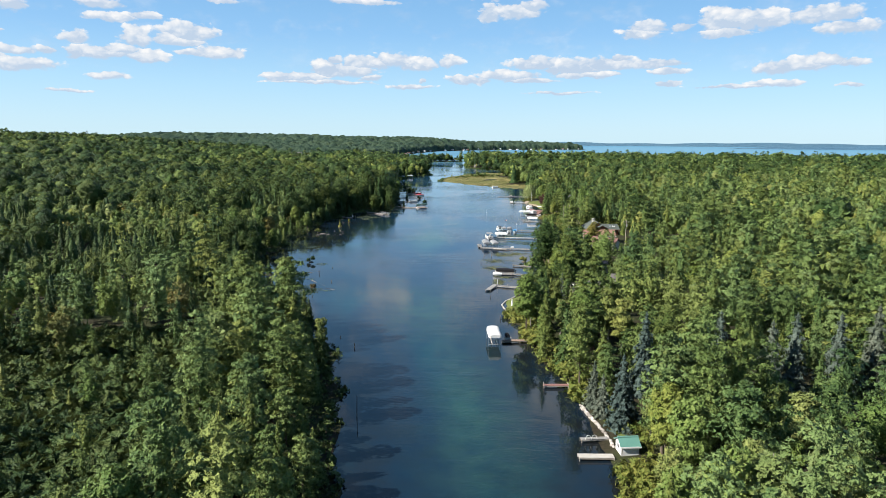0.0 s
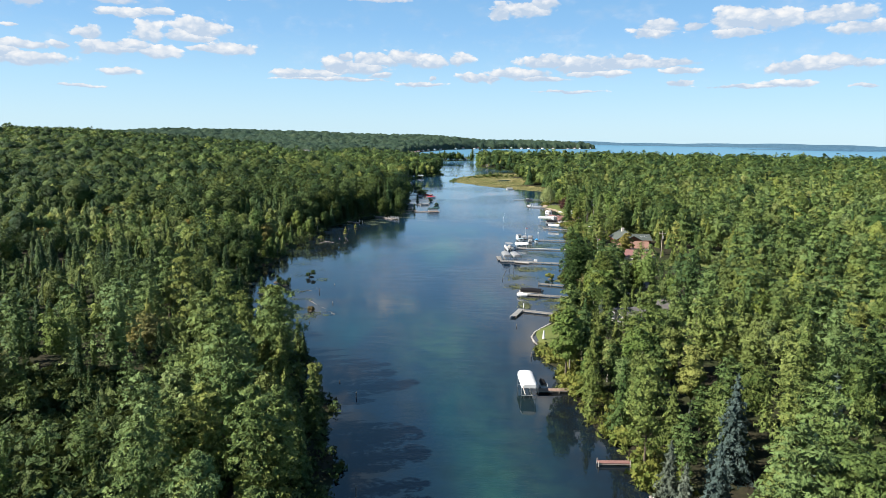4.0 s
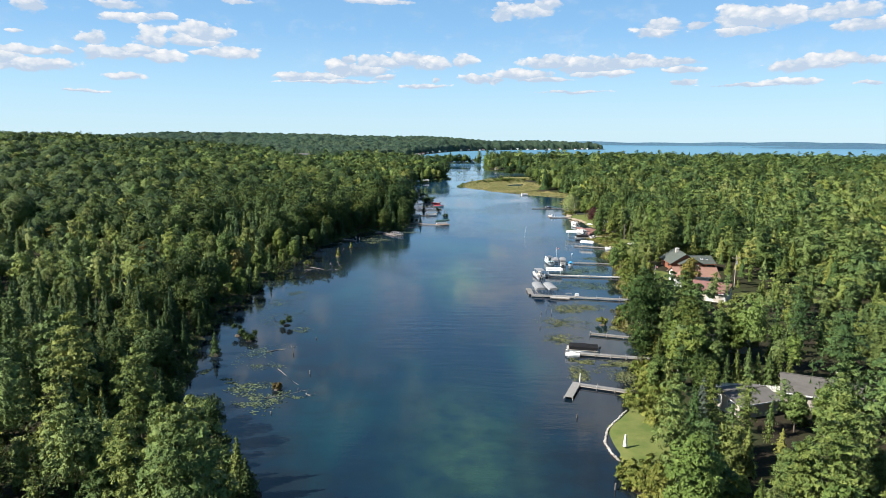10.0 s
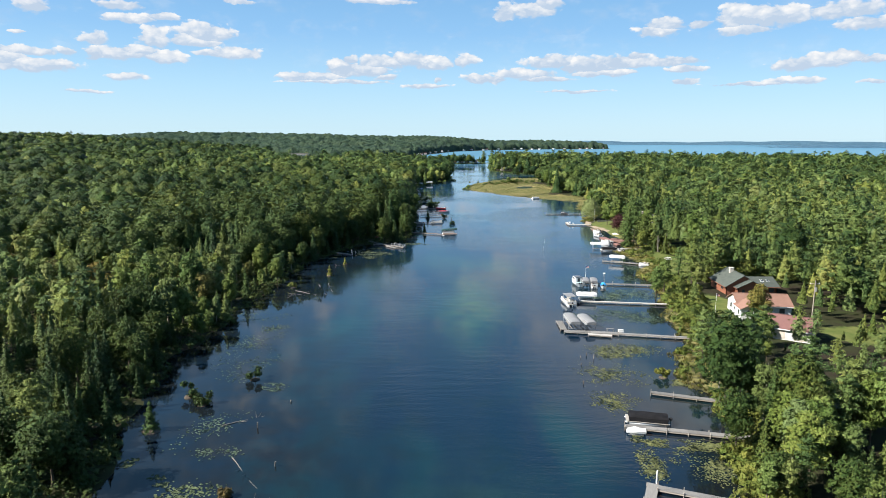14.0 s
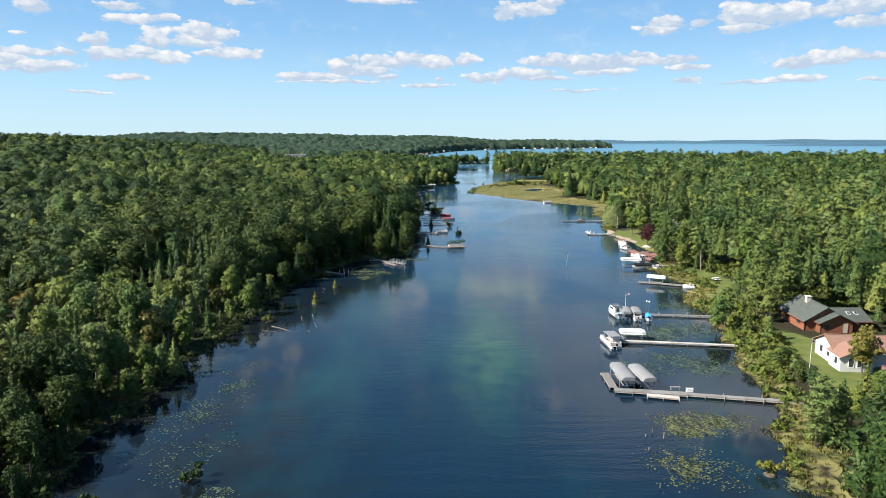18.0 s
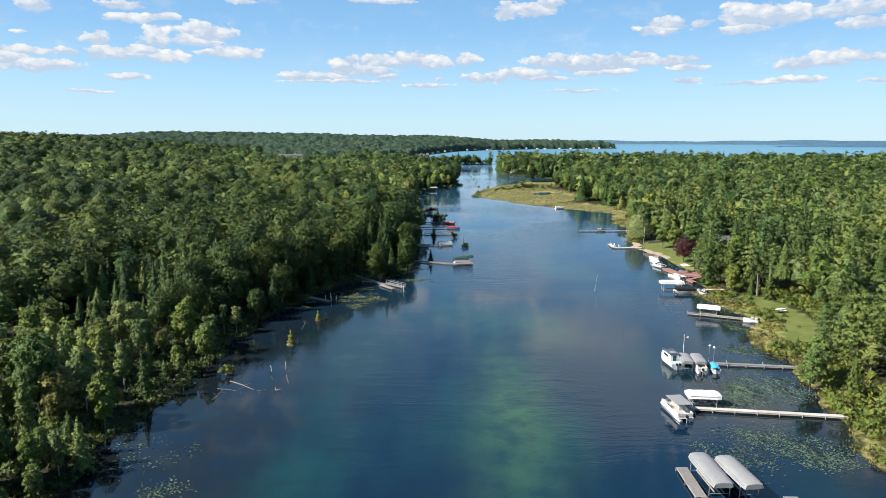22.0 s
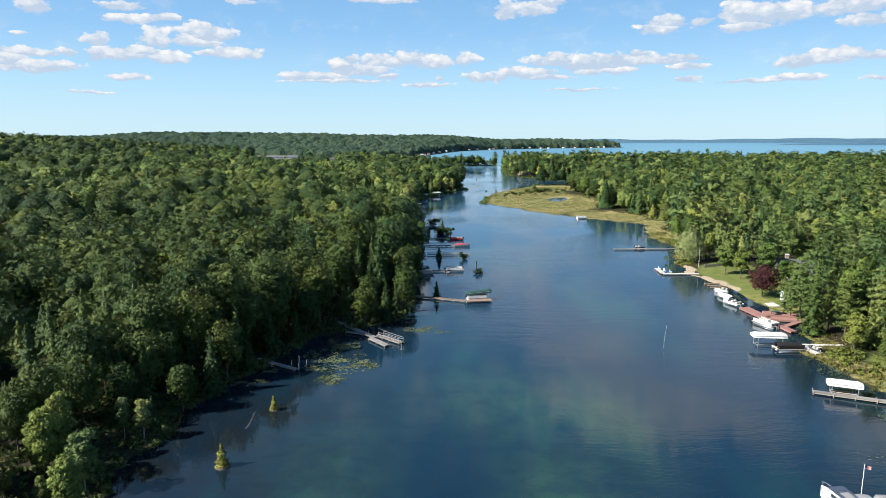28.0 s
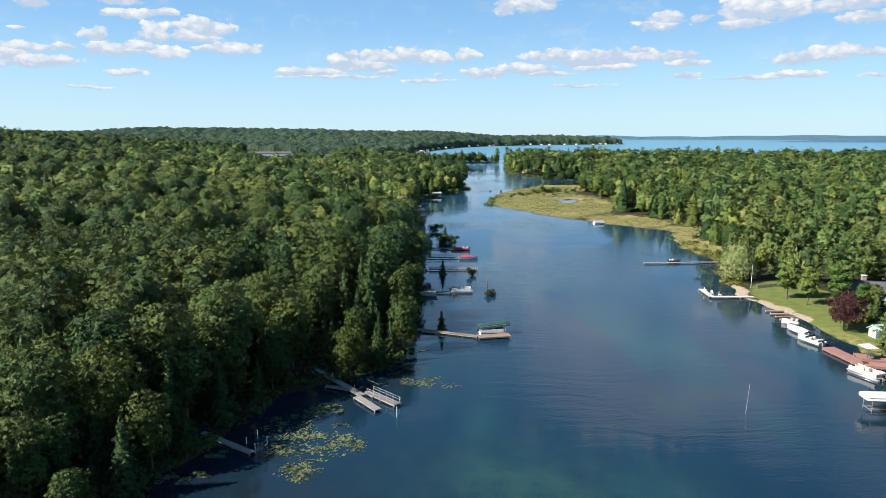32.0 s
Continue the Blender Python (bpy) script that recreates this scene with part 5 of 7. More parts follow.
def crown_quads(kind, seed, n, size, detail=1.0):
    """Corners and normals of a crown; detail below 1 gives fewer lobes for far trees."""
    rng = np.random.default_rng(seed)
    h, r, base = (KINDS[kind][key] for key in ("h", "r", "base"))
    if kind in ("cedar", "fir", "spruce", "blue_spruce"):
        return cone_crown(rng, h, r, base, n, size, 0.2 if kind == "cedar" else 0.4, 0.72 if kind == "cedar" else 0.8, levels=5 if detail == 1 else 3, core=0.5 if detail == 1 else 0.68)
    if kind == "pine":
        return pine_crown(rng, h, r, base, n, size, 20 if detail == 1 else int(4 + 10 * detail))
    if kind == "willow":
        return willow_crown(rng, h, r, base, n, size)
    lobes = {"maple": 17, "oak": 17, "beech": 16, "aspen": 12, "autumn": 11}[kind]
    return broad_crown(rng, h, r, base, max(5, int(lobes * detail)), n, size, 0.95, 0.6 if detail > 0.7 else 0.8)


def leafy_mesh(name, q, nor, mat):
    """A mesh of separate leaves shaded by the given normals."""
    me = numpy_mesh(name, q.reshape(-1, 3), np.arange(q.shape[0] * 3).reshape(-1, 3), [mat])
    me.attributes.new("custom_normal", "FLOAT_VECTOR", "POINT").data.foreach_set("vector", nor.astype(np.float32).ravel())
    return smooth(me)


def trunk_mesh(kind, seed):
    """A tapered, slightly crooked stem with limbs that reach into the crown."""
    rng = np.random.default_rng(seed)
    h, r, base = (KINDS[kind][key] for key in ("h", "r", "base"))
    verts, faces = [], []

    def limb(a, b, ra, rb, sides=6, rings=4, bend=0.15):
        a, b = np.array(a), np.array(b)
        start, off = len(verts), rng.normal(0, bend, 3)
        for i in range(rings + 1):
            u = i / rings
            c, rad = a + (b - a) * u + off * math.sin(u * math.pi), ra + (rb - ra) * u
            for j in range(sides):
                w = 2 * math.pi * j / sides
                verts.append((c[0] + rad * math.cos(w), c[1] + rad * math.sin(w), c[2] + 0.2 * rad * math.sin(w)))
        for i in range(rings):
            for j in range(sides):
                p, q = start + i * sides + j, start + i * sides + (j + 1) % sides
                faces.append((p, q, q + sides, p + sides))

    limb((0, 0, -0.4), (0, 0, h * 0.93), 0.016 * h, 0.02, 7, 6)
    for i in range(9):
        z = base + (h - base) * (0.08 + 0.8 * i / 9)
        w = i * 2.4
        out = r * 0.6 * (1 - 0.6 * i / 9)
        limb((0, 0, z), (out * math.cos(w), out * math.sin(w), z + out * 0.35), 0.006 * h * (1 - i / 14), 0.015, 4, 2, 0.1)
    return numpy_mesh("trunk", verts, faces, [M["pale_bark" if kind == "aspen" else "bark"]])


LABELS = {
    "fir": ("dense green fir, coloured darker for the shade of the west bank", "fir"),
    "cedar": ("narrow dense green white cedar at the water's edge", "cedar"), "spruce": ("tall dark green spruce with drooping boughs", "spruce"),
    "pine": ("tall white pine with layered plumes of needles", "pine"), "oak": ("broad green hardwood in the west bank woods, coloured darker for shade", "hardwood"), "maple": ("broad full-leaved green hardwood in the bank woods", "maple"),
    "aspen": ("slender pale-barked aspen with light green leaves", "aspen"), "blue_spruce": ("silvery blue spruce with a pointed crown", "blue spruce"),
    "beech": ("dark purple-leaved copper beech on the lawn", "copper beech"), "willow": ("pale green weeping willow beside the marsh", "willow"),
    "autumn": ("small hardwood with leaves turning yellow and orange", "tree"),
}
NAMES = {"fir": "fir_tree", "cedar": "cedar_tree", "spruce": "spruce_tree", "pine": "pine_tree", "maple": "maple_tree", "oak": "hardwood_tree", "aspen": "aspen_tree",
         "blue_spruce": "blue_spruce_tree", "beech": "copper_beech_tree", "willow": "willow_tree", "autumn": "turning_tree"}
PROTO = {}


def tree_prototypes(kind, count=3, n=900, size=0.72):
    """Whole trees of one kind, made once; later trees are copies."""
    out = []
    for i in range(count):
        seed = 100 * (list(KINDS).index(kind) + 1) + i
        crown = leafy_mesh("crown", *crown_quads(kind, seed, n, size), M[kind])
        out.append((trunk_mesh(kind, seed), crown))
    return out


def plant(kind, x, y, scale=1.0, wide=1.0, turn=0.0, pick=0, label=""):
    if kind not in PROTO:
        PROTO[kind] = tree_prototypes(kind, n={"maple": 2300, "oak": 2000, "pine": 1700, "willow": 3200, "beech": 2600, "blue_spruce": 1500}.get(kind, 1200), size={"maple": 0.68, "oak": 0.74, "beech": 0.58, "willow": 0.6, "pine": 0.62}.get(kind, 0.7))
    trunk, crown = PROTO[kind][pick % len(PROTO[kind])]
    z = float(ground_height(np.array([x]), np.array([y]))[0])
    root = new(NAMES[kind])
    root.matrix_world = Matrix.Translation((x, y, z)) @ Matrix.Rotation(turn, 4, "Z") @ Matrix.Diagonal((wide * scale, wide * scale, scale, 1))
    for nm, me in (("trunk", trunk), ("crown", crown)):
        new(nm, me).parent = root
    text, cat = LABELS[kind]
    return tagged(root, label or text, cat, group=NAMES[kind].replace("_tree", "") + " trees along the channel")


SPRUCE_STAND = [(31.4, 96.6), (52.0, 92.0), (47.5, 90.0), (58.5, 92.0), (66.0, 95.0), (43.0, 97.0)]


def open_ground(x, y):
    """True where no tree stands: clearings, houses, yards and sedge."""
    c = cover_of(x, y)
    shut = (c.max(0) > 0.5)
    for cx, cy, wx, wy in KEEP_CLEAR:
        shut |= (np.abs(x - cx) < wx) & (np.abs(y - cy) < wy)
    for cx, cy in SPRUCE_STAND:
        shut |= np.hypot(x - cx, (y - cy + 2.5) * 0.6) < 3.2
    return shut


KEEP_CLEAR = [(64.5, 269, 10, 10), (59.5, 246, 8, 6), (58.5, 229.5, 6.5, 5.5), (37.5, 162, 5, 5.5), (50, 163.5, 8, 5.5), (45, 189.5, 5, 4), (41, 170.5, 6, 2.2), (24.4, 78.6, 2.4, 3), (75, 390, 9, 9), (103, 300, 6, 5),
              (46, 866, 8, 7), (-37.6, 498, 4, 5), (-52, 622, 7, 6), (-245, 1098, 66, 20), (48, 196, 6, 3), (53, 250, 5, 10), (-42, 350, 3, 5), (40, 208, 6, 14), (36, 194, 3, 4), (60.5, 391, 10, 24), (17.8, 152.5, 4.8, 8.5), (16, 690, 9, 18), (10, 655, 22, 60), (12, 745, 26, 26), (36, 790, 16, 30), (44, 610, 17, 62), (38, 545, 18, 16), (22.5, 74, 3.5, 8), (55.5, 417, 4.5, 5), (25, 88, 3.5, 6), (60, 258, 7, 5)]


def mixed(out, where, rng, **shares):
    """Fill a zone with kinds by their shares."""
    names, parts = list(shares), np.array(list(shares.values()), float)
    out[where] = rng.choice(names, where.sum(), p=parts / parts.sum())


def kinds_at(x, y, rng):
    """Which kind grows where: a bright belt, dark firs, aspens and hardwoods from south to north on the west side, a mixture on the east side."""
    n = len(x)
    d = shore_distance(x, y)
    ragged = 7 * np.sin(x * 0.06 + 1.1) + 5 * np.sin(x * 0.17 + y * 0.05)
    yy = y + ragged
    patch = 0.5 + 0.5 * np.sin(x * 0.045 + 1.7 * np.sin(y * 0.021)) * np.sin(y * 0.037 + 0.8)
    out = np.full(n, "maple", dtype=object)
    west = x < 0
    mixed(out, west & (yy < 128) & (d < 24), rng, pine=42, maple=10, cedar=28, aspen=16, spruce=4)
    mixed(out, west & (yy < 128) & (d >= 24), rng, pine=34, cedar=18, autumn=8, fir=34, maple=6)
    mixed(out, west & (yy >= 128) & (yy < 146), rng, cedar=26, pine=22, fir=34, maple=12, aspen=6)
    # shade here comes from the dark fir and hardwood leaf colours
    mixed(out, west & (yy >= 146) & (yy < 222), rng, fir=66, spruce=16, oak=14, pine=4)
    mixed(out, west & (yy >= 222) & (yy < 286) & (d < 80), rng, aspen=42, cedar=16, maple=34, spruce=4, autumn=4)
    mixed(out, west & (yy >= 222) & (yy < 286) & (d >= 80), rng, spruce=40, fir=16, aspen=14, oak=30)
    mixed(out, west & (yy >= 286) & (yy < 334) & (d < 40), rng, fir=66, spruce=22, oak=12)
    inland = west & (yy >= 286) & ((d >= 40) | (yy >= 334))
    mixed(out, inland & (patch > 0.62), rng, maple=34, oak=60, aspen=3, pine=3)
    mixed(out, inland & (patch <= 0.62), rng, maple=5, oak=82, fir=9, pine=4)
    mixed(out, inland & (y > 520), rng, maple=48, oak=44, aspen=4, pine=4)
    # bank edge facing away from the sun: its shade is the dark leaf colour
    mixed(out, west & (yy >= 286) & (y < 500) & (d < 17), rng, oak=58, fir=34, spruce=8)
    mixed(out, west & (y >= 470) & (x > -240) & (patch > 0.5), rng, aspen=10, maple=24, pine=22, spruce=20, oak=24)
    east = ~west
    clump = 0.5 + 0.5 * np.sin(x * 0.09 + 1.9 * np.sin(y * 0.043 + 1)) * np.cos(y * 0.083 + 1.3 * np.sin(x * 0.05))
    v = np.clip(0.5 * clump + 0.6 * rng.uniform(0, 1, n) - 0.05, 0, 0.999)
    for low, kind in ((0.0, "cedar"), (0.3, "pine"), (0.52, "spruce"), (0.58, "oak"), (0.61, "aspen"), (0.77, "maple"), (0.99, "autumn")):
        out[east & (v >= low)] = kind
    mixed(out, east & (y > 540), rng, spruce=28, pine=26, oak=22, maple=16, cedar=8)
    return out


def scatter(xs, ys, step, rng):
    x, y = np.meshgrid(np.arange(*xs, step), np.arange(*ys, step))
    x, y = x.ravel() + rng.uniform(-0.48, 0.48, x.size) * step, y.ravel() + rng.uniform(-0.48, 0.48, x.size) * step
    return x, y


rng = np.random.default_rng(11)
x, y = scatter((-300, 330), (34, 470), 3.95, rng)
keep = (np.abs(x) < 0.74 * y + 20)
x, y = x[keep], y[keep]
d = shore_distance(x, y)
thin = (x < -21 - 0.15 * y) & (x > -105) & (y < 112 + 9 * np.sin(x * 0.11))        # an open, swampy stand behind the belt of the near west bank
keep = (d > np.where((x > 0) & (y > 200) & (y < 336), 6.5, 0.5)) & ~open_ground(x, y) & (rng.uniform(0, 1, len(x)) > np.where(thin, np.where(y < 85, 0.74, 0.5), 0.1))
x, y, d, thin = x[keep], y[keep], d[keep], thin[keep]
kinds = kinds_at(x, y, rng)
swell = 0.5 + 0.5 * np.sin(x * 0.11 + 2 * np.sin(y * 0.05)) * np.sin(y * 0.09 + 1.4 * np.sin(x * 0.06))
tall = rng.uniform(0.52, 1.18, len(x)) * np.where((d < 5) & (x < 0), 0.72, 1.0) * (0.78 + 0.42 * swell) * np.where(thin, 0.6, 1.0) * np.where(x > 0, 0.9, np.where(y < 135, 0.95, np.where(y < 300, 0.76, 0.95)))
LOW_WOODS = [(46, 63, 178, 262, 0.62), (24, 46, 146, 178, 0.6), (54, 78, 180, 222, 0.75), (34, 54, 180, 205, 0.75), (28, 46, 136, 155, 0.85), (36, 53, 222, 290, 0.32), (36, 53, 205, 222, 0.48), (60, 74, 218, 262, 0.5), (44, 62, 284, 330, 0.6), (60, 90, 415, 445, 0.7)]
for x0, x1, y0, y1, k_low in LOW_WOODS:
    tall = np.where((x > x0) & (x < x1) & (y > y0) & (y < y1), tall * k_low, tall)
turns = rng.uniform(0, 6.28, len(x))
front = (d < 17) & (y > 50) & (y < 400)
count = {}
single = np.zeros(len(x), bool)
for i in np.argsort(d):
    if front[i] and count.get(kinds[i], 0) < 230:
        count[kinds[i]] = count.get(kinds[i], 0) + 1
        single[i] = True
        plant(kinds[i], float(x[i]), float(y[i]), float(tall[i]), float(rng.uniform(0.85, 1.15)), float(turns[i]), i)


def woods(name, x, y, kinds, tall, turns, n, size, label, chunk_seed=5, swell=1.0, detail=1.0, foot=0.42):
    """Many trees in one mesh a kind, crowns only: too many to count."""
    for kind in sorted(set(kinds)):
        pick = np.where(kinds == kind)[0]
        if not len(pick):
            continue
        protos = []
        for i in range(6):
            q, nor = crown_quads(kind, chunk_seed + 7 * i, n, size, detail)
            seen = q[:, :, 2].max(1) > foot * KINDS[kind]["h"]        # the foot of a packed crown is never in view
            protos.append((q[seen], nor[seen]))
        zs = ground_height(x[pick], y[pick])
        blocks, normals = [], []
        for j, i in enumerate(pick):
            q, nor = protos[j % 6]
            c, s = math.cos(turns[i]), math.sin(turns[i])
            spin = np.array([[c, s, 0], [-s, c, 0], [0, 0, 1]])
            blocks.append((q * np.array([swell, swell, 1.0])) @ spin * tall[i] + (x[i], y[i], zs[j]))
            normals.append(nor @ spin)
        me = leafy_mesh(name, np.concatenate(blocks), np.concatenate(normals), M[kind])
        tint = np.repeat(np.random.default_rng(len(pick)).uniform(-0.5, 0.5, len(pick)), [b.size // 3 for b in blocks])
        me.attributes.new("tint", "FLOAT", "POINT").data.foreach_set("value", tint.astype(np.float32))
        tagged(new(name, me), label, "woods", kind="stuff")


rest = ~single
# how near the flight passes while a tree is in view
reach = np.maximum(np.minimum(y, np.maximum(np.abs(x + 8) / 0.7, 55)), y - 240)
nearest = rest & (reach < 76)
near, close = rest & ~nearest & (reach < 105), rest & (reach >= 105) & (reach < 185)
for mask, n, size, detail in ((nearest, 850, 0.6, 1.0), (near, 420, 0.85, 1.0), (close, 210, 1.1, 0.8), (rest & ~nearest & ~near & ~close, 70, 1.7, 0.6)):
    woods("woods", x[mask], y[mask], kinds[mask], tall[mask], turns[mask], n, size, "dense mixed woods of conifers and hardwoods behind the shore", detail=detail, swell=1.05 if n > 300 else 1.25)

# the woods go on round about, beyond what the flight looks at
rng = np.random.default_rng(17)
x, y = scatter((-260, 260), (-190, 330), 6.6, rng)
keep = (np.abs(x) >= 0.74 * y + 26) | (y < 28)
x, y = x[keep], y[keep]
keep = shore_distance(x, y) > 1.5
x, y = x[keep], y[keep]
woods("woods", x, y, kinds_at(x, y, rng), rng.uniform(0.7, 1.15, len(x)), rng.uniform(0, 6.28, len(x)), 16, 3.4, "mixed woods of conifers and hardwoods round the channel", swell=1.35, detail=0.5)

# middle distance
rng = np.random.default_rng(23)
x, y = scatter((-720, 760), (470, 1100), 5.8, rng)
keep = np.abs(x) < 0.74 * y + 20
x, y = x[keep], y[keep]
keep = (shore_distance(x, y) > 1.2) & ~open_ground(x, y) & ((y < 1010) | (x > -110)) & ((y < 1010) | (x > 30) | (rng.uniform(0, 1, len(x)) < 0.9))
x, y = x[keep], y[keep]
ex, ey = scatter((-100, 36), (1036, 1098), 6.0, rng)
keep = shore_distance(ex, ey) > 1.2
x, y = np.concatenate([x, ex[keep]]), np.concatenate([y, ey[keep]])
kinds = kinds_at(x, y, rng)
spit = (x < 40) & (y > 1015)
kinds[spit] = np.where(rng.uniform(0, 1, len(x)) < 0.5, "spruce", "oak")[spit]
tall, turns = rng.uniform(0.6, 1.2, len(x)) * (0.82 + 0.36 * np.sin(x * 0.043 + 2 * np.sin(y * 0.017)) ** 2), rng.uniform(0, 6.28, len(x))
tall[spit] *= rng.uniform(0.45, 0.95, len(x))[spit]
tall = np.where((np.abs(x + 18 + 0.26 * (y - 230)) < 52) & (y > 800), tall * 0.4, tall)        # low growth in front of the warehouses
front = (y < 720) & (x > -260) & (x < 420)
for mask, n, size, foot in ((front, 84, 1.5, 0.05), (~front, 34, 2.3, 0.42)):
    woods("woods", x[mask], y[mask], kinds[mask], tall[mask], turns[mask], n, size, "mixed woods in the middle distance, crowns packed together", swell=1.5, detail=0.5, foot=foot)


def canopy(xs, ys, cell, top, label, mat, lift=0.0):
    """Far woods: a sheet of packed, rounded crowns over the land."""
    rng = np.random.default_rng(3)
    gx, gy, quads = sheet(xs, ys)
    jx, jy, jh = rng.uniform(-0.35, 0.35, (256, 256)), rng.uniform(-0.35, 0.35, (256, 256)), rng.uniform(0.35, 1.2, (256, 256))
    z = np.zeros(gx.shape)
    cx, cy = np.floor(gx / cell).astype(int), np.floor(gy / cell).astype(int)
    for i in (-1, 0, 1):
        for j in (-1, 0, 1):
            a, b = (cx + i) % 256, (cy + j) % 256
            r = np.hypot(gx / cell - (cx + i + 0.5 + jx[a, b]), gy / cell - (cy + j + 0.5 + jy[a, b]))
            z = np.maximum(z, top * jh[a, b] * np.sqrt(np.clip(1 - (r / 0.95) ** 2, 0, 1)))
    d = shore_distance(gx, gy)
    land = (d > np.where((gy > 1200) & (gx < 600), 12, 6)) & ~((gx > -120) & (gy < 1110)) & ~((np.abs(gx + 240) < 76) & (gy < 1122))
    z = np.where(land, np.maximum(z, 1.0) + hills(gx, gy) * np.clip((d - 6) / 60, 0, 1) + lift, -1.0)
    good = land[quads].any(1) & (np.abs(gx[quads[:, 0]]) < 0.76 * gy[quads[:, 0]])
    me = numpy_mesh("far_woods", np.stack([gx, gy, z], 1), quads[good], [mat])
    tagged(new("far_woods", me), label, "woods", kind="stuff")


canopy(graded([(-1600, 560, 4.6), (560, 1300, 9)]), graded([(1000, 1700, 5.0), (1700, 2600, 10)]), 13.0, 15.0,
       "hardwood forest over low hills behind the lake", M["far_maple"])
canopy(graded([(-1500, -700, 7)]), graded([(640, 1000, 6)]), 13.0, 16.0, "forest on the rising ground inland", M["maple"])
canopy(graded([(700, 2300, 9)]), graded([(700, 940, 8)]), 13.0, 15.0, "flat mixed forest between the channel and the lake", M["maple"])


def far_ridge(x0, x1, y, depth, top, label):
    """A low wooded shore across the lake; its haze is part of the colour."""
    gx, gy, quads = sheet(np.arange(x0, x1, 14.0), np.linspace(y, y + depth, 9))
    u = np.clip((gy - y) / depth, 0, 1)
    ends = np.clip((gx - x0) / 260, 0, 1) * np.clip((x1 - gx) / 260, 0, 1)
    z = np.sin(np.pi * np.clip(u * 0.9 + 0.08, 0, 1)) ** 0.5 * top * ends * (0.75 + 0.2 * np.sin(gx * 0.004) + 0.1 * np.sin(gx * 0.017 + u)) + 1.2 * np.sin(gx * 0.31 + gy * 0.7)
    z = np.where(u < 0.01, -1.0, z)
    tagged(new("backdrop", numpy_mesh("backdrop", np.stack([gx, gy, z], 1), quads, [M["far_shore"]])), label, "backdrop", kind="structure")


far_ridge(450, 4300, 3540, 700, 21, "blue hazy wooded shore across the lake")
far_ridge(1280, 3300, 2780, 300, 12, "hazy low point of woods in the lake")

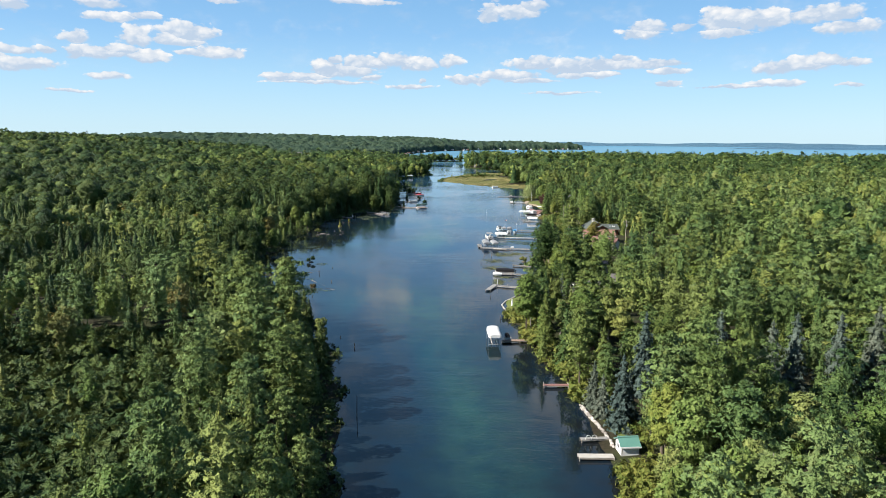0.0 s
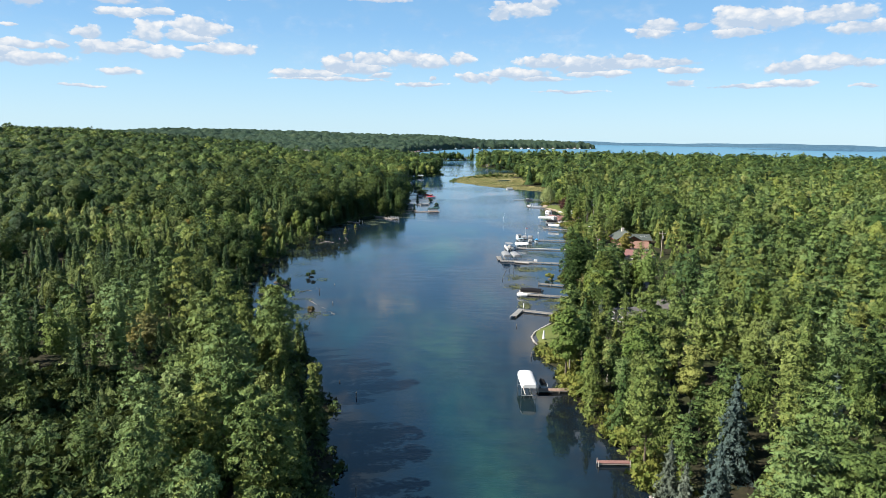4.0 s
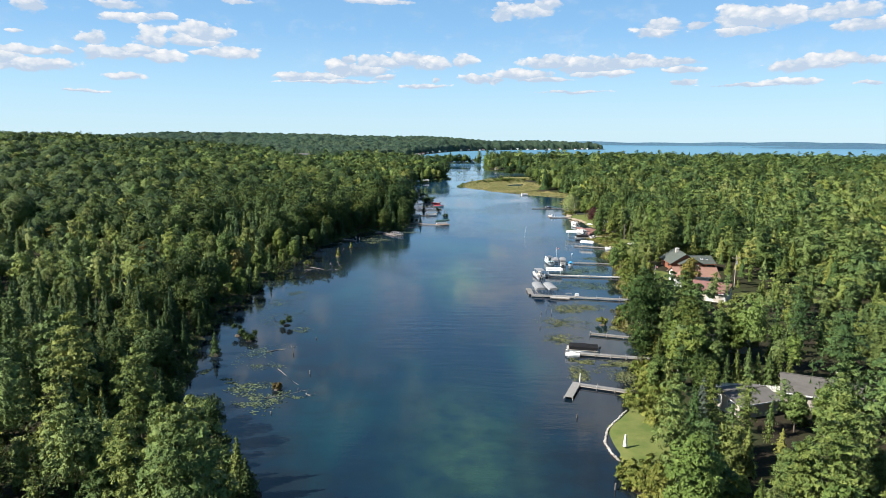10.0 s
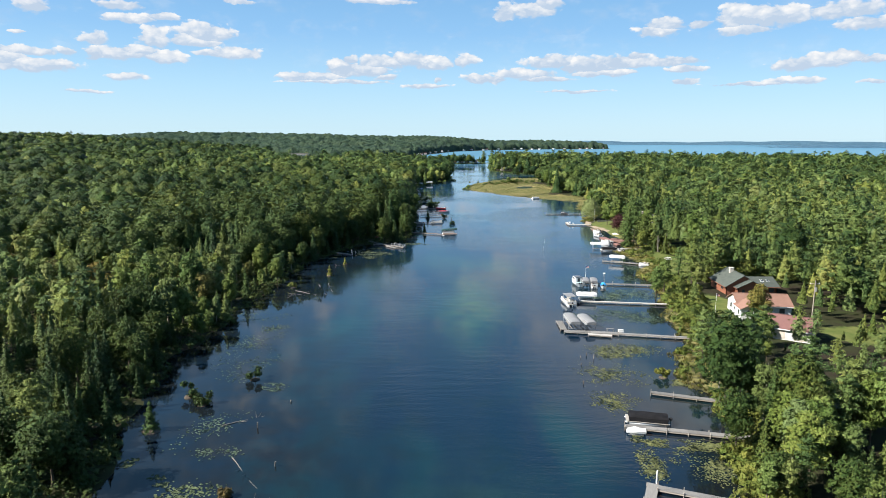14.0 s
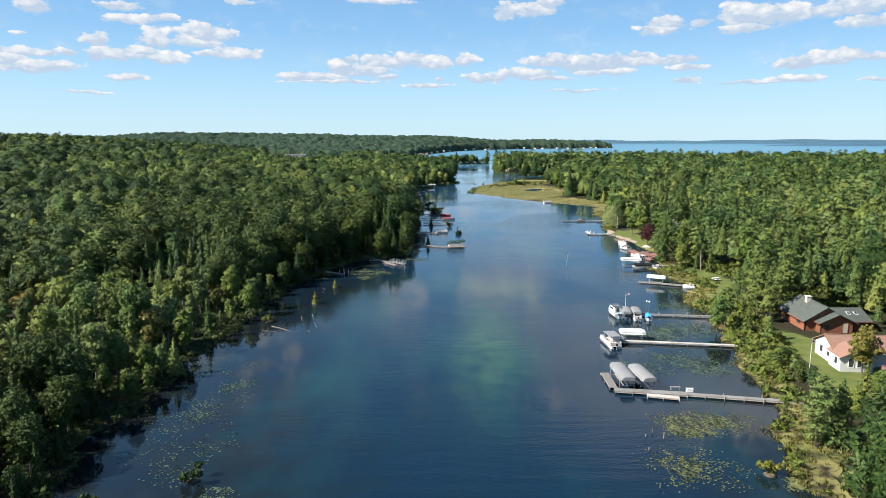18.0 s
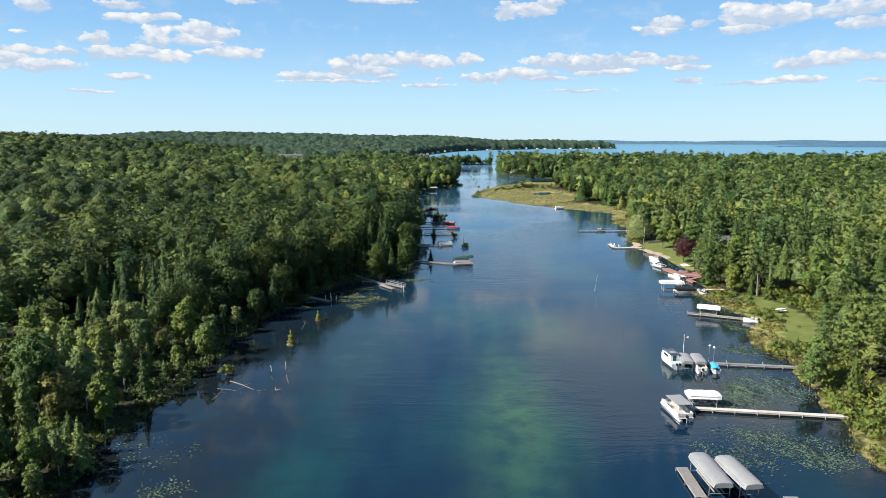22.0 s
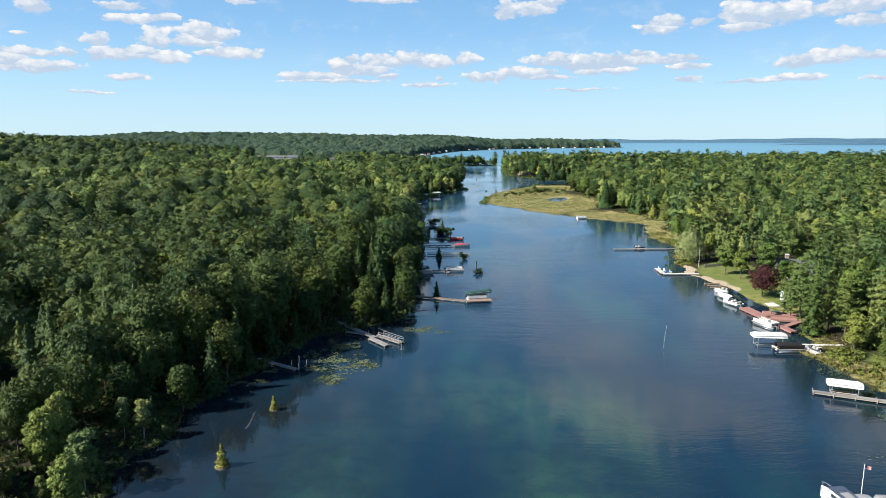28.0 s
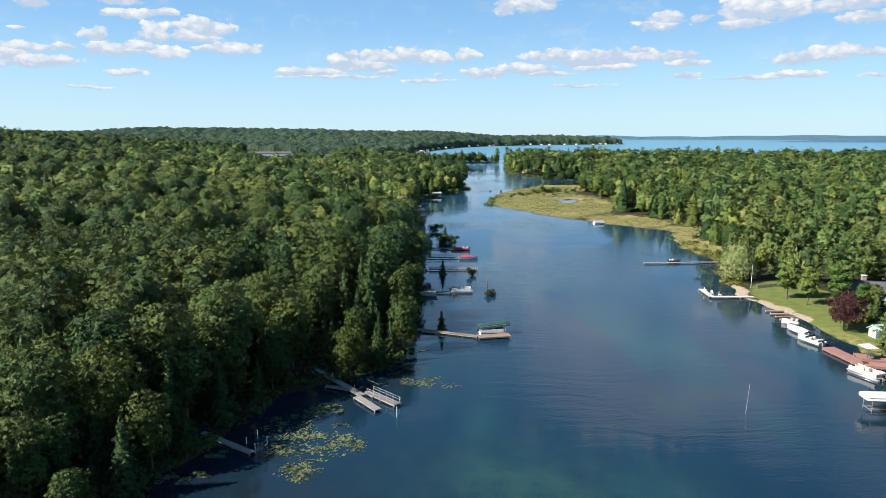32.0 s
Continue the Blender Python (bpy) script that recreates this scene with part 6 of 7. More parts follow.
# trees that stand out singly
for kind, x, y, s, w in (("pine", 35.4, 215.2, 0.62, 1.1), ("cedar", 38.6, 216.0, 0.85, 1.3), ("pine", 41.5, 210.5, 0.7, 1.1), ("maple", 35.2, 196.0, 0.62, 1.0), ("maple", 37.6, 192.4, 0.68, 1.0),
                         ("aspen", 33.6, 203.0, 0.55, 1.0), ("maple", 43.0, 220.0, 0.45, 1.0), ("autumn", 56.2, 240.2, 0.82, 1.15),
                         ("maple", 42.4, 266.5, 0.62, 1.05), ("maple", 45.6, 270.5, 0.66, 1.0), ("spruce", 47.6, 264.2, 0.5, 1.1), ("cedar", 49.2, 258.6, 0.55, 1.2), ("pine", 53.8, 284.0, 0.6, 1.0),
                         ("beech", 58.4, 373.5, 0.88, 1.02), ("maple", 59.2, 398.4, 0.76, 1.25), ("maple", 61.0, 392.6, 0.7, 1.15), ("maple", 67.0, 391.0, 0.8, 1.3), ("maple", 69.6, 386.4, 0.5, 1.2), ("cedar", 66.2, 384.6, 0.5, 1.1), ("maple", 67.4, 383.2, 0.42, 1.0), ("maple", 71.0, 384.4, 0.5, 1.1), ("cedar", 74.2, 383.6, 0.45, 1.2), ("maple", 67.0, 372.5, 0.55, 1.1), ("cedar", 64.6, 367.4, 0.45, 1.2), ("maple", 63.4, 361.6, 0.5, 1.1),
                         ("willow", 55.4, 417.5, 0.98, 0.85), ("maple", 63.0, 421.0, 0.7, 1.0), ("maple", 69.0, 419.0, 0.75, 1.0), ("pine", 28.4, 1081.0, 1.15, 1.25), ("spruce", 28.0, 1088.0, 1.0, 1.2), ("pine", 40.5, 1086.0, 1.0, 1.3), ("maple", 98.0, 293.0, 0.6, 1.2), ("pine", 101.5, 291.5, 0.6, 1.2), ("maple", 106.0, 294.0, 0.55, 1.2), ("cedar", 45.4, 156.0, 0.5, 1.1), ("pine", 54.4, 156.6, 0.5, 1.1), ("maple", 47.4, 154.6, 0.5, 1.2), ("cedar", 43.0, 157.2, 0.42, 1.3), ("pine", 50.6, 155.4, 0.48, 1.2), ("maple", 40.6, 154.6, 0.45, 1.2), ("maple", 44.0, 153.4, 0.58, 1.0), ("pine", 33.6, 154.0, 0.5, 1.0), ("maple", 51.5, 228.0, 0.42, 1.1), ("cedar", 52.4, 233.0, 0.45, 1.1), ("maple", 50.0, 223.0, 0.48, 1.1), ("pine", 46.6, 217.0, 0.62, 1.2), ("maple", 42.4, 1093.0, 1.0, 1.2), ("willow", 92.0, 372.0, 0.9, 1.0), ("cedar", 66.0, 378.0, 0.42, 1.3), ("cedar", 68.4, 379.6, 0.4, 1.3), ("cedar", 70.2, 382.4, 0.45, 1.2),
                         ("maple", 28.6, 76.6, 0.62, 1.1), ("aspen", 27.6, 80.4, 0.6, 1.1), ("maple", 30.6, 82.0, 0.7, 1.0), ("blue_spruce", 24.9, 85.0, 0.9, 1.0), ("blue_spruce", 23.2, 88.8, 0.55, 1.0), ("blue_spruce", 31.4, 96.6, 1.1, 1.0), ("blue_spruce", 26.4, 86.8, 0.62, 1.0), ("blue_spruce", 22.8, 92.6, 0.6, 1.0),
                         ("blue_spruce", 52.0, 92.0, 1.2, 1.0), ("blue_spruce", 47.5, 90.0, 1.15, 1.0), ("blue_spruce", 58.5, 92.0, 1.2, 1.0), ("blue_spruce", 66.0, 95.0, 1.25, 1.0), ("blue_spruce", 43.0, 97.0, 1.1, 1.0),
                         ("blue_spruce", 30.2, 160.4, 0.5, 1.1), ("pine", 38.2, 186.0, 0.88, 1.25), ("pine", 43.4, 184.4, 0.7, 1.2), ("maple", 31.4, 172.6, 0.72, 1.25), ("maple", 34.0, 176.4, 0.7, 1.2), ("maple", 36.6, 180.0, 0.66, 1.1),
                         *(("cedar", 38.4 + 1.75 * i, 172.2 + 0.12 * i + 0.3 * (i % 2), 0.5 + 0.05 * (i * 7 % 3), 0.95) for i in range(7))):
    plant(kind, x, y, s, w, x * 1.7, int(x))


# ---- east side, from south to north ----
dock((17.3, 76.5), (21.8, 76.5), 1.25, "pale_deck", "pale wooden dock beside the small boathouse", tall_posts=False)
jet = dock((18.6, 81.2), (22.3, 81.6), 0.75, "grey_deck", "narrow grey jetty with curved rails by the boathouse", tall_posts=False)
for i in (0.9, 1.7):
    bm = bm_new()
    for j in range(6):
        w0, w1 = math.pi * j / 6, math.pi * (j + 1) / 6
        rod(bm, (i + 0.4 * math.cos(w0), -0.45, 0.45 + 0.7 * math.sin(w0)), (i + 0.4 * math.cos(w1), -0.45, 0.45 + 0.7 * math.sin(w1)), 0.03, sides=5)
    part("hoop_rail", bm, M["white"], jet)
house("boathouse", 23.9, 78.0, 4, 2.3, 2.3, 1.3, 1.95, "white", "green_metal", "small white boathouse with a green metal roof", "boathouse",
      windows=(("w", 0.0, 0.6, 0.6, 0.5),), overhang=0.2)
stone_row([(22.5, 79.0), (22.4, 83.0), (21.9, 86.4), (21.0, 92.8)], "retaining_wall", "low fieldstone retaining wall along the lawn edge")
dock((16.5, 100.3), (20.6, 100.4), 0.9, "red_deck", "short red-stained wooden dock under the trees")
dock((11.9, 123.6), (18.8, 124.0), 1.2, "brown_deck", "reddish brown wooden dock leading to a covered boat lift", tall_posts=False)
boat_lift(10.2, 123.6, 6.4, 2.6, 91, 2.35)
small_craft(13.1, 126.2, 2.8, 95, "black", "black covered water scooter on a low lift")
stone_row([(19.9, 162.8), (15.6, 156.3), (14.4, 152.5), (14.6, 149.0), (15.9, 145.2)], "shore_edging", "edging of pale shore stones round a lawn point", 0.3, 0.22)


def statue(x, y):
    bm = bm_new()
    rings = []
    for z, r in ((0, 0.3), (0.15, 0.32), (0.2, 0.2), (0.7, 0.24), (1.05, 0.2), (1.3, 0.12), (1.42, 0.15), (1.6, 0.13), (1.7, 0.04)):
        rings.append([(r * math.cos(w), r * 0.8 * math.sin(w), z) for w in np.linspace(0, 2 * math.pi, 9)[:-1]])
    loft(bm, rings)
    me = bpy.data.meshes.new("statue")
    bm.to_mesh(me)
    bm.free()
    me.materials.append(M["white"])
    ob = new("statue", smooth(me))
    ob.location = (x, y, 0.45)
    return tagged(ob, "small white garden statue on the lawn point", "statue")


statue(16.6, 150.6)
dock((22.8, 169.4), (14.6, 172.4), 1.2)
platform((14.4, 173.2), (11.9, 166.9), 1.5, "grey_deck", "grey dock end set square to its walkway")
post(15.0, 173.9, 1.7, "white post at the corner of a dock", r=0.1)
dock((31.4, 185.4), (14.9, 188.6), 1.25)
pontoon_boat(18.6, 190.6, 6.2, 169, "pontoon boat under a black fitted cover", cover="black", fence="black")
small_craft(16.0, 186.8, 2.6, 175, "vinyl_white", "white inflatable tender beside the dock", "tender", "tender")
dock((31.8, 197.9), (22.1, 201.0), 1.15)
dock((41.0, 229.4), (24.4, 232.2), 1.2)
platform((24.6, 232.2), (13.6, 233.6), 1.7, "grey_deck", "broad grey dock platform with two boat lifts")
platform((13.7, 234.4), (13.7, 241.0), 1.5, "grey_deck", "grey dock arm beside a boat lift")
platform((22.9, 230.6), (18.2, 231.6), 1.3, "pale_deck", "aluminium dock section moored alongside")
boat_lift(15.9, 238.0, 7.2, 2.6, 93, 2.0, "vinyl_grey", "grey fabric-roofed boat lift beside the dock platform")
boat_lift(19.0, 237.7, 6.8, 2.5, 97, 1.95, "vinyl_grey", "grey fabric-roofed boat lift beside the dock platform")
bench = thing("dock_bench", Matrix.Translation((23.2, 233.8, 0.46)), "grey wooden bench on the dock platform", "bench")
part("seat", box(bm_new(), 1.6, 0.45, 0.06, 0, 0, 0.42), M["grey_deck"], bench)
for s in (-0.65, 0.65):
    part("leg", box(bm_new(), 0.08, 0.4, 0.42, s, 0, 0), M["grey_deck"], bench)
box_chest = thing("dock_box", Matrix.Translation((25.2, 232.9, 0.46)), "white storage chest standing on the dock", "storage chest")
part("body", box(bm_new(), 1.0, 0.5, 0.5, bevel=0.04), M["white"], box_chest)
part("lid", box(bm_new(), 1.06, 0.56, 0.08, 0, 0, 0.5, bevel=0.02), M["white"], box_chest)

dock((42.5, 256.6), (20.9, 258.9), 1.0, "pale_deck", "long pale wooden dock from the reeds", tall_posts=False)
boat_lift(23.5, 261.2, 4.9, 2.5, -3, 1.75, "vinyl_white", "white fabric-roofed boat lift beside a pale dock")
pontoon_boat(18.5, 257.8, 6.2, 98, "silver pontoon boat with a grey hard top at the dock end", top="vinyl_grey")
platform((20.8, 259.8), (20.6, 257.2), 1.0)
dock((52.4, 276.4), (31.0, 278.6), 1.0)
platform((31.2, 278.6), (25.2, 279.2), 0.9)
cabin_boat(24.3, 279.3, 6.4, 98, 2.4, "white cabin boat with pale blue deck and twin motors")
boat_lift(26.3, 277.4, 4.6, 2.05, 84, 1.8, "vinyl_grey", "light grey fabric-roofed boat lift in a pair", rise=0.2)
boat_lift(28.55, 277.3, 4.6, 2.05, 84, 1.8, "vinyl_grey", "light grey fabric-roofed boat lift in a pair", rise=0.2)
pontoon_boat(28.45, 276.5, 5.4, 84, "pontoon boat stored under a boat lift roof", width=1.7)
runabout(30.9, 276.0, 3.6, 80, "small boat under a bright blue cover", cover="vinyl_blue", width=1.5)
flagpole(26.9, 280.2, 4.6, "slim white flagpole with a striped flag on the dock", size=0.5)
globe_post(31.9, 279.0, 2.6)
globe_post(32.2, 281.8, 2.4, 0.0)
dock((51.8, 306.8), (38.6, 312.2), 1.2)
boat_lift(43.2, 311.8, 4.9, 2.2, -22, 2.0, "vinyl_white", "white fabric-roofed boat lift beside a grey dock")
runabout(50.2, 306.0, 3.0, 155, "small white rowing boat pulled to the dock", width=1.3)
dock((58.6, 335.2), (47.4, 335.4), 1.1, "pale_deck", "pale wooden walkway to a dock head", tall_posts=False)
platform((47.8, 336.0), (49.4, 330.2), 2.0, "pale_deck", "wide pale dock head on posts")
boat_lift(42.4, 335.6, 6.2, 2.5, -4, 2.4, "vinyl_white", "white fabric-roofed boat lift at the dock head")
pontoon_boat(45.2, 333.4, 5.4, 178, "pontoon boat under a black cover beside a lift", cover="black", fence="black")
runabout(49.6, 332.6, 2.6, 110, "small grey motorboat tied to the dock head", width=1.4, hull="dark_hull")


def red_quay():
    q = thing("quay_deck", Matrix.Translation((0, 0, 0.5)), "red-stained wooden quay deck along the lawn", "quay")
    for a, b, w in (((49.3, 362.6), (50.6, 353.8), 2.4), ((51.6, 358.0), (58.0, 355.8), 3.2), ((50.6, 354.0), (56.4, 352.4), 2.2), ((50.6, 348.2), (51.4, 343.6), 1.4),
                    ((51.4, 347.4), (59.6, 353.6), 1.2)):
        m, ln = along(a, b)
        bm = boards(bm_new(), ln, w, 0.3, 0.07)
        part("board_run", bm, M["red_deck"], q, at=m)
        for s in (-1, 1):
            part("edge_beam", box(bm_new(), ln, 0.12, 0.35, ln / 2, s * (w / 2 - 0.06), -0.36), M["red_deck"], q, at=m)
            for j in range(int(ln / 2.4) + 1):
                part("pile", rod(bm_new(), (j * 2.4 + 0.1, s * (w / 2 - 0.1), -2.5), (j * 2.4 + 0.1, s * (w / 2 - 0.1), -0.02), 0.08, sides=6), M["post"], q, at=m)
    return q


red_quay()
umbrella = thing("patio_umbrella", Matrix.Translation((53.2, 357.2, 0.57)), "white square patio umbrella over a table on the quay", "umbrella")
part("pole", rod(bm_new(), (0, 0, 0), (0, 0, 2.3), 0.03), M["metal"], umbrella)
bm = bm_new()
loft(bm, [[(s * 1.15 * k, u * 1.15 * k, z) for s, u in ((-1, -1), (0, -1), (1, -1), (1, 0), (1, 1), (0, 1), (-1, 1), (-1, 0))] for k, z in ((1, 1.95), (0.97, 2.0), (0.5, 2.28), (0.03, 2.5))])
part("canopy", bm, M["vinyl_white"], umbrella)
table = thing("patio_table", Matrix.Translation((53.4, 356.2, 0.57)), "teal patio table on the red quay", "table")
part("tabletop", box(bm_new(), 1.5, 0.9, 0.05, 0, 0, 0.7, bevel=0.02), M["vinyl_green"], table)
for sx in (-0.6, 0.6):
    for sy in (-0.35, 0.35):
        part("leg", box(bm_new(), 0.06, 0.06, 0.7, sx, sy, 0), M["vinyl_green"], table)
pontoon_boat(48.4, 349.6, 5.6, 112, "white pontoon boat tied to the red quay")
runabout(48.3, 367.0, 5.4, 112, "white open motorboat moored along the lawn")
runabout(49.2, 373.4, 5.8, 104, "white motorboat moored along the lawn", cover="vinyl_white")
runabout(50.6, 379.3, 3.2, 150, "small white boat drawn up by the log steps", width=1.4)
for i in range(4):
    lg = thing("log_step", Matrix.Translation((51.6, 381.6 + 2.2 * i, 0.1)) @ Matrix.Rotation(radians(4), 4, "Z"), "squared pale timber lying out from the shore", "timber", "timbers at the landing")
    part("beam", box(bm_new(), 4.2, 0.35, 0.3, 0, 0, 0, bevel=0.03), M["timber"], lg)
    part("stake", rod(bm_new(), (-1.9, 0.2, -1.2), (-1.9, 0.2, 0.5), 0.06, sides=6), M["post"], lg)
dock((52.4, 400.6), (41.9, 400.2), 1.4, "pale_deck", "pale dock in front of a sandy landing", tall_posts=False)
platform((42.2, 400.2), (42.5, 408.0), 1.5, "pale_deck", "pale dock end set square to its walkway")
for i, (cx, cy) in enumerate(((43.0, 402.4), (44.4, 401.0), (42.6, 405.6))):
    ch = thing("deck_chair", Matrix.Translation((cx, cy, 0.47)) @ Matrix.Rotation(i * 0.7, 4, "Z"), "white plastic deck chair on the dock", "chair", "deck chairs on the dock")
    part("seat", box(bm_new(), 0.55, 0.55, 0.06, 0, 0, 0.36, bevel=0.02), M["white"], ch)
    part("backrest", box(bm_new(), 0.55, 0.06, 0.6, 0, 0.27, 0.4, bevel=0.02), M["white"], ch)
    for sx in (-0.24, 0.24):
        for sy in (-0.24, 0.24):
            part("leg", box(bm_new(), 0.05, 0.05, 0.37, sx, sy, 0), M["white"], ch)
dock((60.6, 443.4), (37.2, 441.3), 1.2, "grey_deck", "long low grey dock beside the marsh", tall_posts=False)
runabout(47.0, 443.6, 3.6, 5, "small dark boat beside the marsh dock", hull="dark_hull", width=1.4)
pontoon_boat(42.0, 529.6, 5.0, 3, "white pontoon boat moored at the marsh edge")
post(21.7, 333.7, 4.2, "thin pale pole leaning out of the water", "metal", lean=(1.1, 1.6), r=0.028, name="channel_pole")
flagpole(55.6, 409.6, 6.0, "white lamp pole at the sandy landing", flag=False)
flagpole(46.2, 237.9, 7.2, "white flagpole with a hanging flag on the lawn", size=0.45)

# houses
house("log_house", 67.2, 268.6, 0, 9.6, 8.0, 2.4, 3.9, "log_wall", "green_shingle", "large log house with grey-green shingle roof and stone base", "house",
      windows=(("w0", -2.5, 1.0, 1.4, 1.2), ("w0", 1.8, 1.0, 1.4, 1.2), ("s1", -2.0, 1.0, 0.7, 0.8), ("s0", 0.6, 3.0, 0.8, 0.6), ("s", 3.4, 0.9, 1.2, 1.0)),
      doors=(("s1", 1.6, 0.15, 0.95, 2.0),), chimney=(-4.2, 2.6, 3.8), gables=((-3.6, 1.4, 8.2, 10.0, 5.0), (-2.2, -4.0, 6.6, 2.8, 4.0)), trim="log_wall", overhang=0.6)
for i in range(2):
    sk = thing("skylight", Matrix.Translation((69.0 + 1.5 * i, 266.8, 4.15)) @ Matrix.Rotation(radians(20.5), 4, "X"), "white framed skylight set in the shingle roof", "skylight", "skylights")
    part("frame", box(bm_new(), 0.7, 1.0, 0.12), M["white"], sk)
    part("pane", box(bm_new(), 0.56, 0.86, 0.03, 0, 0, 0.12), M["glass"], sk)
stone_row([(58.6, 263.0), (63.5, 262.6), (70.6, 263.2)], "foundation_stones", "pale stone footing in front of the log house", 0.55, 0.5)
house("cottage", 59.8, 247.6, -4, 11.2, 7.4, 2.7, 4.5, "siding", "terracotta", "white sided cottage with a faded terracotta roof", "house",
      windows=(("w", -1.4, 1.0, 1.0, 1.2), ("w", 1.2, 1.0, 1.0, 1.2), ("s0", -1.0, 0.9, 0.8, 1.4), ("s0", 0.4, 0.9, 0.8, 1.4), ("s0", 1.6, 0.9, 0.8, 1.4), ("w0", -0.5, 1.0, 0.9, 1.2), ("s", 3.6, 1.0, 1.2, 1.1)),
      gables=((-3.4, -4.6, 5.4, 4.0, 4.0),))
house("garage_barn", 58.2, 230.2, -32, 8.4, 6.6, 2.4, 4.2, "siding", "red_metal", "low white outbuilding with a dull red metal roof", "outbuilding",
      windows=(("w", -1.6, 1.0, 0.9, 1.1), ("w", 1.2, 1.0, 0.9, 1.1)), doors=(("s", -1.6, 0.1, 2.3, 2.1), ("s", 2.2, 0.1, 2.3, 2.1)))
house("grey_cottage", 37.0, 162.4, 20, 7.0, 6.0, 2.3, 3.0, "tan_siding", "grey_shingle", "low cottage with a grey-brown shingle roof", "house",
      windows=(("w", -1.4, 0.9, 1.4, 1.3), ("w", 1.4, 0.9, 1.4, 1.3), ("s", -2.0, 1.0, 1.2, 1.1)))
house("long_cottage", 50.4, 163.6, -24, 13.0, 6.4, 2.6, 4.2, "tan_siding", "grey_shingle", "long pale cottage with a brown-grey shingle roof", "house",
      windows=(("w", -1.4, 1.0, 1.2, 1.3), ("w", 1.4, 1.0, 1.2, 1.3), ("s", -4.5, 0.9, 1.4, 1.3), ("s", 0.5, 0.9, 1.4, 1.3), ("s", 4.5, 0.9, 1.4, 1.3)), chimney=(1.0, 0.4, 3.2))
house("bank_cottage", 45.0, 190.6, -8, 8.0, 5.0, 2.1, 3.0, "grey_siding", "grey_shingle", "low cottage with a weathered grey roof among the pines", "house",
      windows=(("s", -2.2, 0.9, 1.2, 1.1), ("s", 1.8, 0.9, 1.2, 1.1), ("w", 0.0, 0.9, 1.2, 1.1)))
house("lake_house", 76.0, 392.0, -14, 9.6, 7.0, 3.2, 5.4, "dark_siding", "dark_shingle", "dark grey lake house with a dark shingle roof and white trim", "house",
      windows=(("w", -1.6, 1.0, 1.2, 1.4), ("w", 1.6, 1.0, 1.2, 1.4), ("s", -3.4, 1.0, 1.4, 1.4), ("s", 4.0, 1.0, 1.0, 1.4), ("s0", 0.0, 2.6, 1.6, 1.0), ("s0", -1.2, 0.9, 1.2, 1.4)),
      chimney=(-2.6, 0.8, 4.6), gables=((1.0, -3.6, 5.0, 3.4, 4.7),))
house("garden_shed", 62.2, 369.0, 10, 2.2, 2.0, 1.7, 2.3, "blue_paint", "blue_paint", "small pale blue garden shed with a pale roof", "shed", overhang=0.25, doors=(("w", 0.0, 0.1, 0.8, 1.7),))
house("marsh_house", 46.0, 866.0, 12, 11.0, 8.0, 3.4, 5.8, "tan_siding", "grey_shingle", "tan house among trees at the far bend", "house", windows=(("s", -3.0, 1.0, 1.6, 1.4), ("s", 2.0, 1.0, 1.6, 1.4), ("w", 0.0, 1.0, 1.6, 1.4)))
house("inland_house", 103.0, 300.0, 20, 9.0, 7.0, 2.8, 4.6, "siding", "grey_shingle", "white house half hidden in the woods inland", "house", windows=(("w", 0.0, 1.0, 1.2, 1.2), ("s", -2.0, 1.0, 1.2, 1.2)))


def board_fence(a, b, label, height=1.1, mat="white"):
    m, ln = along(a, b, float(ground_height(np.array([a[0]]), np.array([a[1]]))[0]))
    f = thing("fence", m, label, "fence")
    for z in (0.3, 0.85):
        part("rail", box(bm_new(), ln, 0.05, 0.09, ln / 2, 0.04, z), M[mat], f)
    me = None
    for i in range(int(ln / 0.22)):
        if me is None:
            ob = part("slat", box(bm_new(), 0.16, 0.025, height, 0, 0, 0.05), M[mat], f)
            me = ob.data
        else:
            ob = new("slat", me)
            ob.parent = f
        ob.matrix_basis = Matrix.Translation((i * 0.22 + 0.1, 0, 0))
    for i in range(int(ln / 2.4) + 1):
        part("post", box(bm_new(), 0.1, 0.1, height + 0.25, i * 2.4 + 0.05, 0.1, -0.1), M[mat], f)
    return f


board_fence((35.4, 170.4), (46.6, 168.8), "weathered white board fence behind the cottages")
board_fence((57.0, 408.6), (68.0, 411.0), "weathered board fence behind the landing lawn", 1.0, "grey_deck")


def utility_pole(x, y, height):
    z = float(ground_height(np.array([x]), np.array([y]))[0])
    u = thing("utility_pole", Matrix.Translation((x, y, z)), "tall wooden utility pole with a crossarm", "utility pole")
    part("pole", rod(bm_new(), (0, 0, -0.5), (0, 0, height), 0.14, 0.1), M["post"], u)
    part("crossarm", box(bm_new(), 2.2, 0.12, 0.12, 0, 0.1, height - 0.8), M["post"], u)
    for s in (-0.95, 0, 0.95):
        part("insulator", rod(bm_new(), (s, 0.1, height - 0.68), (s, 0.1, height - 0.5), 0.05, sides=6), M["white"], u)
    part("transformer", rod(bm_new(), (0.28, -0.1, height - 2.4), (0.28, -0.1, height - 1.5), 0.2, sides=10), M["metal"], u)
    return u


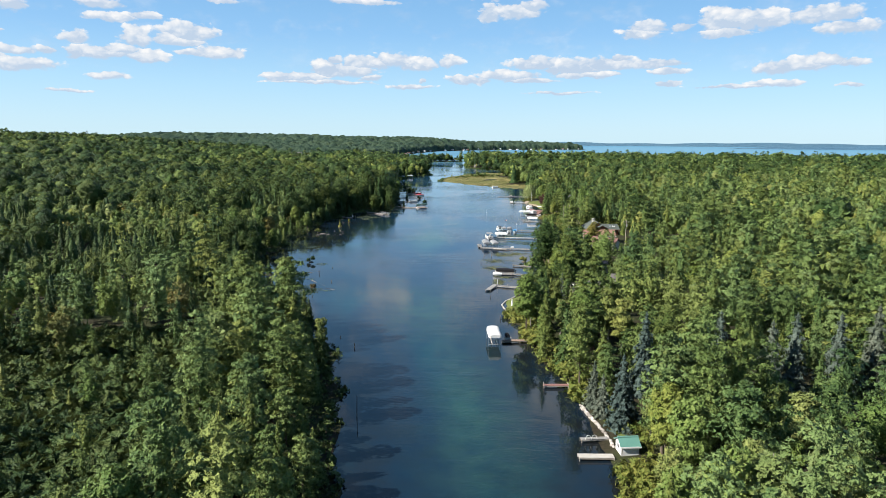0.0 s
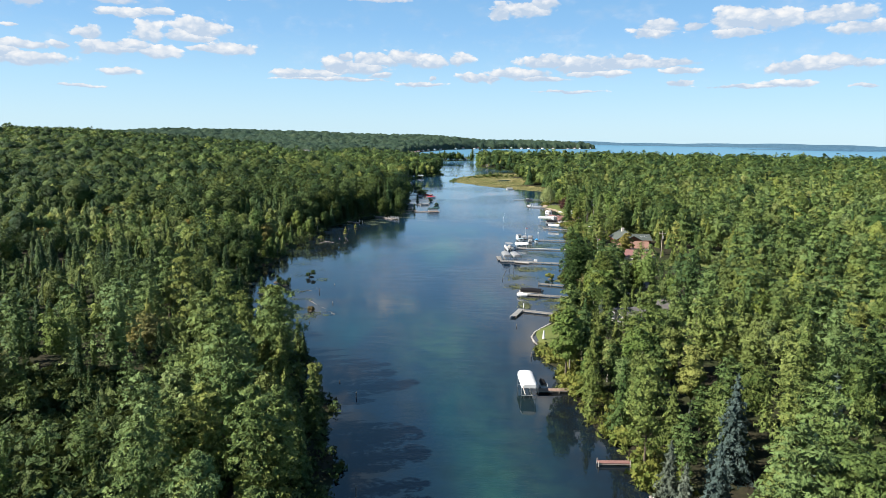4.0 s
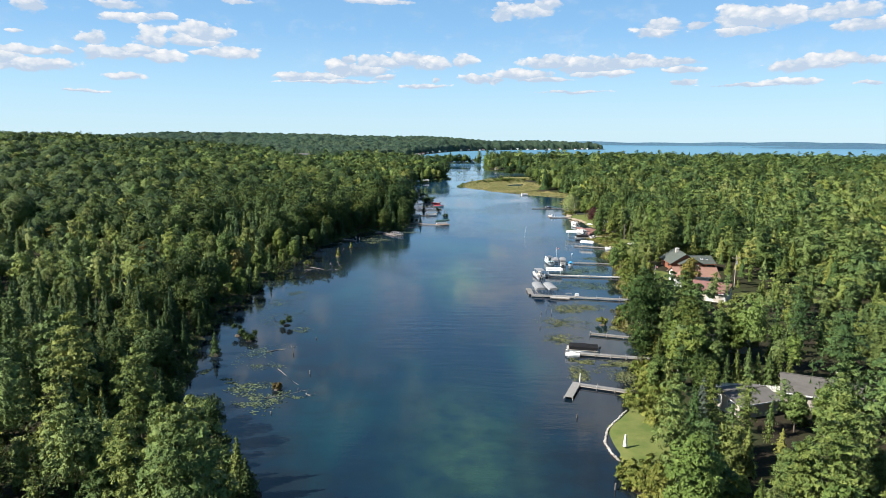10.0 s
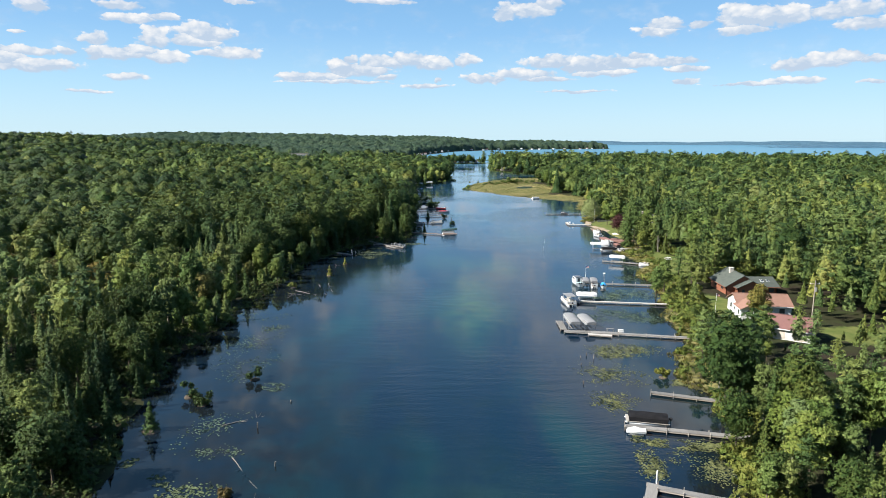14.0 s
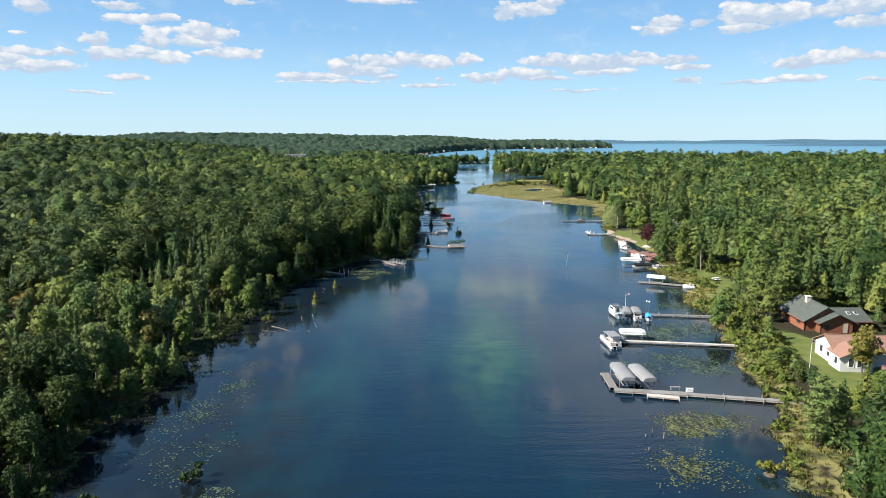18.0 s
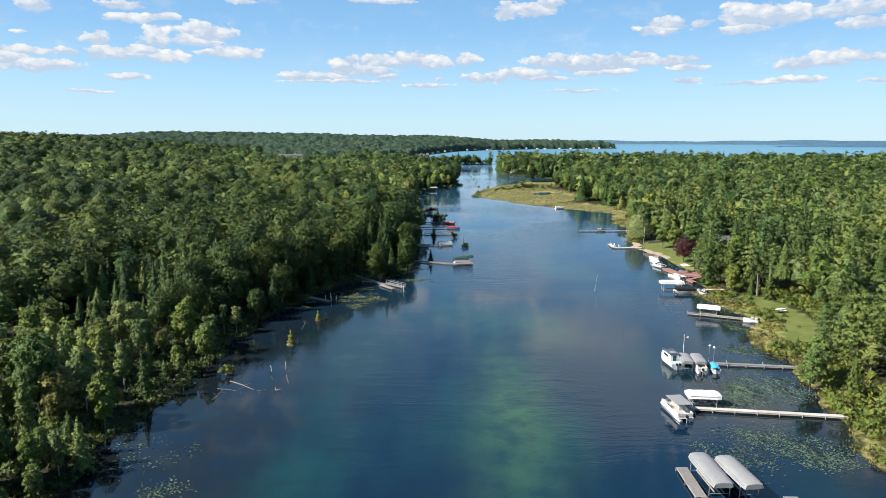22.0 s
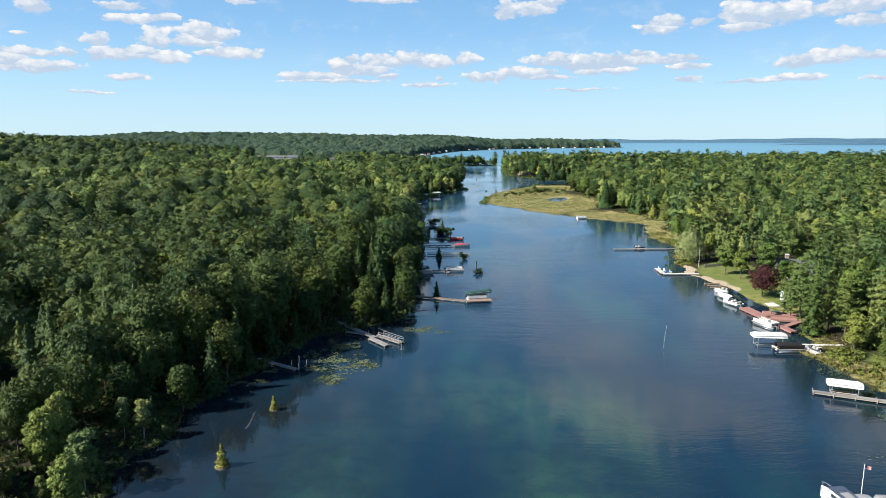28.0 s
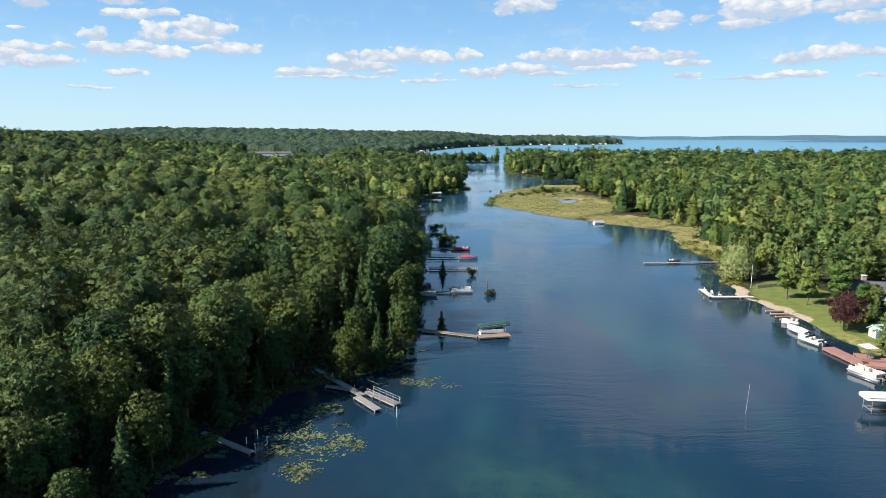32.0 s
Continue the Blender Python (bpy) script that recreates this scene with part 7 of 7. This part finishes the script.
utility_pole(68.6, 241.5, 9.0)
picnic = thing("picnic_table", Matrix.Translation((59.6, 312.0, 0.85)) @ Matrix.Rotation(0.3, 4, "Z"), "white-topped picnic table on the lawn", "picnic table")
part("tabletop", box(bm_new(), 1.9, 0.8, 0.06, 0, 0, 0.72, bevel=0.01), M["white"], picnic)
for s in (-1, 1):
    part("bench", box(bm_new(), 1.9, 0.28, 0.05, 0, s * 0.72, 0.43, bevel=0.01), M["white"], picnic)
    part("leg", box(bm_new(), 0.08, 1.5, 0.08, s * 0.7, 0, 0.38), M["post"], picnic)
    part("upright", box(bm_new(), 0.08, 0.5, 0.74, s * 0.7, 0, 0), M["post"], picnic)
for i, (px, py, ph) in enumerate(((61.0, 327.2, 6.0), (63.8, 327.4, 6.6), (71.0, 309.2, 7.4), (72.2, 308.0, 6.2), (72.9, 309.5, 5.4))):
    tr = thing("dead_trunk", Matrix.Translation((px, py, 0.6)), "pale bare trunk of a dead tree standing by the lawn", "dead tree", "dead trunks by the lawn")
    part("stem", rod(bm_new(), (0, 0, -0.4), (0.25 * (i % 3 - 1), 0.1, ph), 0.2, 0.12, 8), M["pale_bark"], tr)
    part("branch", rod(bm_new(), (0.05, 0, ph * 0.6), (0.6 - 0.4 * i % 2, 0.3, ph * 0.95), 0.07, 0.03, 5), M["pale_bark"], tr)

# ---- west side ----
dock((-53.4, 325.4), (-45.0, 320.1), 0.95, "grey_deck", "low grey dock from the cedar shore", height=0.3, tall_posts=False)
for px, py, ph in ((-46.7, 323.0, 0.9), (-45.7, 324.5, 1.2), (-44.0, 323.0, 1.0), (-44.8, 320.6, 1.3), (-28.0, 331.5, 1.6), (-12.0, 407.0, 2.6)):
    post(px, py, ph, "thin pale post standing in the water", "white" if px < -13 else "bark", r=0.05 if px < -13 else 0.18, name="mooring_post", category="mooring post")
dock((-44.6, 350.4), (-33.8, 338.0), 1.2, "grey_deck", "grey wooden ramp from the woods to a swimming dock")
platform((-34.6, 337.6), (-30.8, 333.0), 1.3)
lad = dock((-32.8, 339.2), (-28.2, 334.9), 1.5, "grey_deck", "grey swimming dock with a white railing", rails=0.85, tall_posts=False)
platform((-33.4, 339.6), (-31.9, 337.8), 1.0)
dock((-40.2, 341.8), (-36.4, 340.4), 0.7, "grey_deck", "small side finger of a dock", tall_posts=False)
small_craft(-41.0, 354.6, 3.6, 20, "red", "red kayak stored on the shore under the trees", "kayak", "kayak", 0.75)
dock((-34.6, 374.2), (-15.6, 367.6), 1.2, "brown_deck", "dark weathered dock from the west bank", tall_posts=False)
platform((-15.6, 367.3), (-9.2, 368.6), 2.4, "brown_deck", "broad wooden dock head with a boat lift")
boat_lift(-12.4, 370.6, 6.4, 2.3, 8, 2.0, "vinyl_green", "teal fabric-roofed boat lift with a raised end", pitch=0.09)
pontoon_boat(-12.6, 370.4, 5.4, 8, "pontoon boat stored under a teal lift roof", width=1.9)
dock((-31.0, 402.9), (-21.4, 402.8), 1.1, "brown_deck", "short brown dock between two boats", tall_posts=False)
runabout(-27.0, 400.6, 4.2, 178, "grey and white motorboat at a short dock", cover="vinyl_grey")
pontoon_boat(-18.6, 404.2, 5.6, 2, "white pontoon boat with folded sun top")
dock((-28.0, 430.0), (-13.8, 430.4), 1.2, "grey_deck", "grey dock with a low railing", rails=0.6, tall_posts=False)
dock((-31.4, 448.6), (-18.8, 447.8), 1.1, "brown_deck", "railed brown dock with a red boat", rails=0.9, tall_posts=False)
runabout(-16.2, 447.6, 5.6, 2, "boat under a bright red cover", cover="red")
dock((-32.4, 465.4), (-20.8, 463.6), 1.1, "brown_deck", "brown dock with a red and white boat", tall_posts=False)
runabout(-18.4, 463.0, 5.2, 175, "red and white open motorboat", hull="red")
house("boathouse", -37.6, 498.0, 4, 5.0, 6.0, 2.6, 3.8, "grey_siding", "grey_shingle", "grey boathouse with a shingle roof over the bank", "boathouse", overhang=0.3)
for x0, y0, ln, lab in ((-37.0, 536.0, 6.0, "white pontoon boat at the far west bank"), (-37.6, 554.0, 6.0, "teal-topped pontoon boat at the far west bank"), (-39.4, 575.0, 5.0, "white pontoon boat with a white top")):
    dock((x0 - 7.0, y0 + 1.6), (x0 + 2.8, y0 + 1.6), 1.1, "grey_deck", "grey dock on the far west bank", tall_posts=False)
    pontoon_boat(x0, y0 - 0.4, ln, 2, lab, top="vinyl_green" if y0 == 554.0 else "vinyl_white")
house("far_cottage", -52.0, 622.0, 6, 9.0, 7.0, 2.8, 4.4, "siding", "grey_shingle", "small white cottage at the far west bank", "house", windows=(("s", -2.0, 1.0, 1.2, 1.2), ("s", 2.0, 1.0, 1.2, 1.2)))
for x0, y0 in ((-41.0, 634.0), (-33.4, 649.0)):
    boat_lift(x0, y0, 6.0, 2.6, 10, 2.3, "vinyl_white", "white fabric-roofed boat lift at the far bend")

# far settlement: the spit, the lake shore under the hills and the long buildings inland
rr = random.Random(8)
for i in range(9):
    hx = -68 + 10.5 * i + rr.uniform(-2, 2)
    hy = 1052 + 0.3 * (hx + 70) + rr.uniform(0, 5)
    house("spit_cottage", hx, hy, rr.uniform(-20, 20), rr.uniform(5, 7), rr.uniform(4, 5), 2.6, 4.0, rr.choice(("siding", "siding", "tan_siding", "grey_siding")),
          rr.choice(("grey_shingle", "dark_shingle", "terracotta")), "small lakeside cottage on the tree-lined spit", "house", windows=(("s", -1.4, 1.0, 1.1, 1.1), ("s", 1.4, 1.0, 1.1, 1.1)))
SHORE_ROW = [Vector(p) for p in LAKE_WEST[4:11]]
for i in range(26):
    u = (i + rr.uniform(-0.4, 0.4)) / 26 * 5.8 + 0.1
    a, b = SHORE_ROW[int(u)], SHORE_ROW[int(u) + 1]
    side = Vector((a.y - b.y, b.x - a.x)).normalized() * rr.uniform(4, 10)
    at = a.lerp(b, u - int(u)) + side
    house("shore_cottage", at.x + rr.uniform(-6, 6), at.y + rr.uniform(-10, 10), rr.uniform(-60, 10), rr.uniform(4, 9), rr.uniform(4, 6), 2.6, 3.9,
          rr.choice(("siding", "siding", "siding", "tan_siding")), rr.choice(("grey_shingle", "siding", "red_metal")), "pale lakeside house under the wooded hills", "house")
for hx, hy, sx, lab in ((-268, 1104, 56, "long flat grey-roofed commercial building"), (-214, 1100, 26, "low white commercial building"), (-186, 1104, 18, "low white commercial building"), (-150, 1290, 30, "pale warehouse by the harbour"), (-132, 1345, 16, "pale warehouse by the harbour")):
    house("warehouse", hx, hy, 4, sx, 16, 5.0, 6.4, "siding", "grey_shingle", lab, "warehouse")

# ---- water plants, stumps, logs ----
lily_pads([(-39.8, 169.5, 4, 3.5, 1.4), (-34.8, 166.5, 3, 2, 0.7), (-37, 163, 4, 2.5, 1.2), (-44.6, 162.4, 3, 1.6, 0.8), (-43.5, 172.8, 1.6, 1.2, 0.4), (-49.4, 176, 1.5, 1.2, 0.4)],
          "lily", "yellow-green lily pads floating by the west bank", 1)
lily_pads([(-44, 188, 5, 5, 0.9), (-38, 202, 2.6, 1.6, 0.6), (-40, 180.6, 3, 2.4, 0.5), (-47, 212, 4, 7, 1.2), (-50, 224, 5, 5, 1.3), (-47, 232, 3.5, 4, 1.0), (-52, 240, 4, 5, 0.9)],
          "lily_dull", "sparse lily pads in the shaded shallows", 2, 300, 0.07, 0.15)
lily_pads([(-39.8, 326, 3.4, 3, 1.6), (-34.8, 324, 3, 2.2, 1.7), (-38.3, 316.8, 2.6, 1.6, 1.5), (-40.5, 321.5, 3, 1.6, 1.2), (-24.7, 345, 3, 2.4, 1.2), (-38.4, 334, 2.6, 1.8, 1.2), (-49.3, 319.9, 1.6, 1, 0.7),
           (-52.8, 314.6, 1.5, 1, 0.6), (-49.5, 315.3, 1.5, 0.9, 0.6), (-44, 329, 2, 2, 0.6)], "lily", "dense lily pads round the swimming dock", 3)
lily_pads([(18.4, 209.5, 4.5, 3.5, 1.3), (15.5, 198, 3.2, 3.5, 1.0), (15.8, 178.5, 1.6, 3, 1.0), (17.4, 184.6, 1.5, 1.6, 0.6), (23.6, 183.4, 3, 1.5, 1.0), (24.4, 177.5, 3, 3, 1.2), (20.5, 221.5, 3.5, 4, 1.6), (26, 223, 4, 2.5, 1.0), (29.5, 206.4, 1.8, 1.4, 1.3)],
          "lily", "lily pads between the east docks", 4, 800, 0.06, 0.14)
lily_pads([(33, 246, 5, 4, 1.2), (28, 250, 5, 4, 0.9), (38, 268, 5, 5, 1.6), (31, 266, 4, 5, 1.5), (27, 262, 3, 2, 0.8), (41, 286, 4, 5, 1.0), (46, 302, 2.5, 3, 0.8), (50, 322, 4, 7, 1.3), (22, 244, 4, 4, 0.8)],
          "lily_dull", "matted lily pads along the reedy east shore", 5, 1100, 0.05, 0.14)
lily_pads([(50, 323, 3, 6, 1.0), (60, 455, 4, 5, 1.2), (56, 437, 3, 4, 0.8)], "lily", "lily pads at the reed edge", 6)
for i, (px, py, ph, mat, bushy, lab) in enumerate((
        (-50.7, 185.6, 4.6, "spruce", False, "slim dark young cedar on a stump in the shallows"), (-34.6, 169.3, 1.3, "bronze", True, "orange-tinged bush on a stump in the water"),
        (-42.3, 205.0, 2.2, "fir", True, "small dark bush on a stump in the water"), (-50.3, 197.3, 2.4, "fir", True, "low dark bush on a stump"), (-47.1, 194.5, 2.1, "fir", True, "low dark bush on a stump"),
        (-52.5, 271.0, 1.9, "cedar", True, "small green bush on a stump in the water"), (-46.0, 287.2, 3.2, "tamarack", False, "yellow-green young tamarack on a stump in the water"),
        (-44.4, 304.0, 2.3, "tamarack", False, "yellow-green young tamarack on a stump in the water"), (26.3, 208.4, 1.9, "tamarack", True, "small yellow-green tree standing in the water"),
        (-22.8, 372.4, 4.2, "fir", False, "small dark cedar beside a dock"), (-11.3, 401.2, 2.0, "fir", True, "dark bush on a stump in the channel"), (-16.0, 423.4, 2.4, "fir", True, "dark bush on a stump in the channel"),
        (-23.9, 424.3, 4.4, "fir", False, "dark cedar clump on an islet"), (-25.3, 477.6, 5.5, "fir", True, "dark bushy islet between the docks"), (-21.5, 474.0, 3.4, "fir", True, "dark bushy islet between the docks"),
        (-28.7, 507.0, 4.4, "fir", True, "dark bushy islet near the west bank"), (-24.6, 488.0, 4.8, "fir", False, "dark cedar on an islet near the west bank"),
        (1.5, 683.0, 0.9, "shrub", True, "low bush on a rock in the channel"), (8.5, 683.0, 1.1, "shrub", True, "low bush on a rock in the channel"), (-2.5, 807.0, 1.0, "shrub", True, "low bush on an islet"),
        (21.0, 766.0, 1.2, "shrub", True, "low bush on an islet"), (30.5, 777.0, 1.2, "shrub", True, "low bush on an islet"))):
    islet_tree(px, py, ph, lab, mat, 0.35 + 0.18 * ph, bushy, 40 + i)
for i, (a, b) in enumerate((((-41.5, 187.4), (-36.6, 191.1)), ((-37.0, 178.3), (-31.6, 171.4)), ((-35.5, 165.6), (-29.4, 169.5)), ((-29.6, 167.9), (-28.6, 166.6)), ((-51.4, 260.1), (-50.7, 266.0)),
                            ((-52.1, 264.8), (-47.3, 263.4)), ((-51.2, 268.0), (-43.1, 262.2)), ((-46.7, 275.3), (-44.4, 269.0)), ((-44.6, 277.3), (-41.4, 267.4)), ((-42.9, 265.2), (-42.3, 263.9)),
                            ((-46.6, 297.6), (-46.9, 304.8)), ((-34.0, 345.5), (-31.0, 342.0)), ((-27.4, 359.0), (-22.0, 361.0)))):
    sunken_log(a, b, 0.08 if i % 3 else 0.11, 3, i)
for i, (px, py) in enumerate(((-33.0, 160.0), (-31.0, 176.5), (-36.5, 187.0), (-34.0, 196.0), (-12.3, 88.5), (-17.0, 120.0), (-20.5, 126.0), (12.0, 160.2), (12.8, 140.5), (14.2, 218.0), (15.4, 219.2), (16.4, 217.6), (13.6, 214.2), (12.2, 205.0))):
    post(px, py, 0.35 + 0.25 * (i % 3) if i != 4 else 3.2, "weathered stump rising from the water", "dead_wood", lean=(0.08 * (i % 3), 0.05), r=0.1 if i != 4 else 0.07, name="stump", category="stump")

for i, (px, py, ph) in enumerate(((14, 648, 2.6), (19, 652, 3.2), (24, 656, 2.8), (28, 661, 4.2), (33, 668, 5.2), (37, 673, 6.0), (41, 676, 5.0), (46, 680, 3.6), (52, 684, 3.0), (58, 688, 3.4), (64, 690, 2.6), (30, 672, 3.0), (22, 646, 1.6), (40, 652, 2.0), (12, 640, 1.4), (34, 655, 1.8), (50, 668, 2.6), (56, 676, 3.2))):
    islet_tree(px, py, ph, "green willow bush on the marsh point", "shrub", 0.6, True, 90 + i)
rng = np.random.default_rng(31)


def sample(n, x0, x1, y0, y1, low, high, chance=1.0):
    """Random places whose distance from the waterline lies between low and high."""
    x, y = rng.uniform(x0, x1, n), rng.uniform(y0, y1, n)
    d = shore_distance(x, y)
    ok = (d > low) & (d < high) & (rng.uniform(0, 1, n) < chance)
    return x[ok], y[ok]


x, y = sample(52000, 10, 80, 196, 480, -0.6, 6.5)
ok = (cover_of(x, y)[2] < 0.3) & ~((y > 343) & (y < 412)) & (rng.uniform(0, 1, len(x)) < 0.5 + 0.5 * np.sin(x * 0.5) * np.sin(y * 0.4))
x, y = x[ok], y[ok]
tufts("sedge", x, y, rng.uniform(0.25, 0.6, len(x)), "sedge", "low green sedge and rushes along the east shore", rng, 7, 0.45, thick=0.5)
x, y = sample(9000, 10, 80, 192, 480, 0.6, 10.0)
thicket = (y > 238) & (y < 288)
ok = ~((y > 339) & (y < 414)) & ((np.sin(x * 0.35 + 2 * np.sin(y * 0.11)) * np.sin(y * 0.23 + x * 0.1) > 0.1) | thicket)
shrubs(x[ok], y[ok], rng.uniform(0.5, 1.7, ok.sum()) * np.where(thicket[ok], 1.25, 0.9), "shrub", "dark green shrubs behind the sedge of the east shore", rng)
x, y = sample(44000, -8, 100, 440, 720, -0.5, 60)
ok = (cover_of(x, y)[1] > 0.4) & (inside_of(x, y, 45, 626, 7, 16, -0.35) < 0.5)
tufts("sedge", x[ok], y[ok], rng.uniform(0.12, 0.34, ok.sum()), "marsh_grass", "tawny sedge meadow on the marsh point", rng, 3, 1.3, thick=1.3)
x, y = sample(7000, 8, 50, 50, 200, -0.2, 6)
ok = ~((x > 13) & (x < 22) & (y > 146) & (y < 162)) & ~((y > 74) & (y < 93) & (x < 26))
shrubs(x[ok], y[ok], rng.uniform(0.6, 1.8, ok.sum()), "shrub", "green brush hanging over the east bank", rng)
# brush shares the fir colour, so shade is painted in here too
x, y = sample(7500, -110, -28, 36, 125, 8, 90)
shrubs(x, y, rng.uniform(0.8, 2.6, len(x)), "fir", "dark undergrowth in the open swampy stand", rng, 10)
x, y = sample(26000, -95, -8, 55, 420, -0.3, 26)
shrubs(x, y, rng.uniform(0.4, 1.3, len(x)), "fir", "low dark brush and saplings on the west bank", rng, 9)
x, y = sample(60000, -110, 110, 420, 1100, -0.3, 4.5)
ok = ((x < 0) | (y > 735)) & (rng.uniform(0, 1, len(x)) < 0.8)
shrubs(x[ok], y[ok], rng.uniform(0.7, 2.0, ok.sum()), "shrub", "green brush along the far banks", rng, 8)
x, y = sample(5000, 50, 95, 282, 338, 7, 45)
ok = cover_of(x, y)[0] < 0.3
shrubs(x[ok], y[ok], rng.uniform(0.5, 1.6, ok.sum()), "shrub", "scrub under the trees behind the lawn", rng, 10)
